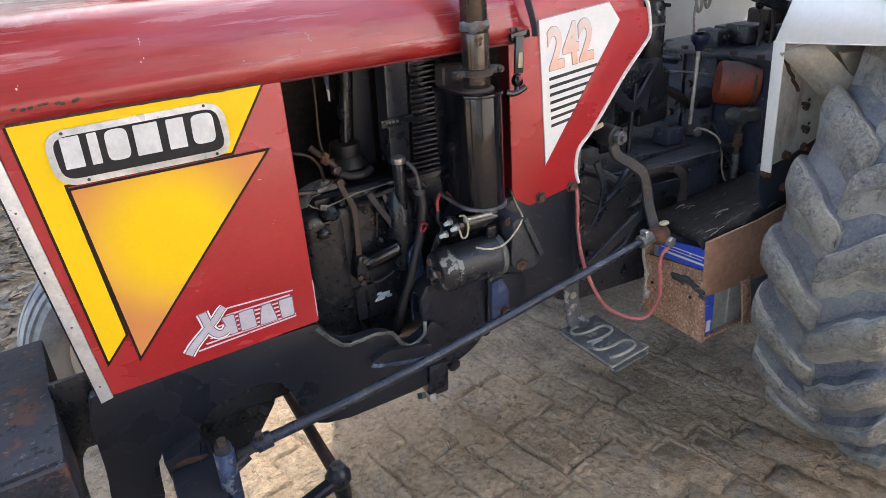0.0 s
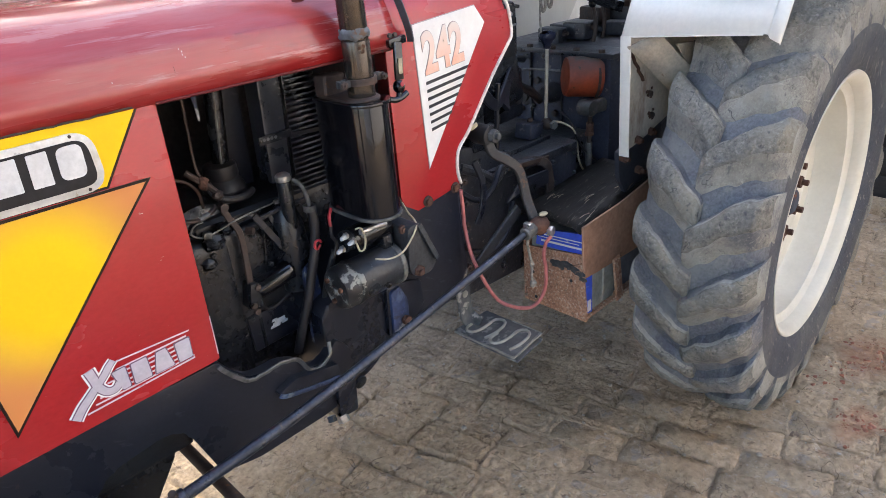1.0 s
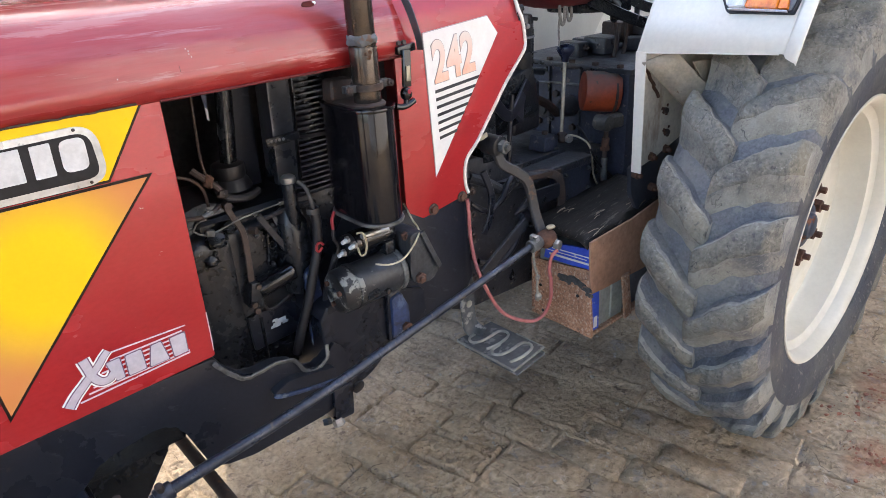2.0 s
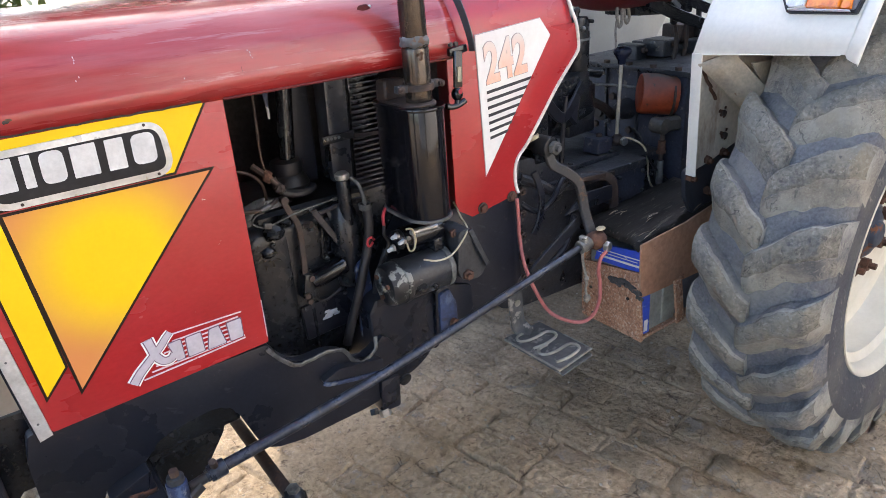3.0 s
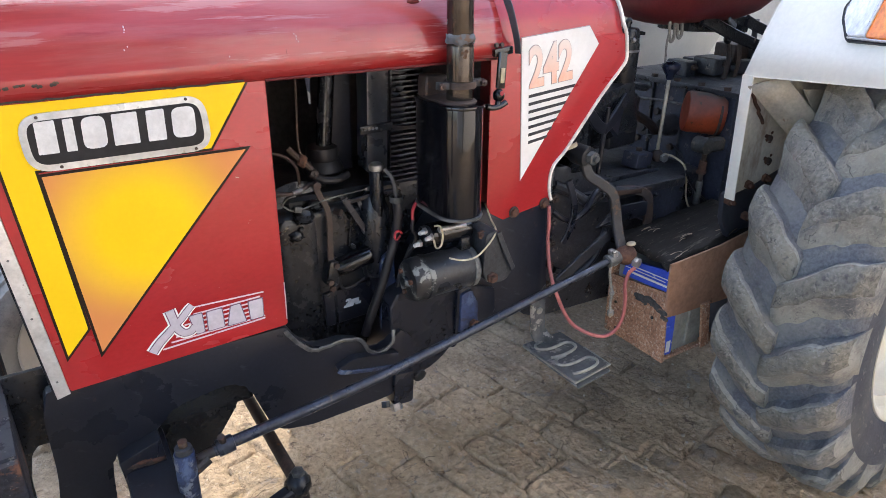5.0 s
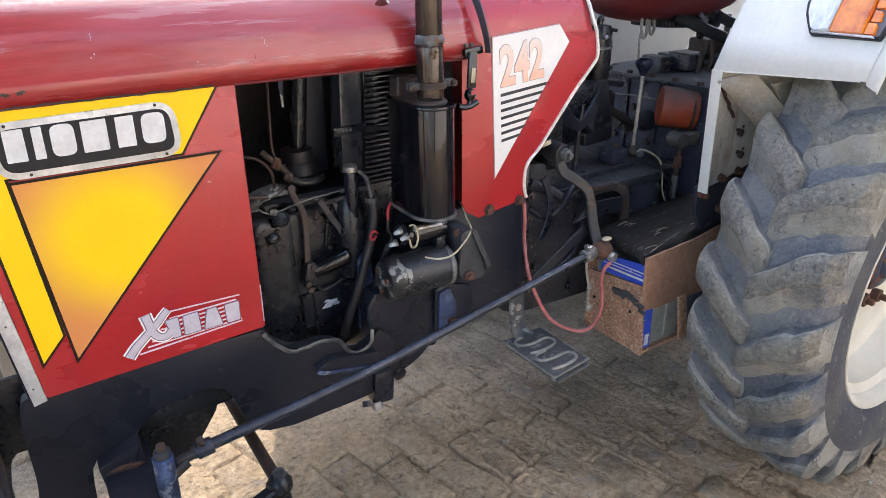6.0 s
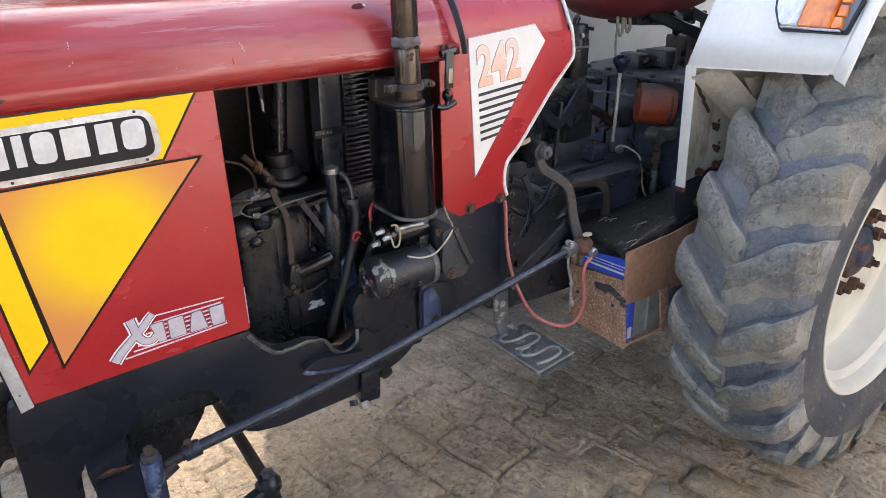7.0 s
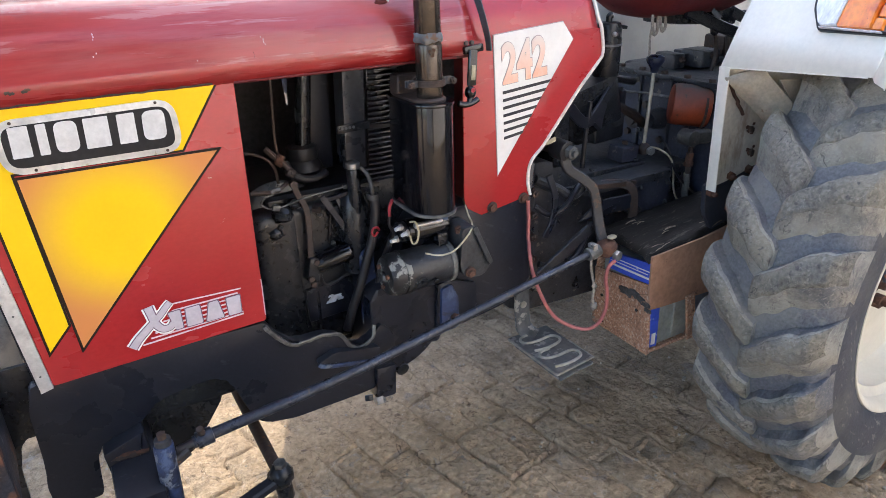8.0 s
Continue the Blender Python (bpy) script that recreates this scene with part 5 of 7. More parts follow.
part("red_loop", sweep([(0.547, 1.262, 0.842), (0.540, 1.258, 0.850), (0.531, 1.258, 0.849), (0.528, 1.259, 0.838), (0.534, 1.260, 0.831), (0.543, 1.260, 0.838)], 0.0027, seg=8), RED_WIRE, engine, "loop of red wire")
part("loom", sweep([(0.570, 1.255, 0.815), (0.556, 1.262, 0.775), (0.542, 1.268, 0.73), (0.534, 1.272, 0.67), (0.530, 1.272, 0.61), (0.518, 1.275, 0.565)], 0.0070, seg=10), RUBBER, engine, "taped wiring loom")
part("loom_clip", sweep([(0.508, 1.262, 0.675), (0.522, 1.256, 0.678), (0.530, 1.254, 0.670), (0.524, 1.255, 0.661), (0.509, 1.261, 0.660)], 0.0026, seg=8), STEEL_GREY, engine, "bent metal loom clip")
part("loom_plate", prism(rounded([(0.500, 0.60), (0.508, 0.78), (0.538, 0.80), (0.548, 0.60)], 0.01, 3), 1.287, 1.296, 0.002), BLUE_PAINT, engine, "worn blue-black bracket plate")
part("red_sleeve", sweep([(0.583, 1.262, 0.905), (0.573, 1.258, 0.890), (0.571, 1.255, 0.868)], 0.0036, seg=10), RED_WIRE, engine)
part("black_wire", sweep([(0.571, 1.255, 0.87), (0.568, 1.252, 0.85), (0.575, 1.250, 0.83), (0.562, 1.252, 0.80)], 0.004, seg=8), RUBBER, engine)

# starter motor
starter = part("starter_motor", cyl((0.560, 1.212, 0.752), (0.695, 1.212, 0.752), 0.0470, seg=36, bevel=0.006), STARTER_M, tractor, "black starter motor with worn end cap")
part("end_cap", lathe([(0.006, -0.016), (0.012, -0.016), (0.013, -0.008), (0.033, -0.008), (0.042, -0.005), (0.0470, 0.003), (0.0478, 0.010), (0.0478, 0.028), (0.0465, 0.029)], (0.537, 1.212, 0.752), "x", 32), PEELING, starter, "peeling grey end cap")
for a in (40, 160, 280):
    part("bolt", hexnut((0.530, 1.212 + 0.026 * math.cos(radians(a)), 0.752 + 0.026 * math.sin(radians(a))), (-1, 0, 0), 0.006, 0.007), RUST, starter)
part("body_band", lathe([(0.047, -0.006), (0.049, -0.005), (0.049, 0.005), (0.047, 0.006)], (0.684, 1.212, 0.752), "x", 36, True), STEEL_GREY, starter)
part("cap_ring", lathe([(0.0465, -0.007), (0.0500, -0.006), (0.0505, 0.0), (0.0495, 0.006), (0.0465, 0.007)], (0.572, 1.212, 0.752), "x", 36, True), PEELING, starter, "peeling clamp ring")
part("body_screw", cyl((0.634, 1.170, 0.735), (0.634, 1.162, 0.732), 0.006), PIPE_STEEL, starter)
part("nose_flange", prism(rounded([(0.704, 0.838), (0.738, 0.842), (0.782, 0.738), (0.760, 0.712), (0.716, 0.716), (0.698, 0.740)], 0.010, 3), 1.168, 1.235, 0.004), BLACK_FACET, starter, "black starter nose flange")
part("nose_rib", sweep([(0.734, 1.165, 0.838), (0.752, 1.163, 0.795), (0.776, 1.162, 0.742)], 0.005, wide=0.012, up=(0, 1, 0), steps=2), BLACK_FACET, starter)
part("bolt", hexnut((0.723, 1.172, 0.732), (-0.2, -1, 0), 0.013, 0.014, stud=0.008), RUST, starter, "rusty mounting nut")
part("bolt", hexnut((0.710, 1.195, 0.828), (-0.3, -1, 0.2), 0.011, 0.012, stud=0.006), RUST, starter)
solenoid = part("solenoid", cyl((0.590, 1.222, 0.8420), (0.690, 1.222, 0.8420), 0.0255, seg=28, bevel=0.004), BLACK_GLOSS, starter, "black starter solenoid")
part("solenoid_cap", cyl((0.574, 1.222, 0.842), (0.592, 1.222, 0.842), 0.0225, seg=24, bevel=0.004), BLACK_OIL, solenoid)
part("plunger", cyl((0.60, 1.195, 0.862), (0.668, 1.195, 0.858), 0.0065, seg=12), BRIGHT, solenoid)
for y, z, x in ((1.2120, 0.858, 0.575), (1.2180, 0.830, 0.566), (1.2020, 0.846, 0.585)):
    part("terminal", cyl((x, y, z), (x - 0.016, y - 0.006, z), 0.0056, 0.0042, seg=14, bevel=0.002), PORCELAIN, solenoid, "white terminal cap")
    part("terminal_nut", hexnut((x + 0.004, y, z), (-1, 0, 0), 0.0085, 0.006), BRIGHT, solenoid)
part("coil_wire", sweep([(0.590, 1.197, 0.872), (0.600, 1.190, 0.872), (0.606, 1.188, 0.850), (0.602, 1.190, 0.826), (0.594, 1.196, 0.822), (0.590, 1.198, 0.84)], 0.0022, seg=6), WIRE_WHITE, solenoid)
part("white_wire", sweep([(0.612, 1.172, 0.803), (0.640, 1.162, 0.795), (0.672, 1.158, 0.797), (0.702, 1.160, 0.815), (0.732, 1.172, 0.838), (0.748, 1.215, 0.850), (0.760, 1.256, 0.872)], 0.0021, seg=8), WIRE_WHITE, starter, "dirty white wire")
part("solenoid_foot", box((0.026, 0.05, 0.030), (0.672, 1.222, 0.812), bevel=0.005), BLACK_OIL, starter)

# flywheel housing and gearbox
housing = part("flywheel_housing", prism(rounded([(0.500, 0.478), (0.505, 0.700), (0.60, 0.74), (0.69, 0.86), (0.77, 0.865), (0.935, 0.85), (0.945, 0.605), (0.90, 0.580), (0.85, 0.568), (0.735, 0.552), (0.665, 0.542), (0.64, 0.515), (0.60, 0.492)], 0.02, 3), 1.238, 1.76, 0.012), BLACK_PLATE, tractor, "black flywheel and clutch housing")
part("lug_plate", prism(rounded([(0.664, 0.560), (0.670, 0.684), (0.700, 0.690), (0.776, 0.664), (0.778, 0.598), (0.740, 0.565)], 0.008, 3), 1.226, 1.241, 0.004), BLACK_PLATE, housing, "dark flat mounting lug")
part("blue_patch", prism(rounded([(0.672, 0.556), (0.676, 0.675), (0.706, 0.682), (0.722, 0.640), (0.724, 0.560)], 0.008, 3), 1.218, 1.240, 0.006), BLUE_PAINT, housing, "worn blue mounting lug")
part("bolt", hexnut((0.708, 1.217, 0.592), (0, -1, 0), 0.012, 0.012), RUST, housing)
part("sump", prism(rounded([(0.505, 0.545), (0.520, 0.470), (0.545, 0.486), (0.572, 0.492), (0.592, 0.486), (0.606, 0.502), (0.632, 0.522), (0.650, 0.545), (0.660, 0.570)], 0.006, 2), 1.250, 1.62, 0.006), BLACK_OIL, housing)
part("sump_boss", cyl((0.572, 1.28, 0.486), (0.574, 1.236, 0.477), 0.017, bevel=0.005), BLACK_OIL, housing)
part("sump_boss", ball((0.612, 1.262, 0.502), 0.015, (1.1, 1, 0.9), rough=0.25), BLACK_OIL, housing)
part("drain_boss", box((0.052, 0.05, 0.085), (0.520, 1.240, 0.475), (0, 4, 0), 0.008), BLACK_PLATE, housing)
part("drain_plug", hexnut((0.500, 1.225, 0.438), (0.1, -0.4, -1), 0.014, 0.018), BRIGHT, housing, "painted drain plug with white paint")
part("drain_bolt", hexnut((0.478, 1.232, 0.445), (-0.2, -0.6, -1), 0.011, 0.014), BLACK_OIL, housing)

gearbox = part("gearbox", prism(rounded([(0.93, 0.50), (0.93, 0.86), (1.05, 0.90), (1.25, 0.80), (1.62, 0.80), (1.62, 0.50), (1.4, 0.455), (1.0, 0.47)], 0.02, 3), 1.325, 1.66, 0.012), DUSTY_OIL, tractor, "oily black gearbox casting")
part("gearbox_flange", prism(rounded([(0.938, 0.57), (0.940, 0.90), (0.985, 0.92), (0.990, 0.57)], 0.01, 3), 1.275, 1.70, 0.006), DUSTY_OIL, gearbox)
for z in (0.60, 0.66, 0.72, 0.78, 0.84):
    part("bolt", hexnut((0.975, 1.272, z), (0, -1, 0), 0.011, 0.014, stud=0.006), RUST_DARK, gearbox)
part("top_cover", prism(rounded([(1.11, 1.33), (1.16, 1.288), (1.478, 1.276), (1.486, 1.46), (1.12, 1.47)], 0.012, 3), 0.786, 0.810, 0.004, plane="xy"), DUSTY_OIL, gearbox, "flat dusty gearbox top plate")
part("cover_lip", sweep([(1.17, 1.283, 0.811), (1.26, 1.279, 0.803), (1.335, 1.278, 0.797)], 0.005, wide=0.014, up=(0, 1, 0), steps=3), RUST_DARK, gearbox)
part("side_cover", box((0.138, 0.12, 0.102), (1.414, 1.345, 0.742), (0, 1, 0), 0.008, seg=3), SELECTOR_M, gearbox, "dark gearbox side cover")
part("raised_lid", box((0.30, 0.11, 0.016), (1.30, 1.405, 0.816), (0, 1.5, 3), 0.005), DUSTY_OIL, gearbox)
for x, y in ((1.185, 1.366), (1.25, 1.362), (1.42, 1.368), (1.44, 1.44)):
    part("bolt", hexnut((x, y, 0.822), (0, 0, 1), 0.009, 0.008), BLACK_FACET, gearbox)
part("selector_box", box((0.072, 0.055, 0.044), (1.392, 1.392, 0.846), (3, 6, 8), 0.005, seg=3), SELECTOR_M, gearbox, "dull blue-black selector box")
part("bolt", hexnut((1.400, 1.395, 0.868), (0, 0, 1), 0.009, 0.010), RUST_DARK, gearbox)
part("valve_body", box((0.13, 0.10, 0.15), (1.415, 1.53, 0.930), (0, 0, 6), 0.012, seg=3), DUSTY_OIL, gearbox, "black hydraulic valve body")
part("valve_port", lathe([(0.008, -0.010), (0.016, -0.010), (0.022, -0.006), (0.026, 0.004)], (1.440, 1.476, 0.922), "y", 24), BLACK_FACET, gearbox)
part("valve_cover", box((0.11, 0.10, 0.014), (1.40, 1.525, 1.010), (0, 3, 6), 0.004), BLACK_FACET, gearbox)
part("valve_rod", sweep([(1.36, 1.475, 0.985), (1.345, 1.46, 0.95), (1.348, 1.455, 0.91)], 0.006, seg=8), RUST_DARK, gearbox)
part("inner_lever", sweep([(1.262, 1.37, 0.945), (1.30, 1.40, 0.985), (1.345, 1.42, 1.035)], 0.012, wide=0.036, up=(0, 1, 0)), BLACK_PLATE, gearbox, "dark slanted lever plate")
part("shift_tube", sweep([(1.00, 1.30, 0.86), (1.06, 1.29, 0.83), (1.11, 1.285, 0.80), (1.16, 1.30, 0.81)], 0.014), DUSTY_OIL, gearbox)
part("link_bar", sweep([(0.950, 1.206, 0.640), (1.030, 1.204, 0.690), (1.105, 1.200, 0.738)], 0.010, wide=0.030, up=(0, 1, 0), steps=2), BLACK_FACET, gearbox, "flat black link bar")
part("link_plate", prism(rounded([(1.10, 0.745), (1.17, 0.790), (1.28, 0.786), (1.28, 0.745)], 0.006, 2), 1.235, 1.243, 0.002), BLACK_PLATE, gearbox)
part("pedal_arm", sweep([(1.24, 1.315, 0.800), (1.285, 1.290, 0.800), (1.315, 1.272, 0.785), (1.322, 1.265, 0.740), (1.318, 1.262, 0.690), (1.312, 1.262, 0.655)], 0.012, wide=0.026, up=(0.3, 1, 0)), RUST_DARK, gearbox, "rusted pedal arm")
part("pivot_shaft", cyl((1.050, 1.36, 0.942), (1.050, 1.245, 0.942), 0.019), RUST_DARK, gearbox)

part("return_spring", sweep([(1.20 + 0.004 * k, 1.272 + 0.010 * math.cos(k * 1.57), 0.735 + 0.010 * math.sin(k * 1.57)) for k in range(28)], 0.002, seg=6, steps=2), RUST_DARK, gearbox)
part("clutch_lever", sweep([(1.015, 1.262, 0.880), (1.030, 1.250, 0.82), (1.020, 1.248, 0.76), (1.000, 1.250, 0.72)], 0.008, wide=0.018, up=(0, 1, 0)), BLACK_PLATE, gearbox)
part("hose", sweep([(0.985, 1.280, 0.80), (1.03, 1.268, 0.77), (1.08, 1.262, 0.79), (1.12, 1.270, 0.83), (1.17, 1.290, 0.82)], 0.008, seg=10), BLACK_PLATE, gearbox)
part("hose", sweep([(1.02, 1.295, 0.62), (1.08, 1.280, 0.60), (1.15, 1.285, 0.63), (1.20, 1.30, 0.70)], 0.009, seg=10), BLACK_PLATE, gearbox)

for x, z in ((1.362, 0.775), (1.362, 0.712), (1.466, 0.772), (1.466, 0.712)):
    part("bolt", hexnut((x, 1.285, z), (0, -1, 0), 0.007, 0.009, stud=0.004), BLACK_FACET, gearbox)

# gear lever
lever = part("gear_lever", cyl((1.478, 1.396, 0.850), (1.503, 1.409, 1.075), 0.0055, seg=12), LEVER_M, tractor, "pale gear lever with a dark knob")
part("lever_knob", lathe([(0.006, -0.026), (0.010, -0.025), (0.013, -0.012), (0.024, 0.003), (0.027, 0.011), (0.025, 0.019), (0.014, 0.025), (0.003, 0.026)], (1.505, 1.410, 1.085), "z", 20), KNOB_M, lever, "dark blue plastic knob")
part("lever_base", ball((1.478, 1.393, 0.842), 0.019, (1, 1, 0.95), rough=0.1), RUST_DARK, lever)
part("lever_pin", hexnut((1.478, 1.372, 0.842), (-0.2, -1, 0), 0.013, 0.012), BRIGHT, lever)
part("cable", sweep([(1.480, 1.372, 0.852), (1.495, 1.350, 0.848), (1.502, 1.315, 0.832), (1.520, 1.312, 0.795), (1.530, 1.311, 0.732), (1.556, 1.309, 0.687), (1.610, 1.300, 0.650)], 0.0030, seg=8), WIRE_WHITE, tractor, "dirty white cable from the gear lever")
part("cable", sweep([(1.520, 1.372, 0.872), (1.508, 1.330, 0.852), (1.518, 1.306, 0.795), (1.550, 1.304, 0.755), (1.588, 1.304, 0.724), (1.655, 1.302, 0.672)], 0.0036, seg=8), RUBBER, tractor, "black cable")

# rear axle case, filter, levers behind
axle = part("axle_case", box((0.62, 0.46, 0.52), (2.02, 1.52, 0.775), (0, 0, 0), 0.02, seg=3), DUSTY_OIL, tractor, "oily black rear axle and hydraulic case")
part("case_lid", box((0.30, 0.30, 0.022), (2.06, 1.56, 1.045), (0, 1, 0), 0.006), DUSTY_OIL, axle)
part("case_front", box((0.10, 0.42, 0.42), (1.680, 1.480, 0.812), (0, 0, 0), 0.012), SELECTOR_M, axle, "dark hydraulic case front")
part("case_flange", box((0.12, 0.45, 0.016), (1.675, 1.480, 1.026), (0, 0, 0), 0.004), DUSTY_OIL, axle)
for y in (1.30, 1.39, 1.48, 1.57, 1.66):
    part("flange_bolt", hexnut((1.625, y, 1.034), (0, 0, 1), 0.011, 0.010), RUST_DARK, axle)
for i in range(5):
    part("bolt", hexnut((1.708, 1.32 + 0.075 * i, 0.99), (-1, 0, 0), 0.011, 0.012), RUST_DARK, axle)
for i in range(4):
    part("bolt", hexnut((1.628, 1.40 + 0.07 * i, 0.93 - 0.10 * (i % 2)), (-1, 0, 0), 0.012, 0.012), RUST_DARK, axle)
part("case_pipe", sweep([(1.622, 1.665, 0.955), (1.618, 1.60, 0.962), (1.618, 1.53, 0.968), (1.622, 1.445, 0.970)], 0.0042, seg=8), STEEL_GREY, axle, "thin grey pipe")
for y, z in ((1.655, 0.995), (1.585, 1.003), (1.515, 1.010), (1.640, 0.880), (1.560, 0.845), (1.500, 0.905)):
    part("bolt", hexnut((1.629, y, z), (-1, 0, 0), 0.009, 0.010, stud=0.005), STEEL_GREY, axle)
part("case_plug", lathe([(0.006, -0.012), (0.018, -0.012), (0.020, -0.004), (0.030, -0.003), (0.033, 0.004)], (1.626, 1.596, 0.874), "x", 24), FORGED, axle, "round plug on the case front")
for y in (1.570, 1.445):
    part("case_rib", box((0.014, 0.008, 0.27), (1.627, y, 0.885), (0, 0, 0), 0.003), DUSTY_OIL, axle)
part("port_boss", lathe([(0.010, -0.03), (0.022, -0.028), (0.030, -0.012), (0.034, 0.02)], (1.60, 1.475, 0.90), "x", 20), DUSTY_OIL, axle)
part("hydraulic_pipe", sweep([(1.58, 1.50, 0.88), (1.50, 1.48, 0.93), (1.40, 1.50, 0.98), (1.33, 1.52, 1.01)], 0.014), RUST_DARK, axle)
part("hydraulic_pipe", sweep([(1.60, 1.58, 1.00), (1.48, 1.56, 1.03), (1.38, 1.55, 1.07)], 0.012), DUSTY_OIL, axle)
part("valve_block", box((0.16, 0.14, 0.075), (2.02, 1.46, 1.085), (0, 0, 12), 0.010), DUSTY_OIL, axle)
part("valve_block", box((0.09, 0.09, 0.060), (1.93, 1.52, 1.095), (0, 0, -8), 0.010), RUST_DARK, axle)
for x, y in ((1.96, 1.42), (2.04, 1.41), (2.09, 1.46)):
    part("valve_cap", hexnut((x, y, 1.12), (0, 0, 1), 0.016, 0.022, stud=0.01), RUST_DARK, axle)
part("spring_lever", cyl((1.95, 1.47, 1.10), (1.945, 1.47, 1.20), 0.009), DUSTY_OIL, axle)
part("axle_tube", cyl((1.83, 0.80, 0.616), (1.82, 2.18, 0.616), 0.085, seg=28), DUSTY_OIL, axle)
part("lift_arm", sweep([(1.70, 1.32, 0.860), (1.63, 1.298, 0.880), (1.560, 1.300, 0.884)], 0.034, wide=0.042, up=(0, 1, 0)), LIFT_M, axle, "worn grey lift arm")
part("lift_eye", cyl((1.552, 1.276, 0.886), (1.552, 1.322, 0.886), 0.024, seg=20, bevel=0.004), LIFT_M, axle)
part("lift_rod", sweep([(1.566, 1.296, 0.880), (1.568, 1.300, 0.79), (1.574, 1.305, 0.66)], 0.0070, steps=2), RUST_DARK, axle, "rusted threaded lift rod")
part("lift_nut", cyl((1.566, 1.297, 0.838), (1.567, 1.299, 0.803), 0.0115, seg=14, bevel=0.003), RUST, axle)
part("lift_nut", hexnut((1.567, 1.299, 0.798), (0, 0, 1), 0.015, 0.012), RUST, axle)
part("lift_sleeve", cyl((1.569, 1.301, 0.775), (1.573, 1.304, 0.700), 0.0105, seg=14, bevel=0.002), STEEL_GREY, axle, "scuffed grey sleeve")
for x, y, z, sx, sz, a in ((1.80, 1.50, 1.065, 0.08, 0.055, 0), (1.90, 1.42, 1.060, 0.06, 0.045, 12), (1.73, 1.56, 1.050, 0.05, 0.06, -5), (2.12, 1.44, 1.085, 0.08, 0.06, 6)):
    part("control_block", box((sx, 0.09, sz), (x, y, z), (0, 0, a), 0.010, seg=3), DUSTY_OIL, axle)
    part("block_bolt", hexnut((x, y - 0.045, z + sz * 0.2), (0, -1, 0), 0.010, 0.012, stud=0.006), RUST_DARK, axle)
for x, y, top in ((1.77, 1.43, 1.155), (1.835, 1.44, 1.17), (2.00, 1.40, 1.18)):
    part("control_lever", sweep([(x, y, 1.02), (x + 0.008, y - 0.004, 1.09), (x - 0.006, y, top)], 0.0065, seg=8), RUST_DARK, axle)
    part("lever_grip", ball((x - 0.006, y, top), 0.013, (1, 1, 1.2)), BLACK_GLOSS, axle)
oil_filter = part("oil_filter", cyl((1.566, 1.392, 0.967), (1.650, 1.320, 0.957), 0.0600, seg=36, bevel=0.012), ORANGE, tractor, "orange spin-on oil filter, grimy on top")
part("filter_seam", lathe([(0.058, -0.004), (0.0618, -0.003), (0.0618, 0.003), (0.058, 0.004)], (0, 0, 0), "z", 36, True), RUST_DARK, oil_filter).matrix_basis = \
    Matrix.Translation((1.632, 1.3305, 0.9515)) @ Vector((0.12, -0.095, -0.014)).to_track_quat("Z", "Y").to_matrix().to_4x4()

# black canister beside the steering column, column, seat
canister = part("steering_box", lathe([(0.005, 0.0), (0.030, 0.0), (0.036, 0.012), (0.038, 0.12), (0.036, 0.128), (0.036, 0.150), (0.030, 0.162), (0.006, 0.164)], (1.345, 1.44, 1.045), "z", 24), BLACK_OIL, tractor, "black steering column reservoir with a bright cap nut")
part("reservoir_band", lathe([(0.037, -0.003), (0.0395, -0.003), (0.0395, 0.003), (0.037, 0.003)], (1.345, 1.44, 1.150), "z", 24, True), PIPE_GREY, canister)
part("reservoir_nut", ball((1.333, 1.402, 1.180), 0.007), BRIGHT, canister)
part("reservoir_spout", sweep([(1.345, 1.44, 1.20), (1.345, 1.44, 1.222), (1.352, 1.437, 1.226)], 0.009, seg=10), BLACK_OIL, canister)
part("reservoir_lug", box((0.045, 0.018, 0.010), (1.375, 1.43, 1.195), (0, 10, 0), 0.003), BLACK_OIL, canister)
part("column_base", box((0.20, 0.20, 0.14), (1.28, 1.50, 0.985), (0, -14, 0), 0.02), BLACK_OIL, tractor)
part("steering_column", cyl((1.16, YC, 1.05), (1.32, YC, 1.52), 0.022), BLACK_OIL, tractor)
part("dash_support", box((0.05, 0.34, 0.30), (1.10, YC, 1.02), (0, 0, 0), 0.01), BLACK_OIL, tractor)
part("column_strut", sweep([(1.21, 1.36, 0.84), (1.215, 1.36, 0.93), (1.225, 1.36, 1.02)], 0.007, steps=2), BLACK_PLATE, tractor)
part("column_strut", sweep([(1.13, 1.33, 1.02), (1.22, 1.36, 0.965), (1.33, 1.40, 1.03)], 0.010, wide=0.03, up=(0, 1, 0)), BLACK_PLATE, tractor)
seat = part("seat_pan", loft([[(1.40 + 0.56 * i / 14, 1.30 + 0.40 * j / 10,
                                1.235 + 0.10 * abs((j - 5) / 5) ** 3 + (0.075 * max(0, 3 - i) ** 2 / 9) + 0.16 * max(0, i - 9) ** 2 / 25 - 0.012 * math.sin(math.pi * j / 10))
                               for j in range(11)] for i in range(15)]), SEAT_RED, tractor, "dark red pressed-steel seat pan")
thicken(seat, 0.02, 1.0)
part("seat_stay", sweep([(1.60, 1.40, 1.225), (1.78, 1.42, 1.165), (1.96, 1.44, 1.115)], 0.012, wide=0.035, up=(0, 1, 0), steps=3), BLACK_OIL, seat)
part("seat_stay", sweep([(1.74, 1.36, 1.215), (1.86, 1.38, 1.18), (2.02, 1.40, 1.15)], 0.010, wide=0.030, up=(0, 1, 0), steps=3), BLACK_OIL, seat)
part("seat_stay", sweep([(1.66, 1.36, 1.222), (1.70, 1.365, 1.20)], 0.006, wide=0.012, up=(0, 1, 0), steps=1), PIPE_GREY, seat)
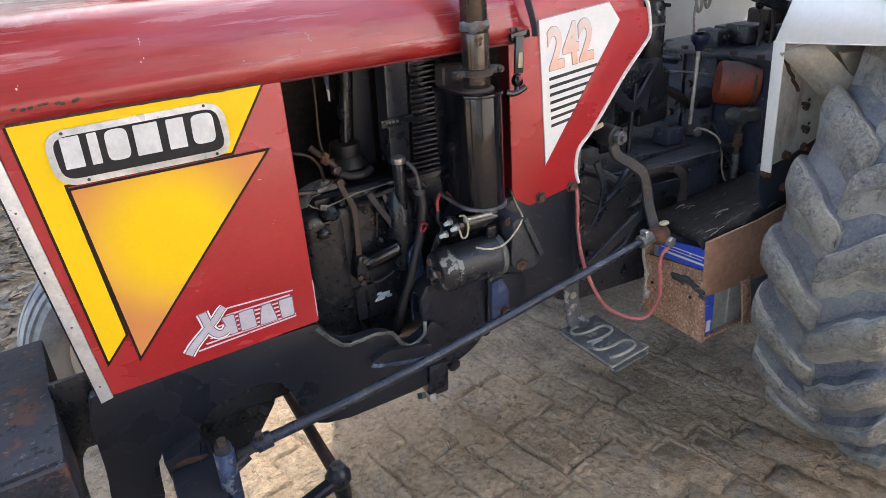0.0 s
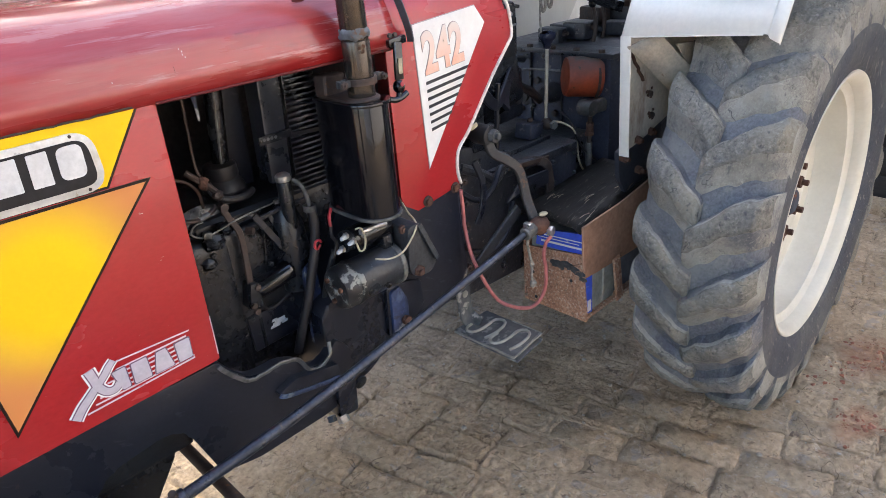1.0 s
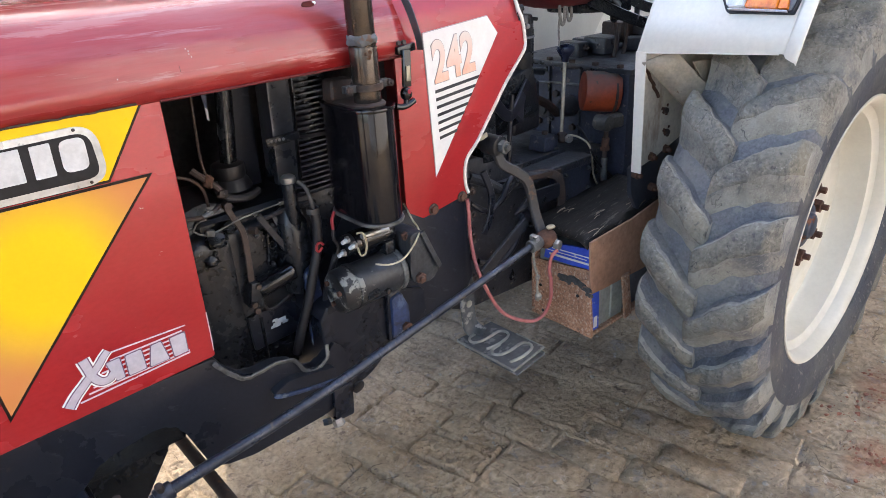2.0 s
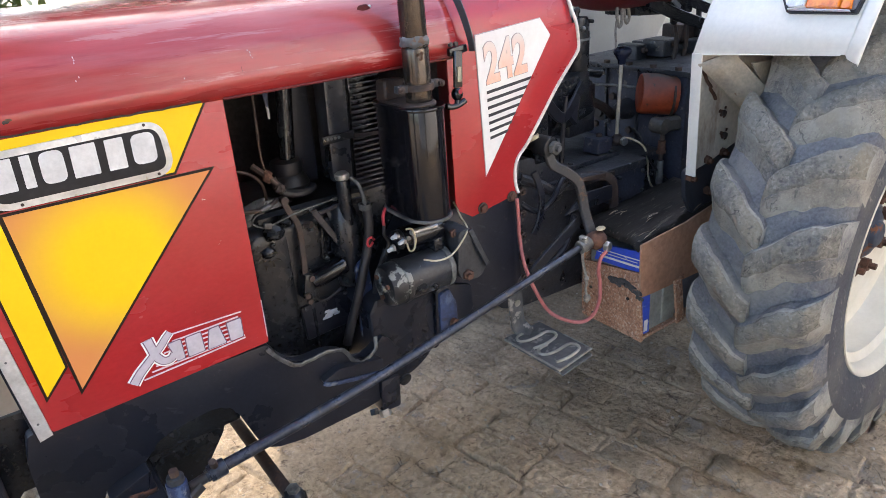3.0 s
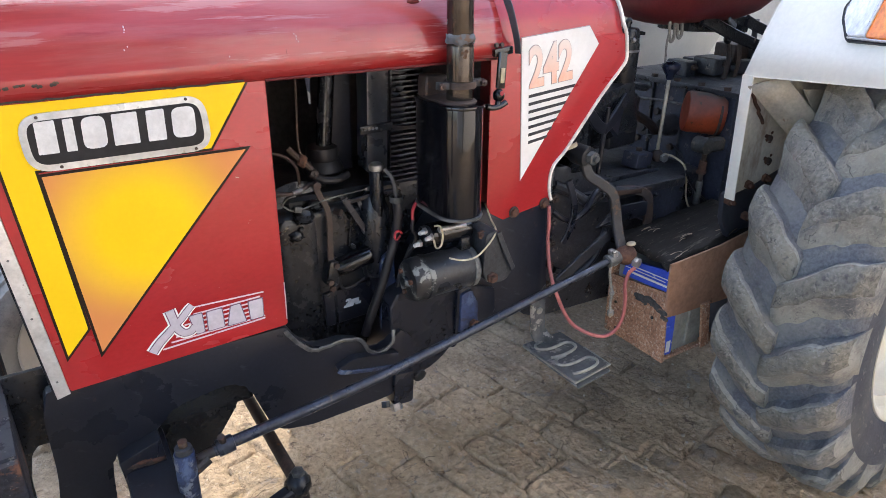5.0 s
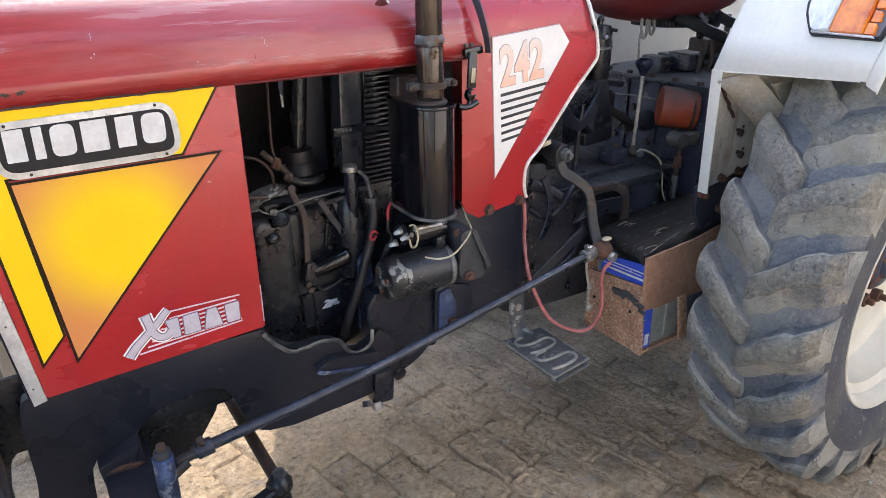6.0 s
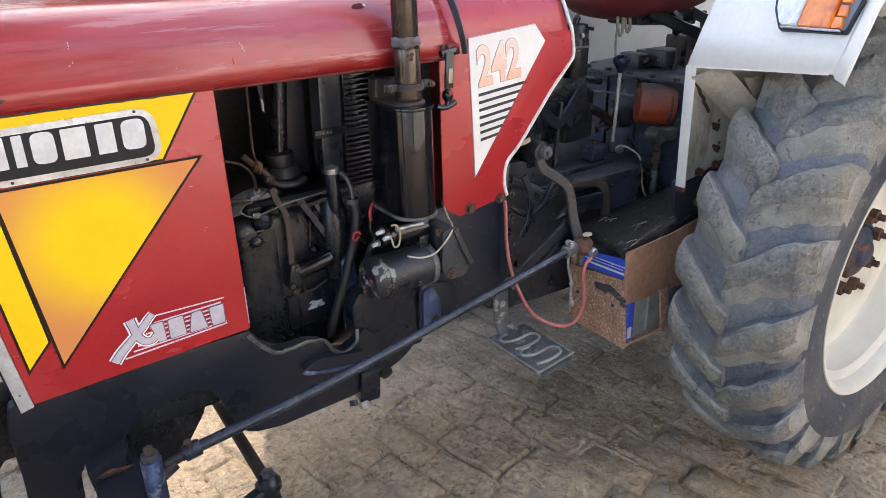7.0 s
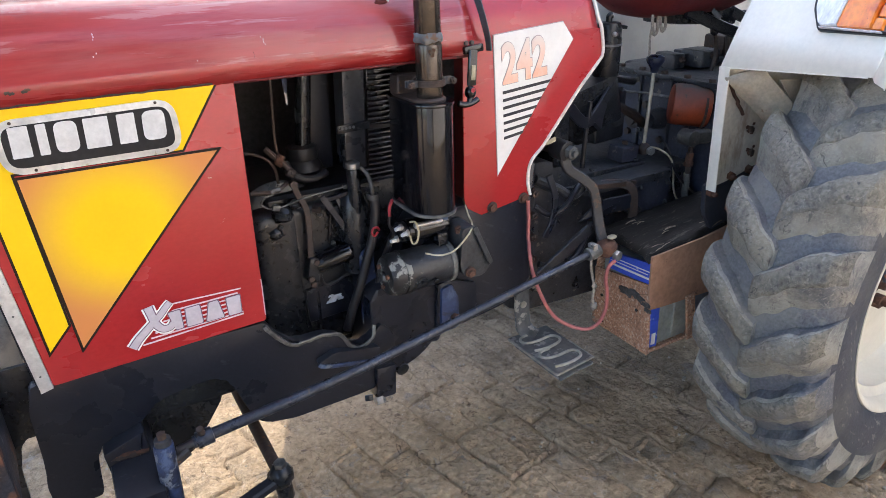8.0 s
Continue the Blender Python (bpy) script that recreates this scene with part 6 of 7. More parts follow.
part("seat_bracket", box((0.28, 0.12, 0.05), (1.72, YC, 1.20), (0, 4, 0), 0.01), BLACK_OIL, seat)

# drag link, bell crank, steering parts
link = part("drag_link", sweep([(0.075, 1.116, 0.568), (0.118, 1.117, 0.5735), (0.27, 1.118, 0.5875), (0.42, 1.118, 0.6065), (0.62, 1.119, 0.640), (0.85, 1.120, 0.681), (1.052, 1.120, 0.7175)], 0.0118, seg=16, steps=3, taper=0.76), ROD_STEEL, tractor, "long bare steel drag link")
part("rod_sleeve", cyl((0.080, 1.1165, 0.5690), (0.112, 1.1170, 0.5725), 0.0165, bevel=0.004), ROD_STEEL, link)
part("grease_nipple", cyl((0.093, 1.114, 0.580), (0.089, 1.108, 0.600), 0.007), RUST_DARK, link)
part("rod_neck", cyl((0.045, 1.115, 0.562), (0.105, 1.117, 0.572), 0.0095), FORGED, link)
part("rod_end", cyl((1.030, 1.120, 0.713), (1.066, 1.120, 0.7195), 0.0165, bevel=0.004), STEEL_GREY, link)
part("end_clamp", box((0.014, 0.022, 0.040), (1.046, 1.118, 0.722), (0, -10, 0), 0.003), BRIGHT, link)
part("ball_joint", ball((1.098, 1.128, 0.712), 0.026, (1.2, 1, 0.9), rough=0.12), RUST, link, "rusty ball joint")
part("ball_nut", hexnut((1.108, 1.106, 0.700), (0.2, -1, 0), 0.0135, 0.014), BRIGHT, link)
part("ball_nut", ball((1.108, 1.122, 0.742), 0.010, (1.4, 1, 0.5)), WIRE_WHITE, link)
crank = part("bell_crank", sweep([(1.044, 1.245, 0.940), (1.050, 1.232, 0.900), (1.075, 1.212, 0.878), (1.098, 1.196, 0.854), (1.107, 1.187, 0.82), (1.106, 1.172, 0.77), (1.102, 1.146, 0.722)],
                                 0.015, wide=0.026, up=(0.25, 1, 0)), FORGED, tractor, "curved forged steering drop arm")
part("crank_boss", cyl((1.050, 1.285, 0.941), (1.050, 1.233, 0.941), 0.026, bevel=0.005), FORGED, crank)
part("crank_nut", hexnut((1.052, 1.234, 0.941), (0.1, -1, 0), 0.0175, 0.016, stud=0.008), STEEL_GREY, crank, "large worn hexagon nut")
part("crank_clip", sweep([(0.985, 1.260, 0.965), (1.005, 1.252, 0.970), (1.022, 1.252, 0.975)], 0.004, wide=0.011, up=(0, 1, 0)), WIRE_WHITE, crank)

# front axle, king pin, arms
front_axle = part("front_axle", box((0.085, 0.84, 0.095), (-0.03, YC, 0.475), (0, 0, 0), 0.012), BLACK_PLATE, tractor, "dark rusted front axle beam")
for s, sign in ((1.10, 1), (far(1.10), -1)):
    pin = part("king_pin", cyl((0.016, s, 0.33), (0.0235, s, 0.600), 0.0180, bevel=0.004), BLUE_PAINT, tractor, "worn blue king pin with rusty cap")
    part("pin_cap", cyl((0.0235, s, 0.596), (0.024, s, 0.612), 0.0150, bevel=0.004), BLACK_FACET, pin)
    part("pin_nut", hexnut((0.024, s, 0.612), (0, 0, 1), 0.0085, 0.012), RUST_DARK, pin)
    part("steering_arm", sweep([(0.015, s, 0.545), (0.040, s + 0.008 * sign, 0.552), (0.062, s + 0.014 * sign, 0.560)], 0.020, wide=0.026, up=(0, 0, 1)), FORGED, pin)
    part("track_arm", sweep([(0.010, s, 0.345), (0.12, s + 0.024 * sign, 0.365), (0.228, s + 0.045 * sign, 0.384)], 0.022, wide=0.030, up=(0, 0, 1), steps=1), BLACK_PLATE, pin)
    part("stub_axle", cyl((0.005, s, 0.345), (0.005, s - 0.26 * sign, 0.335), 0.028), BLACK_PLATE, pin)
part("axle_end", prism(rounded([(-0.078, 0.548), (-0.002, 0.574), (0.004, 0.49), (-0.020, 0.36), (-0.060, 0.36)], 0.006, 3), 1.192, 1.30, 0.005), BLACK_PLATE, front_axle, "dark blue-black axle end")
for k in range(4):
    part("rust_scrape", ball((-0.050 + 0.012 * k, 1.1915, 0.532 + 0.004 * math.sin(k * 2.0)), 0.011, (1.2, 0.10, 0.45), u=10, v=6, rough=0.7), RUST if k % 2 else RUST_DARK, front_axle)
tie = part("track_rod", cyl((0.228, 1.150, 0.392), (0.222, far(1.150), 0.392), 0.0135, seg=16), RUST_DARK, tractor, "dark steel track rod")
for y in (1.148, far(1.148)):
    part("track_rod_end", ball((0.230, y, 0.385), 0.027, (1.05, 1, 1.15), rough=0.15), BLACK_OIL, tie)
    part("castle_nut", hexnut((0.232, y, 0.408), (0, 0, 1), 0.014, 0.014), STEEL_GREY, tie)
    part("joint_stud", cyl((0.232, y, 0.37), (0.236, y, 0.325), 0.018), BLACK_OIL, tie)

# front weight
weight = part("front_weight", box((0.36, 0.445, 0.15), (-0.402, 1.312, 0.622), (0, 0, 4), 0.006), WEIGHT_M, tractor, "dark weathered steel front weight box with rust")
part("weight_lip", box((0.36, 0.014, 0.045), (-0.386, 1.084, 0.668), (0, 0, 4), 0.003), WEIGHT_M, weight)
part("weight_bracket", prism(rounded([(-0.30, 0.645), (-0.224, 0.645), (-0.222, 0.726), (-0.13, 0.726), (-0.13, 0.566), (-0.178, 0.570), (-0.198, 0.572), (-0.210, 0.556), (-0.222, 0.50), (-0.228, 0.30), (-0.30, 0.30)], 0.004, 2), 1.292, 1.302, 0.001), BLACK_OIL, weight, "dark bracket plate behind the weight")


# wheels
def tyre_mesh(width, bead, crown):
    """Tyre about the y axis, its near bead at y = 0; chevron lugs on the tread."""
    w = width
    half = [(bead - 0.006, 0.012), (bead + 0.010, -0.004), (bead + 0.045, -0.014), (bead + (crown - bead) * 0.42, -0.022), (bead + (crown - bead) * 0.66, -0.018),
            (bead + (crown - bead) * 0.84, -0.004), (crown - 0.026, 0.018), (crown - 0.011, 0.050), (crown - 0.003, 0.095), (crown, w / 2)]
    prof = half + [(r, w - y) for r, y in reversed(half[:-1])]
    bm = lathe(prof, (0, 0, 0), "y", 96)

    def skin(y):
        y = min(y, w - y)
        for (r0, y0), (r1, y1) in zip(half[3:], half[4:]):
            if y <= y1:
                k = (y - y0) / (y1 - y0) if y1 != y0 else 0
                return r0 + (r1 - r0) * max(0.0, k)
        return crown
    return bm, skin


def lug_mesh(width, crown, lug, skin, sweep_by, s, seed):
    """One worn chevron lug about angle 0, on the near (s = 0) or far side: steep on its leading flank, long and hollow on the other."""
    bm = bmesh.new()
    rnd = random.Random(seed)
    w, rings, n = width, [], 46
    for i in range(n):
        u = i / (n - 1)
        yy = w / 2 + 0.012 - u * (w / 2 + 0.0315)
        y = yy if s == 0 else w - yy
        base = skin(y)
        top = crown + lug * (0.80 + 0.30 * math.sin(math.pi * min(1.0, u * 1.15))) - 0.010 * max(0.0, u - 0.70) ** 2 / 0.09
        if u > 0.90:
            top = max(base + 0.005, top - (u - 0.90) * 0.36)
        if u < 0.12:
            top -= 0.009 * (1 - u / 0.12) ** 2
        top += 0.0042 * noise.noise(Vector((u * 5.0, seed * 3.7, 0))) + 0.0020 * noise.noise(Vector((u * 14.0, seed * 1.7, 4))) + rnd.uniform(-0.0005, 0.0005)
        ang = -sweep_by * (u ** 0.9) + 0.016 * noise.noise(Vector((u * 3.0, seed * 2.3, 5))) + 0.007 * noise.noise(Vector((u * 9.0, seed * 1.3, 2)))
        face = (0.0235 + 0.010 * u) * (1 + 0.22 * noise.noise(Vector((u * 5.0, seed * 1.9, 9))))
        steep = 0.013 + 0.004 * noise.noise(Vector((u * 5.0, seed * 4.1, 3)))
        long = 0.052 + 0.012 * u + 0.008 * noise.noise(Vector((u * 4.0, seed * 2.9, 7)))
        ring = []
        for at, k in ((-face - steep * 1.5, -0.30), (-face - steep, 0.10), (-face - steep * 0.45, 0.56), (-face - 0.001, 0.82), (-face * 0.72, 0.955), (-face * 0.3, 1.0), (face * 0.25, 0.995),
                      (face * 0.75, 0.94), (face + 0.004, 0.82), (face + long * 0.16, 0.67), (face + long * 0.38, 0.42), (face + long * 0.70, 0.17), (face + long, -0.08), (face + long * 1.2, -0.35)):
            r = base + (top - base) * k + (rnd.uniform(-0.0008, 0.0008) if k > 0.3 else 0)
            lump = Vector((at * 30 + seed, y * 30, k * 1.5))
            r += 0.0024 * noise.noise(lump * 0.7) * max(0.0, k)
            t = ang + at / crown + 0.0050 * noise.noise(lump * 0.6 + Vector((9, 4, 2)))
            ring.append(bm.verts.new((r * math.cos(t), y, r * math.sin(t))))
        rings.append(ring)
    for p, q in zip(rings, rings[1:]):
        for j in range(len(p) - 1):
            f = bm.faces.new((p[j], p[j + 1], q[j + 1], q[j]))
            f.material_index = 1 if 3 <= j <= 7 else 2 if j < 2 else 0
    bm.faces.new(rings[0]), bm.faces.new(rings[-1])
    return bm


def wheel(name, m, label, tyre, rim, nut_r, nuts, hub, parent, lugs=()):
    w = new(name)
    w.empty_display_size = 0.1
    w.matrix_basis = m
    put(w, parent)
    tagged(w, label)
    for nm, me, lb in (("tyre", tyre, "dusty grey-blue chevron tyre"), ("rim", rim, "cream white wheel rim with chipped edge"), ("hub", hub, "dark blue hub with rust")):
        o = new(nm, me)
        o.parent = w
        tagged(o, lb)
    for k in range(LUGS if lugs else 0):
        for side in (0, 1):
            o = new("tread_lug", lugs[side][(k * 7) % 4])
            o.parent = w
            o.matrix_basis = pose(0, 0, 0, 0, -360 * (k + (0.08 if side else 0.475)) / LUGS + 0.7 * math.sin(k * 5.0), 0)
    for k in range(nuts):
        o = new("wheel_nut", NUT)
        o.parent = w
        a = 2 * math.pi * (k + 0.3) / nuts
        o.matrix_basis = pose(nut_r * math.cos(a), 0.118 if lugs else 0.05, nut_r * math.sin(a), 0, 17 * k, 0)
    return w


NUT = mesh_of("wheel_nut", cyl((0, 0, 0), (0, -0.040, 0), 0.0095, seg=8, bevel=0.002, bm=hexnut((0, 0, 0), (0, -1, 0), 0.0195, 0.022)), RUST)
LUGS = 22
CARCASS, SKIN = tyre_mesh(0.270, 0.372, 0.585)
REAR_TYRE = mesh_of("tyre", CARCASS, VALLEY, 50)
REAR_TYRE.materials.append(SIDEWALL)
for face in REAR_TYRE.polygons:
    if math.hypot(face.center.x, face.center.z) < 0.487:
        face.material_index = 1
LUG_SET = [[mesh_of("tread_lug", lug_mesh(0.270, 0.585, 0.0295, SKIN, 0.23 if side else 0.195, side, 10 * side + k), TYRE, 80) for k in range(4)] for side in (0, 1)]
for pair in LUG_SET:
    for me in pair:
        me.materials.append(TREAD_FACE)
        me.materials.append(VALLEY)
REAR_RIM = mesh_of("rim", lathe([(0.376, 0.012), (0.3785, 0.002), (0.376, -0.004), (0.370, -0.004), (0.362, 0.002), (0.354, 0.012), (0.350, 0.034), (0.340, 0.042), (0.327, 0.046), (0.324, 0.115), (0.316, 0.128), (0.285, 0.134),
                                (0.245, 0.126), (0.16, 0.118), (0.07, 0.118), (0.066, 0.13), (0.25, 0.15), (0.34, 0.20), (0.36, 0.255), (0.374, 0.270), (0.376, 0.260)], (0, 0, 0), "y", 96), RIM_WHITE, 40)
REAR_HUB = mesh_of("hub", lathe([(0.004, 0.078), (0.030, 0.078), (0.036, 0.082), (0.040, 0.092), (0.062, 0.096), (0.072, 0.105), (0.074, 0.125)], (0, 0, 0), "y", 32), HUB_BLUE)
wheel("rear_wheel", pose(1.818, 0.684, 0.617, 0, 0, 2.5), "large rear wheel, dusty chevron tyre on a cream white rim", REAR_TYRE, REAR_RIM, 0.108, 8, REAR_HUB, tractor, LUG_SET)
wheel("rear_wheel", pose(1.818, far(0.684), 0.617, 0, 9, 182.5), "large rear wheel, dusty chevron tyre on a cream white rim", REAR_TYRE, REAR_RIM, 0.108, 8, REAR_HUB, tractor, LUG_SET)


def ribbed_tyre(width, bead, crown):
    w = width
    prof = [(bead - 0.005, 0.010), (bead + 0.01, 0.0), (bead + 0.04, -0.012), (crown - 0.05, -0.012), (crown - 0.022, -0.002), (crown - 0.012, 0.016), (crown - 0.004, 0.018), (crown - 0.002, 0.042), (crown - 0.014, 0.044),
            (crown - 0.014, 0.054), (crown, 0.056), (crown, w / 2)]
    return lathe(prof + [(r, w - y) for r, y in reversed(prof[:-1])], (0, 0, 0), "y", 72)


FRONT_TYRE = mesh_of("tyre", ribbed_tyre(0.150, 0.200, 0.310), FRONT_RUBBER, 40)
FRONT_RIM = mesh_of("rim", lathe([(0.203, 0.006), (0.205, -0.002), (0.199, -0.002), (0.190, 0.02), (0.182, 0.05), (0.15, 0.06), (0.06, 0.05), (0.055, 0.07), (0.15, 0.085), (0.195, 0.10), (0.195, 0.14), (0.203, 0.15)], (0, 0, 0), "y", 64), RIM_WHITE)
FRONT_HUB = mesh_of("hub", lathe([(0.003, -0.01), (0.03, -0.008), (0.045, 0.02), (0.055, 0.05)], (0, 0, 0), "y", 24), HUB_BLUE)
wheel("front_wheel", pose(0.105, 0.690, 0.310, 0, 0, 15), "small front wheel with a ribbed dusty tyre", FRONT_TYRE, FRONT_RIM, 0.085, 6, FRONT_HUB, tractor)
wheel("front_wheel", pose(-0.105, far(0.720), 0.330, 0, 0, 195), "small front wheel with a ribbed dusty tyre", FRONT_TYRE, FRONT_RIM, 0.085, 6, FRONT_HUB, tractor)

# fenders
TOP = [(1.360, 1.134), (1.400, 1.212), (1.440, 1.284), (1.500, 1.352), (1.580, 1.402), (1.70, 1.436), (1.85, 1.445), (2.02, 1.430), (2.18, 1.38), (2.32, 1.29), (2.42, 1.17)]


def fender(flip):
    f = (lambda y: far(y)) if flip else (lambda y: y)
    # the front edge runs a little up the slope towards the wheel's outer side and ends in a folded tongue
    def strip(ys, ends, drop):
        return loft([[(x + 0.470 * e * (i == 0), f(y), z + 0.883 * e * (i == 0) + d) for y, e, d in zip(ys, ends, drop)] for i, (x, z) in enumerate(TOP)])

    top = part("fender", strip((1.073, 1.068, 0.95, 0.83, 0.737, 0.732), (0, 0, 0.010, 0.018, 0.0245, 0.022), (0, 0, 0, 0, 0, 0.001)), FENDER_WHITE, tractor, "white painted rear fender", 25)
    thicken(top, 0.003)
    rim = part("fender_lip", strip((0.732, 0.726, 0.712, 0.704, 0.702), (0.022, 0.012, 0.006, 0.007, 0.009), (0.001, 0.0035, 0.0035, 0.000, -0.006)), FENDER_WHITE, top, "rolled outer lip", 50)
    thicken(rim, 0.003)
    part("front_hem", sweep([(1.3595, f(1.070), 1.1325), (1.364, f(0.95), 1.1405), (1.368, f(0.83), 1.1480), (1.3705, f(0.742), 1.1535)], 0.0014, seg=8), FENDER_WHITE, top)
    side = [(1.362, 1.132), (1.376, 0.830), (1.46, 0.842), (1.56, 0.868), (1.68, 0.90), (1.95, 0.92), (2.25, 0.95)] + [(x, z - 0.003) for x, z in reversed(TOP[1:])]
    wallp = part("fender_side", prism(side, f(1.0735), f(1.0765)), RIM_WHITE, top, "cream white inner fender side")
    part("mud_lining", prism(side, f(1.0695), f(1.0725)), FENDER_DIRT, top, "muddy rust-stained wheel side of the fender")
    part("fender_edge", prism([(1.356, 1.136), (1.371, 0.828), (1.3745, 0.828), (1.3595, 1.136)], f(1.0455), f(1.0745), 0.001), FENDER_WHITE, top)
    bar = [Vector(p) for p in ((1.356, 1.055, 1.112), (1.372, 1.040, 1.125), (1.386, 1.022, 1.130), (1.405, 0.996, 1.138))]
    way = Vector((0.115, -0.060, -0.124))
    stay = part("fender_stay", loft([[(p.x + way.x * k / 4, f(p.y + way.y * k / 4 - (0.010 if j == 1 else 0.003 if j == 2 else 0)), p.z + way.z * k / 4) for j, p in enumerate(bar)] for k in range(5)]), STAY_M, top, "dirty welded fender stay", 15)
    thicken(stay, 0.006)
    part("weld", sweep([(1.372 + 0.010 * k + 0.004 * math.sin(k * 4), f(1.063 - 0.002 * (k % 2)), 1.112 - 0.0125 * k + 0.003 * math.sin(k * 2.3)) for k in range(9)], 0.0042, seg=8), RUST, top, "rusty weld along the stay")
    part("stay_gusset", prism([(1.437, 1.110), (1.521, 1.104), (1.524, 1.020)], f(0.966), f(0.970)), STAY_M, top)
    part("gusset_edge", sweep([(1.522, f(0.964), 1.106), (1.525, f(0.964), 1.018)], 0.0035, seg=6, steps=1), RUST_DARK, top)
    for x, z in ((1.500, 0.966), (1.515, 0.905)):
        part("rusty_bolt", hexnut((x, f(1.070), z), (0, 1 if flip else -1, 0), 0.008, 0.010), RUST_DARK, wallp)
        for dx, dz, r in ((0, 0, 0.011), (-0.011, 0.007, 0.006), (0.010, -0.009, 0.007), (0.012, 0.012, 0.005)):
            part("rust_scab", ball((x + dx, f(1.0690), z + dz), r, (1, 0.35, 0.8), u=12, v=8, rough=0.6), RUST, wallp)
    part("fender_bracket", prism(rounded([(1.375, 0.835), (1.55, 0.875), (1.60, 0.86), (1.58, 0.70), (1.45, 0.66), (1.385, 0.76)], 0.01, 2), f(1.078), f(1.092), 0.003), BRACKET_M, top, "dark blue-black fender bracket, rusty at its bolts")
    for x, z in ((1.389, 0.818), (1.452, 0.852), (1.472, 0.760), (1.520, 0.858)):
        part("bracket_bolt", hexnut((x, f(1.076), z), (-0.3, 1 if flip else -1, 0), 0.012, 0.018, stud=0.012), RUST, top)
    return top


fender(False)
fender(True)

# indicator lamp on the fender slope
slope = math.atan2(0.150, 0.080)
lamp_at = Matrix.Translation((1.360, 0, 1.136)) @ Matrix.Rotation(-slope, 4, "Y")
LAMP_OUTLINE = [(0.100, 0.880), (0.1425, 0.908), (0.172, 0.917), (0.205, 0.905), (0.226, 0.872), (0.226, 0.742), (0.173, 0.7305), (0.102, 0.737)]


def lamp_piece(name, outline, low, high, material, parent, label="", bevel=0.002, corner=0.005):
    bm = prism(rounded(outline, corner, 3), low, high, bevel, plane="xy")
    bm.transform(lamp_at)
    return part(name, bm, material, parent, label, 12)


lamp = lamp_piece("indicator_lamp", LAMP_OUTLINE, 0.001, 0.011, RUBBER, tractor, "fender indicator with amber and clear lens in a black surround")
lamp_piece("backing", [(0.164 + (u - 0.164) * 0.90, 0.822 + (y - 0.822) * 0.94) for u, y in LAMP_OUTLINE], 0.010, 0.013, BACKING_GREY, lamp, "grey lamp base")
lamp_piece("clear_lens", [(0.106, 0.874), (0.142, 0.895), (0.170, 0.901), (0.198, 0.892), (0.212, 0.872), (0.212, 0.8375), (0.106, 0.8375)], 0.012, 0.027, LENS_CLEAR, lamp, "clear lens", 0.005)
lamp_piece("amber_lens", [(0.106, 0.8370), (0.212, 0.8370), (0.212, 0.772), (0.106, 0.768)], 0.012, 0.027, LENS_AMBER, lamp, "amber lens", 0.004)
for k in range(4):
    u = 0.107 + 0.0265 * k
    lamp_piece("lens_rib", [(u, 0.7675), (u + 0.024, 0.7690), (u + 0.0225, 0.7515), (u + 0.0015, 0.7480)], 0.012, 0.023 - 0.003 * (k % 2), LENS_AMBER, lamp, "stepped amber lens end", 0.0015, 0.003)
lamp_piece("lens_skirt", [(0.1035, 0.876), (0.1060, 0.876), (0.1060, 0.750), (0.1035, 0.748)], 0.011, 0.020, LENS_CLEAR, lamp, "clear lens rim", 0.001, 0.001)

# step plate
step = part("step_plate", prism(rounded([(0.890, 1.250), (0.896, 1.050), (1.024, 1.066), (1.018, 1.250)], 0.004, 2), 0.446, 0.454, 0.0015, plane="xy"), PLATE_M, tractor, "worn steel foot step with raised ridges")
for k in range(2):
    y = 1.078 + 0.082 * k
    part("ridge", sweep([(0.912, y, 0.456), (0.950, y - 0.006, 0.457), (0.992, y + 0.002, 0.457), (1.004, y + 0.018, 0.457), (0.992, y + 0.036, 0.457), (0.950, y + 0.034, 0.457), (0.920, y + 0.038, 0.457), (0.908, y + 0.054, 0.456), (0.920, y + 0.070, 0.456), (0.950, y + 0.072, 0.456)], 0.0038, seg=8), PLATE_LIP, step)
part("under_plate", prism(rounded([(0.898, 1.230), (0.902, 1.044), (1.020, 1.058), (1.026, 1.232)], 0.004, 2), 0.436, 0.442, 0.0015, plane="xy"), PLATE_M, step)
part("step_edge", sweep([(0.891, 1.246, 0.452), (0.897, 1.051, 0.452), (1.023, 1.067, 0.452), (1.020, 1.16, 0.452)], 0.004, wide=0.008, up=(0, 0, 1), steps=1), PLATE_LIP, step)
part("step_hanger", sweep([(0.935, 1.255, 0.62), (0.935, 1.250, 0.52), (0.938, 1.242, 0.475), (0.955, 1.215, 0.458)], 0.010, wide=0.045, up=(0, 1, 0.3)), PLATE_M, step, "worn steel step hanger")
for z in (0.595, 0.545):
    part("hanger_slot", cyl((0.935, 1.246, z), (0.935, 1.243, z), 0.010, seg=12, bevel=0.001), PLATE_LIP, step)

# battery box, its lid and battery
bbox = thing("battery_box", (1.36, 1.15, 0.412), "rusty brown battery box with a worn black rubber cover", "battery box")
part("front_wall", prism([(1.046, 0.410), (1.252, 0.416), (1.266, 0.580), (1.075, 0.604), (1.064, 0.604)], 1.198, 1.204, 0.001, plane="yz"), BOARD, bbox, "rust-speckled front wall")
part("front_fold", prism([(1.0455, 0.408), (1.076, 0.408), (1.100, 0.520), (1.108, 0.560), (1.0600, 0.585)], 1.1925, 1.1985, 0.002, plane="yz"), BOARD, bbox)
part("tray", box((0.40, 0.21, 0.010), (1.400, 1.160, 0.408), bevel=0.003), BOARD, bbox)
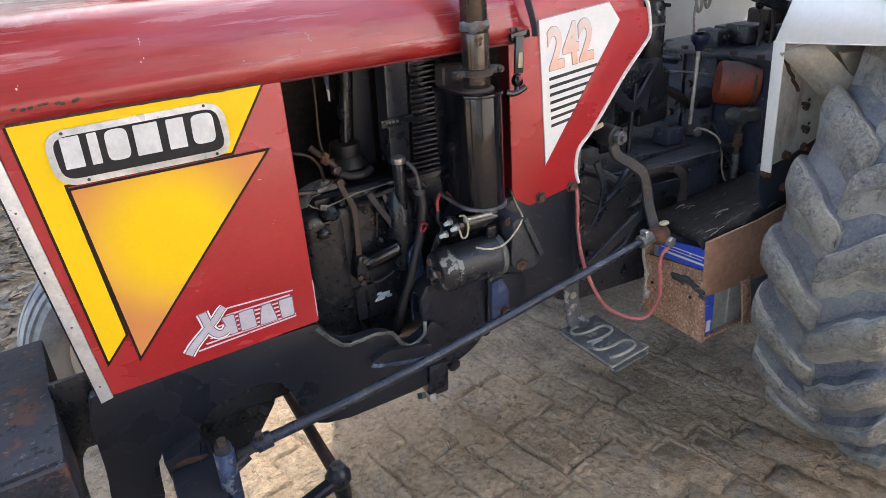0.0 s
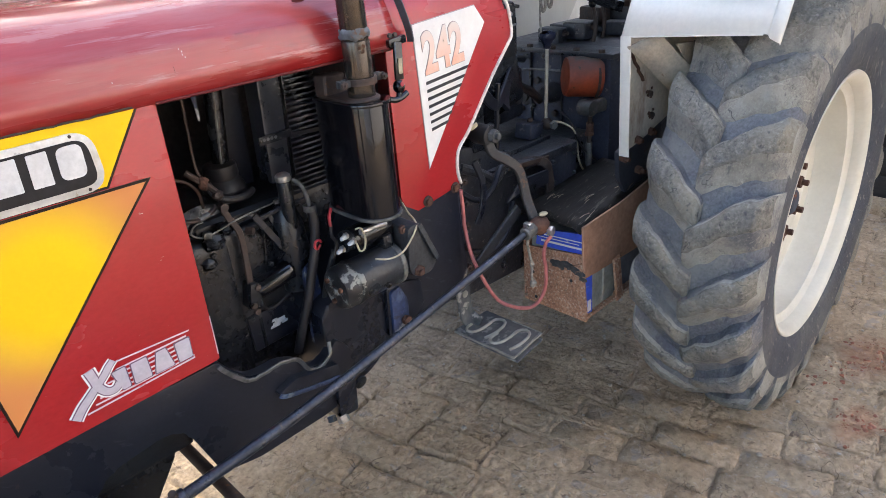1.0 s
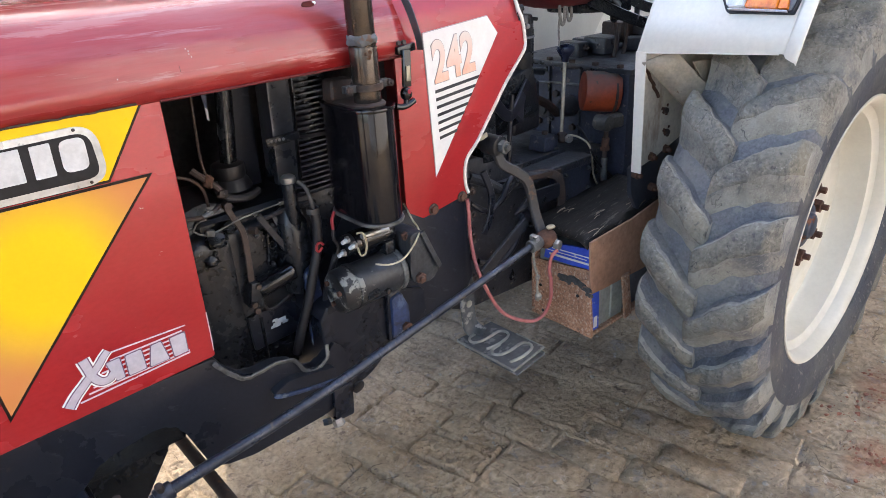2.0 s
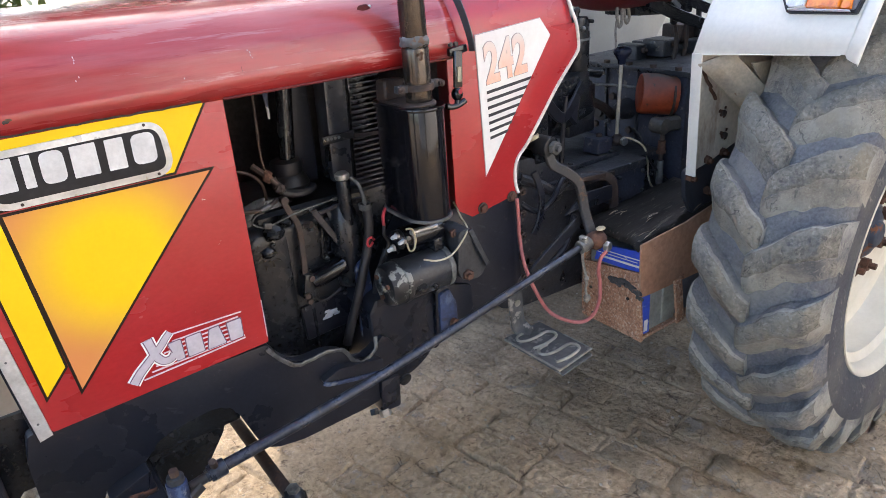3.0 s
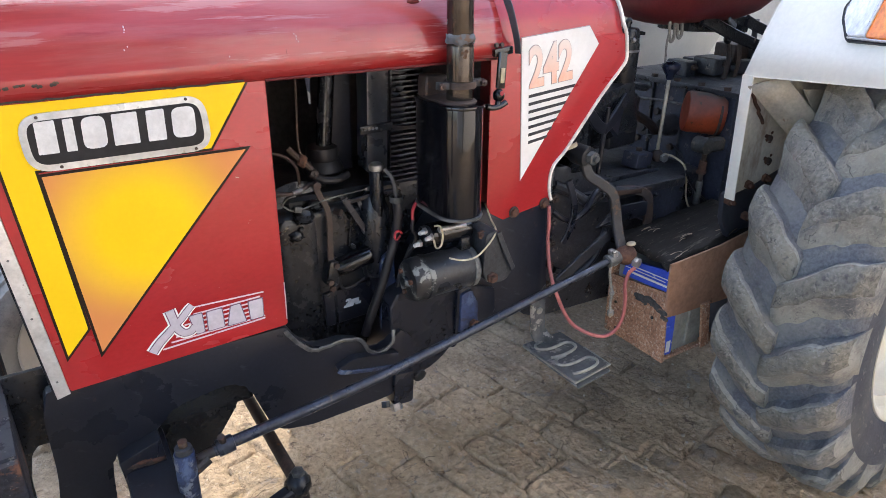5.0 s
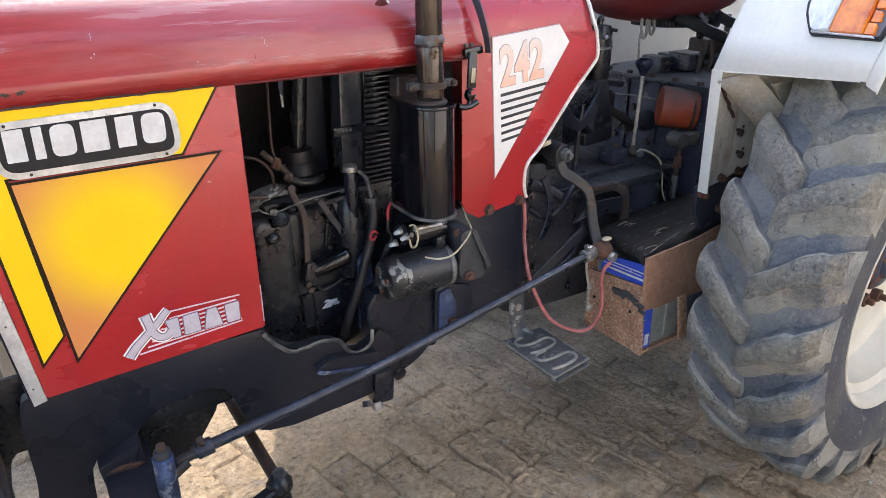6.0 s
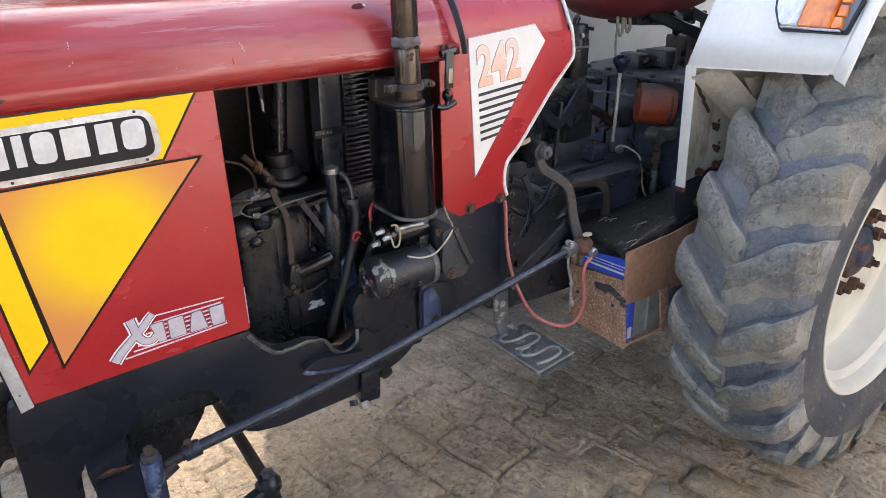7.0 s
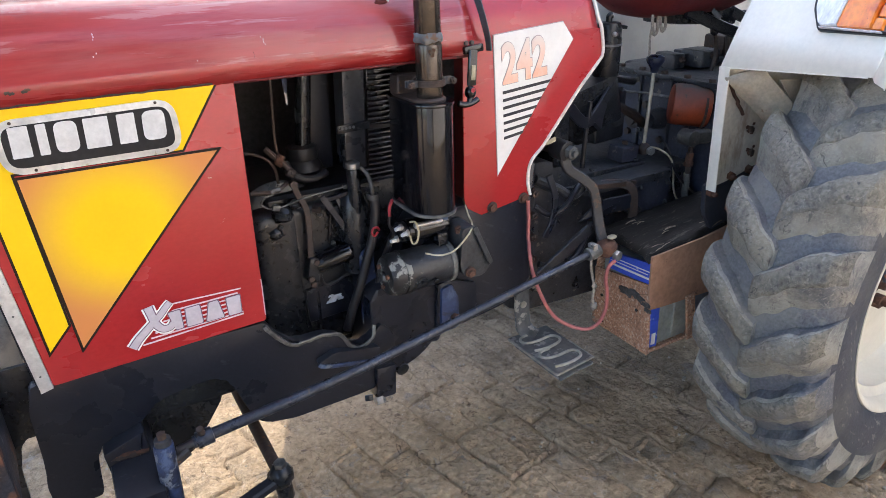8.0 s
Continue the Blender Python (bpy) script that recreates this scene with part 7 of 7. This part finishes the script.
part("back_wall", box((0.40, 0.006, 0.22), (1.40, 1.262, 0.53), bevel=0.001), BOARD, bbox)
part("side_flap", prism([(1.186, 0.592), (1.182, 0.694), (1.36, 0.704), (1.56, 0.735), (1.60, 0.62), (1.58, 0.536), (1.44, 0.532), (1.32, 0.536), (1.242, 0.538), (1.196, 0.541)], 1.052, 1.058, 0.001), BOARD_TAN, bbox, "tan board side flap")
part("strap_bar", prism([(1.348, 0.404), (1.322, 0.545), (1.352, 0.550), (1.378, 0.410)], 1.044, 1.052, 0.002), BOARD, bbox)
for y, z in ((1.095, 0.522), (1.225, 0.508), (1.215, 0.430)):
    part("hole", cyl((1.1925, y, z), (1.1905, y, z), 0.0045, seg=10, bevel=0), BLACK_OIL, bbox)
lid = part("cover", loft([[(1.178 + 0.40 * i / 16 + 0.010 * j / 8, 1.058 + 0.205 * j / 8,
                            0.697 + 0.030 * (i / 16) ** 1.2 + 0.0075 * noise.noise(Vector((i * 0.55, j * 1.3, 2))) - (0.012 if j == 0 else 0) - (0.010 if i == 0 else 0)) for j in range(9)] for i in range(17)]), LID, bbox, "sagging black rubber cover", 20)
thicken(lid, 0.003)
for x, y, z, r in ((1.1965, 1.142, 0.556, 0.019), (1.1965, 1.112, 0.562, 0.018), (1.1912, 1.090, 0.560, 0.016), (1.1912, 1.066, 0.552, 0.015), (1.1912, 1.056, 0.538, 0.011)):
    part("tar_smear", ball((x, y, z), r, (0.05, 1.3, 0.6), u=14, v=8, rough=0.7), SMEAR_M, bbox, "grey-black tar smear")
fray_rnd = random.Random(21)
for fx, fy, n in ((1.285, 1.215, 4), (1.44, 1.085, 4), (1.225, 1.075, 3), (1.31, 1.120, 3)):
    for k in range(n):
        x, y, a = fx + fray_rnd.uniform(-0.02, 0.02), fy + fray_rnd.uniform(-0.016, 0.016), fray_rnd.uniform(-0.20, 0.30)
        z = 0.7075 + 0.030 * ((x - 1.178) / 0.40) ** 1.2
        d = Vector((math.cos(a), math.sin(a), 0)) * fray_rnd.uniform(0.012, 0.030)
        part("frayed_fibre", sweep([(x - d.x, y - d.y, z - 0.002), (x, y + 0.001, z - 0.0005), (x + d.x, y + d.y, z - 0.002)], 0.0009, seg=6, steps=4), FRAY_M, bbox)
battery = thing("battery", (1.38, 1.15, 0.415), "dusty grey battery with blue labels, inside the box", "battery")
part("case", box((0.150, 0.180, 0.225), (1.285, 1.155, 0.5265), bevel=0.006), BATT_CASE, battery)
part("rear_case", box((0.190, 0.170, 0.205), (1.462, 1.158, 0.5170), bevel=0.006), BATT_REAR, battery, "dull blue-grey rear half of the case")
part("case_flange", box((0.150, 0.010, 0.014), (1.440, 1.072, 0.528), bevel=0.003), BATT_CASE, battery)
part("top_label", prism([(1.066, 0.600), (1.225, 0.592), (1.215, 0.640), (1.066, 0.662)], 1.2055, 1.214, plane="yz"), BATT_BLUE, battery, "blue label sheet")
for y, z, w in ((1.14, 0.612, 0.0060), (1.13, 0.632, 0.0030), (1.15, 0.622, 0.0022)):
    part("label_line", sweep([(1.2045, y - 0.070, z + 0.006), (1.2045, y + 0.065, z - 0.003)], 0.001, wide=w, up=(1, 0, 0), steps=1), PRINT_WHITE, battery)
part("side_label", prism([(1.206, 0.416), (1.206, 0.534), (1.240, 0.534), (1.244, 0.414)], 1.0605, 1.0640), BATT_BLUE, battery, "blue side label")
part("label_text", box((0.014, 0.002, 0.034), (1.228, 1.0600, 0.440), bevel=0.0), PRINT_WHITE, battery)
part("case_rib", box((0.008, 0.006, 0.16), (1.30, 1.0625, 0.505), bevel=0.002), BATT_CASE, battery)

# pink lead and small hanging string
part("pink_cable", sweep([(0.922, 1.222, 0.845), (0.924, 1.220, 0.800), (0.924, 1.218, 0.745), (0.920, 1.195, 0.675), (0.928, 1.165, 0.612), (0.962, 1.155, 0.548), (1.002, 1.135, 0.515), (1.045, 1.118, 0.500), (1.072, 1.105, 0.518),
                           (1.082, 1.096, 0.56), (1.078, 1.092, 0.61), (1.068, 1.090, 0.65), (1.070, 1.085, 0.685), (1.085, 1.080, 0.700)], 0.0047, seg=12), PINK, tractor, "pink battery cable hanging in a loop")
string = thing("string", (1.06, 1.13, 0.58), "knotted grey string hanging from the steering rod", "string")
part("cord", sweep([(1.050, 1.125, 0.712), (1.052, 1.128, 0.675), (1.062, 1.130, 0.64), (1.070, 1.130, 0.61), (1.066, 1.128, 0.58), (1.072, 1.128, 0.560)], 0.0035, seg=8), ROPE_M, string)
part("knot", ball((1.071, 1.128, 0.556), 0.010, (1, 0.8, 1.2), rough=0.4), ROPE_M, string)
part("knot", ball((1.070, 1.130, 0.612), 0.007, (1, 0.8, 1.2), rough=0.4), ROPE_M, string)
rope = thing("rope", (1.49, 1.42, 1.10), "looped grey rope hanging under the seat", "rope")
part("hank", sweep([(1.49, 1.42, 1.250), (1.488, 1.42, 1.20), (1.498, 1.42, 1.165), (1.51, 1.42, 1.175), (1.508, 1.42, 1.215), (1.505, 1.42, 1.25)], 0.0045, seg=8), ROPE_M, rope)
part("hank", sweep([(1.512, 1.42, 1.250), (1.518, 1.42, 1.205), (1.530, 1.42, 1.172), (1.541, 1.42, 1.185), (1.535, 1.42, 1.22), (1.53, 1.42, 1.25)], 0.0045, seg=8), ROPE_M, rope)
part("tail", sweep([(1.492, 1.42, 1.20), (1.485, 1.42, 1.16), (1.488, 1.42, 1.12), (1.490, 1.42, 1.085)], 0.0032, seg=8), ROPE_M, rope)

# trees added out of view to shade the yard and darken bonnet reflections
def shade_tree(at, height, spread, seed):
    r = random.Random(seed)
    tree = thing("tree", at, "leafy broad tree with a grey-brown trunk, added out of view to block light", "tree", "shade trees round the yard")
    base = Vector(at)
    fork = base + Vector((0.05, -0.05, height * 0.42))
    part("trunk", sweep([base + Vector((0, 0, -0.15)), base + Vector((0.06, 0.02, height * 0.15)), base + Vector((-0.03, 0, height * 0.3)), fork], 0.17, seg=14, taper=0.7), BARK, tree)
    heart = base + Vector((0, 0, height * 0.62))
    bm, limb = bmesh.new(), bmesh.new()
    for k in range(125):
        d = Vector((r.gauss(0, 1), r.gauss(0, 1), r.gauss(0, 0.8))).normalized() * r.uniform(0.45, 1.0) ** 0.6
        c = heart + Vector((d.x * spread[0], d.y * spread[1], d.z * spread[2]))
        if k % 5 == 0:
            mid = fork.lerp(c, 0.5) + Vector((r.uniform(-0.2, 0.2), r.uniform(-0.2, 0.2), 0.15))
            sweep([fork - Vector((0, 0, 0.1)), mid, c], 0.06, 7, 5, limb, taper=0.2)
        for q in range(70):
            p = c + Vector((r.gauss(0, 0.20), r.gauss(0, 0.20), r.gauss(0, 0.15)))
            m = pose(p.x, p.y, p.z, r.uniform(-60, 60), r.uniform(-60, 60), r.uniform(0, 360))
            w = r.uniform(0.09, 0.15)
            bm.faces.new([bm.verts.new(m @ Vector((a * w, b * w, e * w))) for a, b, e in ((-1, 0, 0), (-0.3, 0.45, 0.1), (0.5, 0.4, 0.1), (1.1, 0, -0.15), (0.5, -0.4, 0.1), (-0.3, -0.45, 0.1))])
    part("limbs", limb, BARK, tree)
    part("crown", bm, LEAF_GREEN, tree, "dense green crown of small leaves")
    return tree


# the first shades the leaf litter; the rest block sun, sky and reflections
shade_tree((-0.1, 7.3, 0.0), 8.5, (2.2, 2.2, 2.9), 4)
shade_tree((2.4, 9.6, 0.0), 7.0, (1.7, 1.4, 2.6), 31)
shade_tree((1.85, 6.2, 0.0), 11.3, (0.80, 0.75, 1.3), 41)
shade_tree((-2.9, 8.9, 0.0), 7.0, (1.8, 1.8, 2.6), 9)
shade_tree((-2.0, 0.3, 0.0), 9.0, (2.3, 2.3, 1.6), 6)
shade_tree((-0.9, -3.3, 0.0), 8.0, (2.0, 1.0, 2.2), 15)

# unseen hedge added so the bonnet top reflects dark leaves, not sky
bm = bmesh.new()
hedge_rnd = random.Random(21)
for k in range(170):
    c = Vector((hedge_rnd.uniform(-8.0, 0.95), hedge_rnd.uniform(9.6, 10.6), hedge_rnd.uniform(0.2, 2.7)))
    for q in range(60):
        p = c + Vector((hedge_rnd.gauss(0, 0.26), hedge_rnd.gauss(0, 0.22), hedge_rnd.gauss(0, 0.20)))
        m = pose(p.x, p.y, max(0.03, p.z), hedge_rnd.uniform(-70, 70), hedge_rnd.uniform(-70, 70), hedge_rnd.uniform(0, 360))
        w = hedge_rnd.uniform(0.08, 0.14)
        bm.faces.new([bm.verts.new(m @ Vector((a * w, b * w, e * w))) for a, b, e in ((-1, 0, 0), (-0.3, 0.45, 0.1), (0.5, 0.4, 0.1), (1.1, 0, -0.15), (0.5, -0.4, 0.1), (-0.3, -0.45, 0.1))])
tagged(new("hedge", mesh_of("hedge", bm, LEAF_GREEN)), "dense green hedge, unseen, added to darken the bonnet's reflection", "hedge", kind="stuff")

# ---- paving ----
ROW_TURN = 0.213
LONG, WIDE = 0.237, 0.115
LINE_U = 0.77
KNOWN_JOINT = {4: 0.747, 5: 0.645, 6: 0.600, 7: 0.740, 8: 0.735, 3: 0.755}
U = Vector((math.cos(ROW_TURN), math.sin(ROW_TURN), 0)) * WIDE
V = Vector((-math.sin(ROW_TURN), math.cos(ROW_TURN), 0)) * LONG


def row_joint(i):
    """Where along a course one of its cross joints lies."""
    return KNOWN_JOINT.get(i, (0.5 * (i % 2) + 0.21 * math.sin(i * 12.7)) * LONG)


def brick_points(rnd):
    """Rings of a worn brick about its middle, top at z = 0."""
    hx, hy = WIDE / 2 - 0.0022, LONG / 2 - 0.0022
    base = [(-1, -0.94), (-0.90, -1), (0.90, -1), (1, -0.94), (1, 0.94), (0.90, 1), (-0.90, 1), (-1, 0.94)]
    ring0 = [(x * hx + rnd.uniform(-0.006, 0.003) * (1 if x > 0 else -1), y * hy + rnd.uniform(-0.009, 0.003) * (1 if y > 0 else -1)) for x, y in base]
    pts = [(x, y, -0.035) for x, y in ring0]
    pts += [(x, y, -0.0048 - rnd.uniform(0, 0.005)) for x, y in ring0]
    pts += [(x * 0.87, y * 0.92, rnd.uniform(-0.0030, 0.0020)) for x, y in ring0]
    pts.append((rnd.uniform(-0.01, 0.01), rnd.uniform(-0.02, 0.02), rnd.uniform(-0.001, 0.0025)))
    faces = []
    for k in range(2):
        for i in range(8):
            j = (i + 1) % 8
            faces.append((k * 8 + i, k * 8 + j, k * 8 + 8 + j, k * 8 + 8 + i))
    faces += [(16 + i, 16 + (i + 1) % 8, 24) for i in range(8)]
    return pts, faces


rnd = random.Random(11)
SHAPES = []
for k in range(10):
    pts, faces = brick_points(rnd)
    me = bpy.data.meshes.new("brick")
    me.from_pydata(pts, [], faces)
    me.polygons.foreach_set("use_smooth", [True] * len(faces))
    me.materials.append(BRICK)
    SHAPES.append((me, pts, faces))
paving = thing("paving", (1.2, 1.2, 0.0), "worn brown brick paving, dusty with uneven joints", "pavement", kind="structure")
rest_pts, rest_faces = [], []
turn = Matrix.Rotation(ROW_TURN, 4, "Z")
for i in range(-50, 72):
    for j in range(-26, 26):
        c = U * (i + 0.5 + LINE_U / WIDE) + V * (j + 0.5 + row_joint(i) / LONG)
        if not (-3.2 < c.x < 5.2 and -2.2 < c.y < (2.6 if c.x < 0.3 else 5.2)):
            continue
        me, pts, faces = SHAPES[rnd.randrange(10)]
        m = Matrix.Translation((c.x + rnd.uniform(-0.007, 0.007), c.y + rnd.uniform(-0.012, 0.012), rnd.uniform(-0.007, 0.003))) @ turn @ pose(0, 0, 0, rnd.uniform(-1.1, 1.1), rnd.uniform(-1.5, 1.5), rnd.uniform(-4.2, 4.2) + (180 if rnd.random() < 0.5 else 0))
        if 0.15 < c.x < 2.75 and 0.30 < c.y < 2.15:
            o = new("brick", me)
            o.matrix_basis = m
            put(o, paving)
        else:
            n = len(rest_pts)
            rest_pts += [tuple(m @ Vector(p)) for p in pts]
            rest_faces += [tuple(n + q for q in f) for f in faces]
me = bpy.data.meshes.new("outer_bricks")
me.from_pydata(rest_pts, [], rest_faces)
me.polygons.foreach_set("use_smooth", [True] * len(rest_faces))
me.materials.append(BRICK)
tagged(put(new("outer_bricks", me), paving), kind="stuff")

# earth worked up between and over the bricks, cracked along the joints
COS_T, SIN_T = math.cos(ROW_TURN), math.sin(ROW_TURN)


def soil_height(x, y):
    p = Vector((x, y, 0))
    h = -0.0036 + 0.0045 * min(1.0, max(0.0, (1.30 - x) / 0.45)) + 0.0095 * noise.noise(p * 2.1) + 0.0060 * noise.noise(p * 9.0 + Vector((5, 2, 1))) + 0.0036 * noise.noise(p * 27.0) + 0.0016 * noise.noise(p * 70.0)
    u = x * COS_T + y * SIN_T - LINE_U + 0.016 * noise.noise(p * 4.0) + 0.004 * noise.noise(p * 19.0)
    v = -x * SIN_T + y * COS_T + 0.014 * noise.noise(p * 3.7 + Vector((9, 1, 0))) + 0.004 * noise.noise(p * 21.0)
    i = math.floor(u / WIDE)
    du = abs(u - round(u / WIDE) * WIDE)
    k = (v - row_joint(i)) / LONG
    dv = abs(k - round(k)) * LONG
    d = min(du, dv)
    if d < 0.045:
        open_ = min(1.0, max(0.0, 0.52 + 1.5 * noise.noise(p * 3.2 + Vector((3, 8, 2)))))
        lip = min(1.0, max(0.0, 0.30 + 1.6 * noise.noise(p * 5.0 + Vector((7, 4, 6)))))
        h += -0.018 * open_ * math.exp(-(d / 0.0055) ** 2) + 0.0075 * lip * math.exp(-((d - 0.013) / 0.007) ** 2)
    return max(-0.021, h)


def steps_from(stops):
    """Grid lines between the stops, each stretch with its own step."""
    out = [stops[0][0]]
    for (a, step), (b, _) in zip(stops, stops[1:]):
        n = max(1, round((b - a) / step))
        out += [a + (b - a) * (q + 1) / n for q in range(n)]
    return out


xs = steps_from(((-0.6, 0.02), (0.25, 0.006), (2.25, 0.014), (3.35, 0)))
ys = steps_from(((-0.1, 0.02), (0.40, 0.006), (1.75, 0.014), (2.9, 0)))
ny = len(ys)
pts = [(x, y, soil_height(x, y)) for x in xs for y in ys]
quads = [(i * ny + j, (i + 1) * ny + j, (i + 1) * ny + j + 1, i * ny + j + 1) for i in range(len(xs) - 1) for j in range(ny - 1)]
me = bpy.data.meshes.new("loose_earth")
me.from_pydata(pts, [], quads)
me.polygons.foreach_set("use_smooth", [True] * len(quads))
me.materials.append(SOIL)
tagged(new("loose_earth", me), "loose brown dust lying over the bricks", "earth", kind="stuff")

# crushed red brick by the wheel
bm = bmesh.new()
for cx, cy, n, spread in ((2.14, 0.565, 210, 0.045), (1.75, 0.475, 90, 0.05), (1.93, 0.60, 40, 0.07)):
    for k in range(n):
        x, y = cx + rnd.gauss(0, spread), cy + rnd.gauss(0, spread * 0.7)
        r = rnd.choice((0.0012, 0.0018, 0.0025, 0.0035, 0.0060))
        ball((x, y, soil_height(x, y) + r * 0.15 + 0.001), r, (1.3, rnd.uniform(0.7, 1.4), 0.45), bm, 6, 4, 0.6)
tagged(new("brick_crumbs", mesh_of("brick_crumbs", bm, CRUSHED)), "crushed orange-red brick crumbs trodden into the paving", "rubble", kind="stuff")

# grit and dry litter
bm = bmesh.new()
for k in range(420):
    x, y = rnd.uniform(-0.2, 2.6), rnd.uniform(0.3, 1.9)
    r = rnd.choice((0.0018, 0.0025, 0.003, 0.005))
    ball((x, y, r * 0.5), r, (1, rnd.uniform(0.7, 1.3), 0.7), bm, 6, 4)
for k in range(16):
    x, y = rnd.uniform(0.55, 1.9), rnd.uniform(0.55, 1.35)
    r = rnd.uniform(0.005, 0.0085)
    ball((x, y, soil_height(x, y) + r * 0.55), r, (1, rnd.uniform(0.7, 1.2), 0.7), bm, 9, 6, 0.35)
grit = tagged(new("grit", mesh_of("grit", bm, PEBBLE)), "scattered pale grit on the bricks", "grit", kind="stuff")
bm = bmesh.new()
for k in range(3000):
    x, y = rnd.uniform(-2.0, 0.2), rnd.uniform(2.5, 6.0)
    m = pose(x, y, rnd.uniform(0.003, 0.02), rnd.uniform(-25, 25), rnd.uniform(-25, 25), rnd.uniform(0, 360))
    s = rnd.uniform(0.03, 0.075)
    bm.faces.new([bm.verts.new(m @ Vector((a * s, b * s * 0.45, c * s))) for a, b, c in ((-1, 0, 0), (-0.3, 0.8, 0.1), (0.5, 0.6, 0.05), (1, 0, 0), (0.4, -0.7, 0.12), (-0.4, -0.7, 0.06))])
litter = tagged(new("leaf_litter", mesh_of("leaf_litter", bm, LEAF_DRY)), "dry brown leaf litter on the ground", "leaves", kind="stuff")
bm = bmesh.new()
for k in range(7):
    x, y, a = rnd.uniform(0.7, 2.2), rnd.uniform(0.6, 1.4), rnd.uniform(0, 6.3)
    d = Vector((math.cos(a), math.sin(a), 0)) * rnd.uniform(0.012, 0.03)
    c = Vector((x, y, 0.004))
    sweep([c - d, c + Vector((d.y, -d.x, 0)) * 0.25, c + d], 0.0016, 6, 4, bm)
tagged(new("twigs", mesh_of("twigs", bm, WIRE_WHITE)), "thin dry straw bits on the bricks", "straw", kind="stuff")
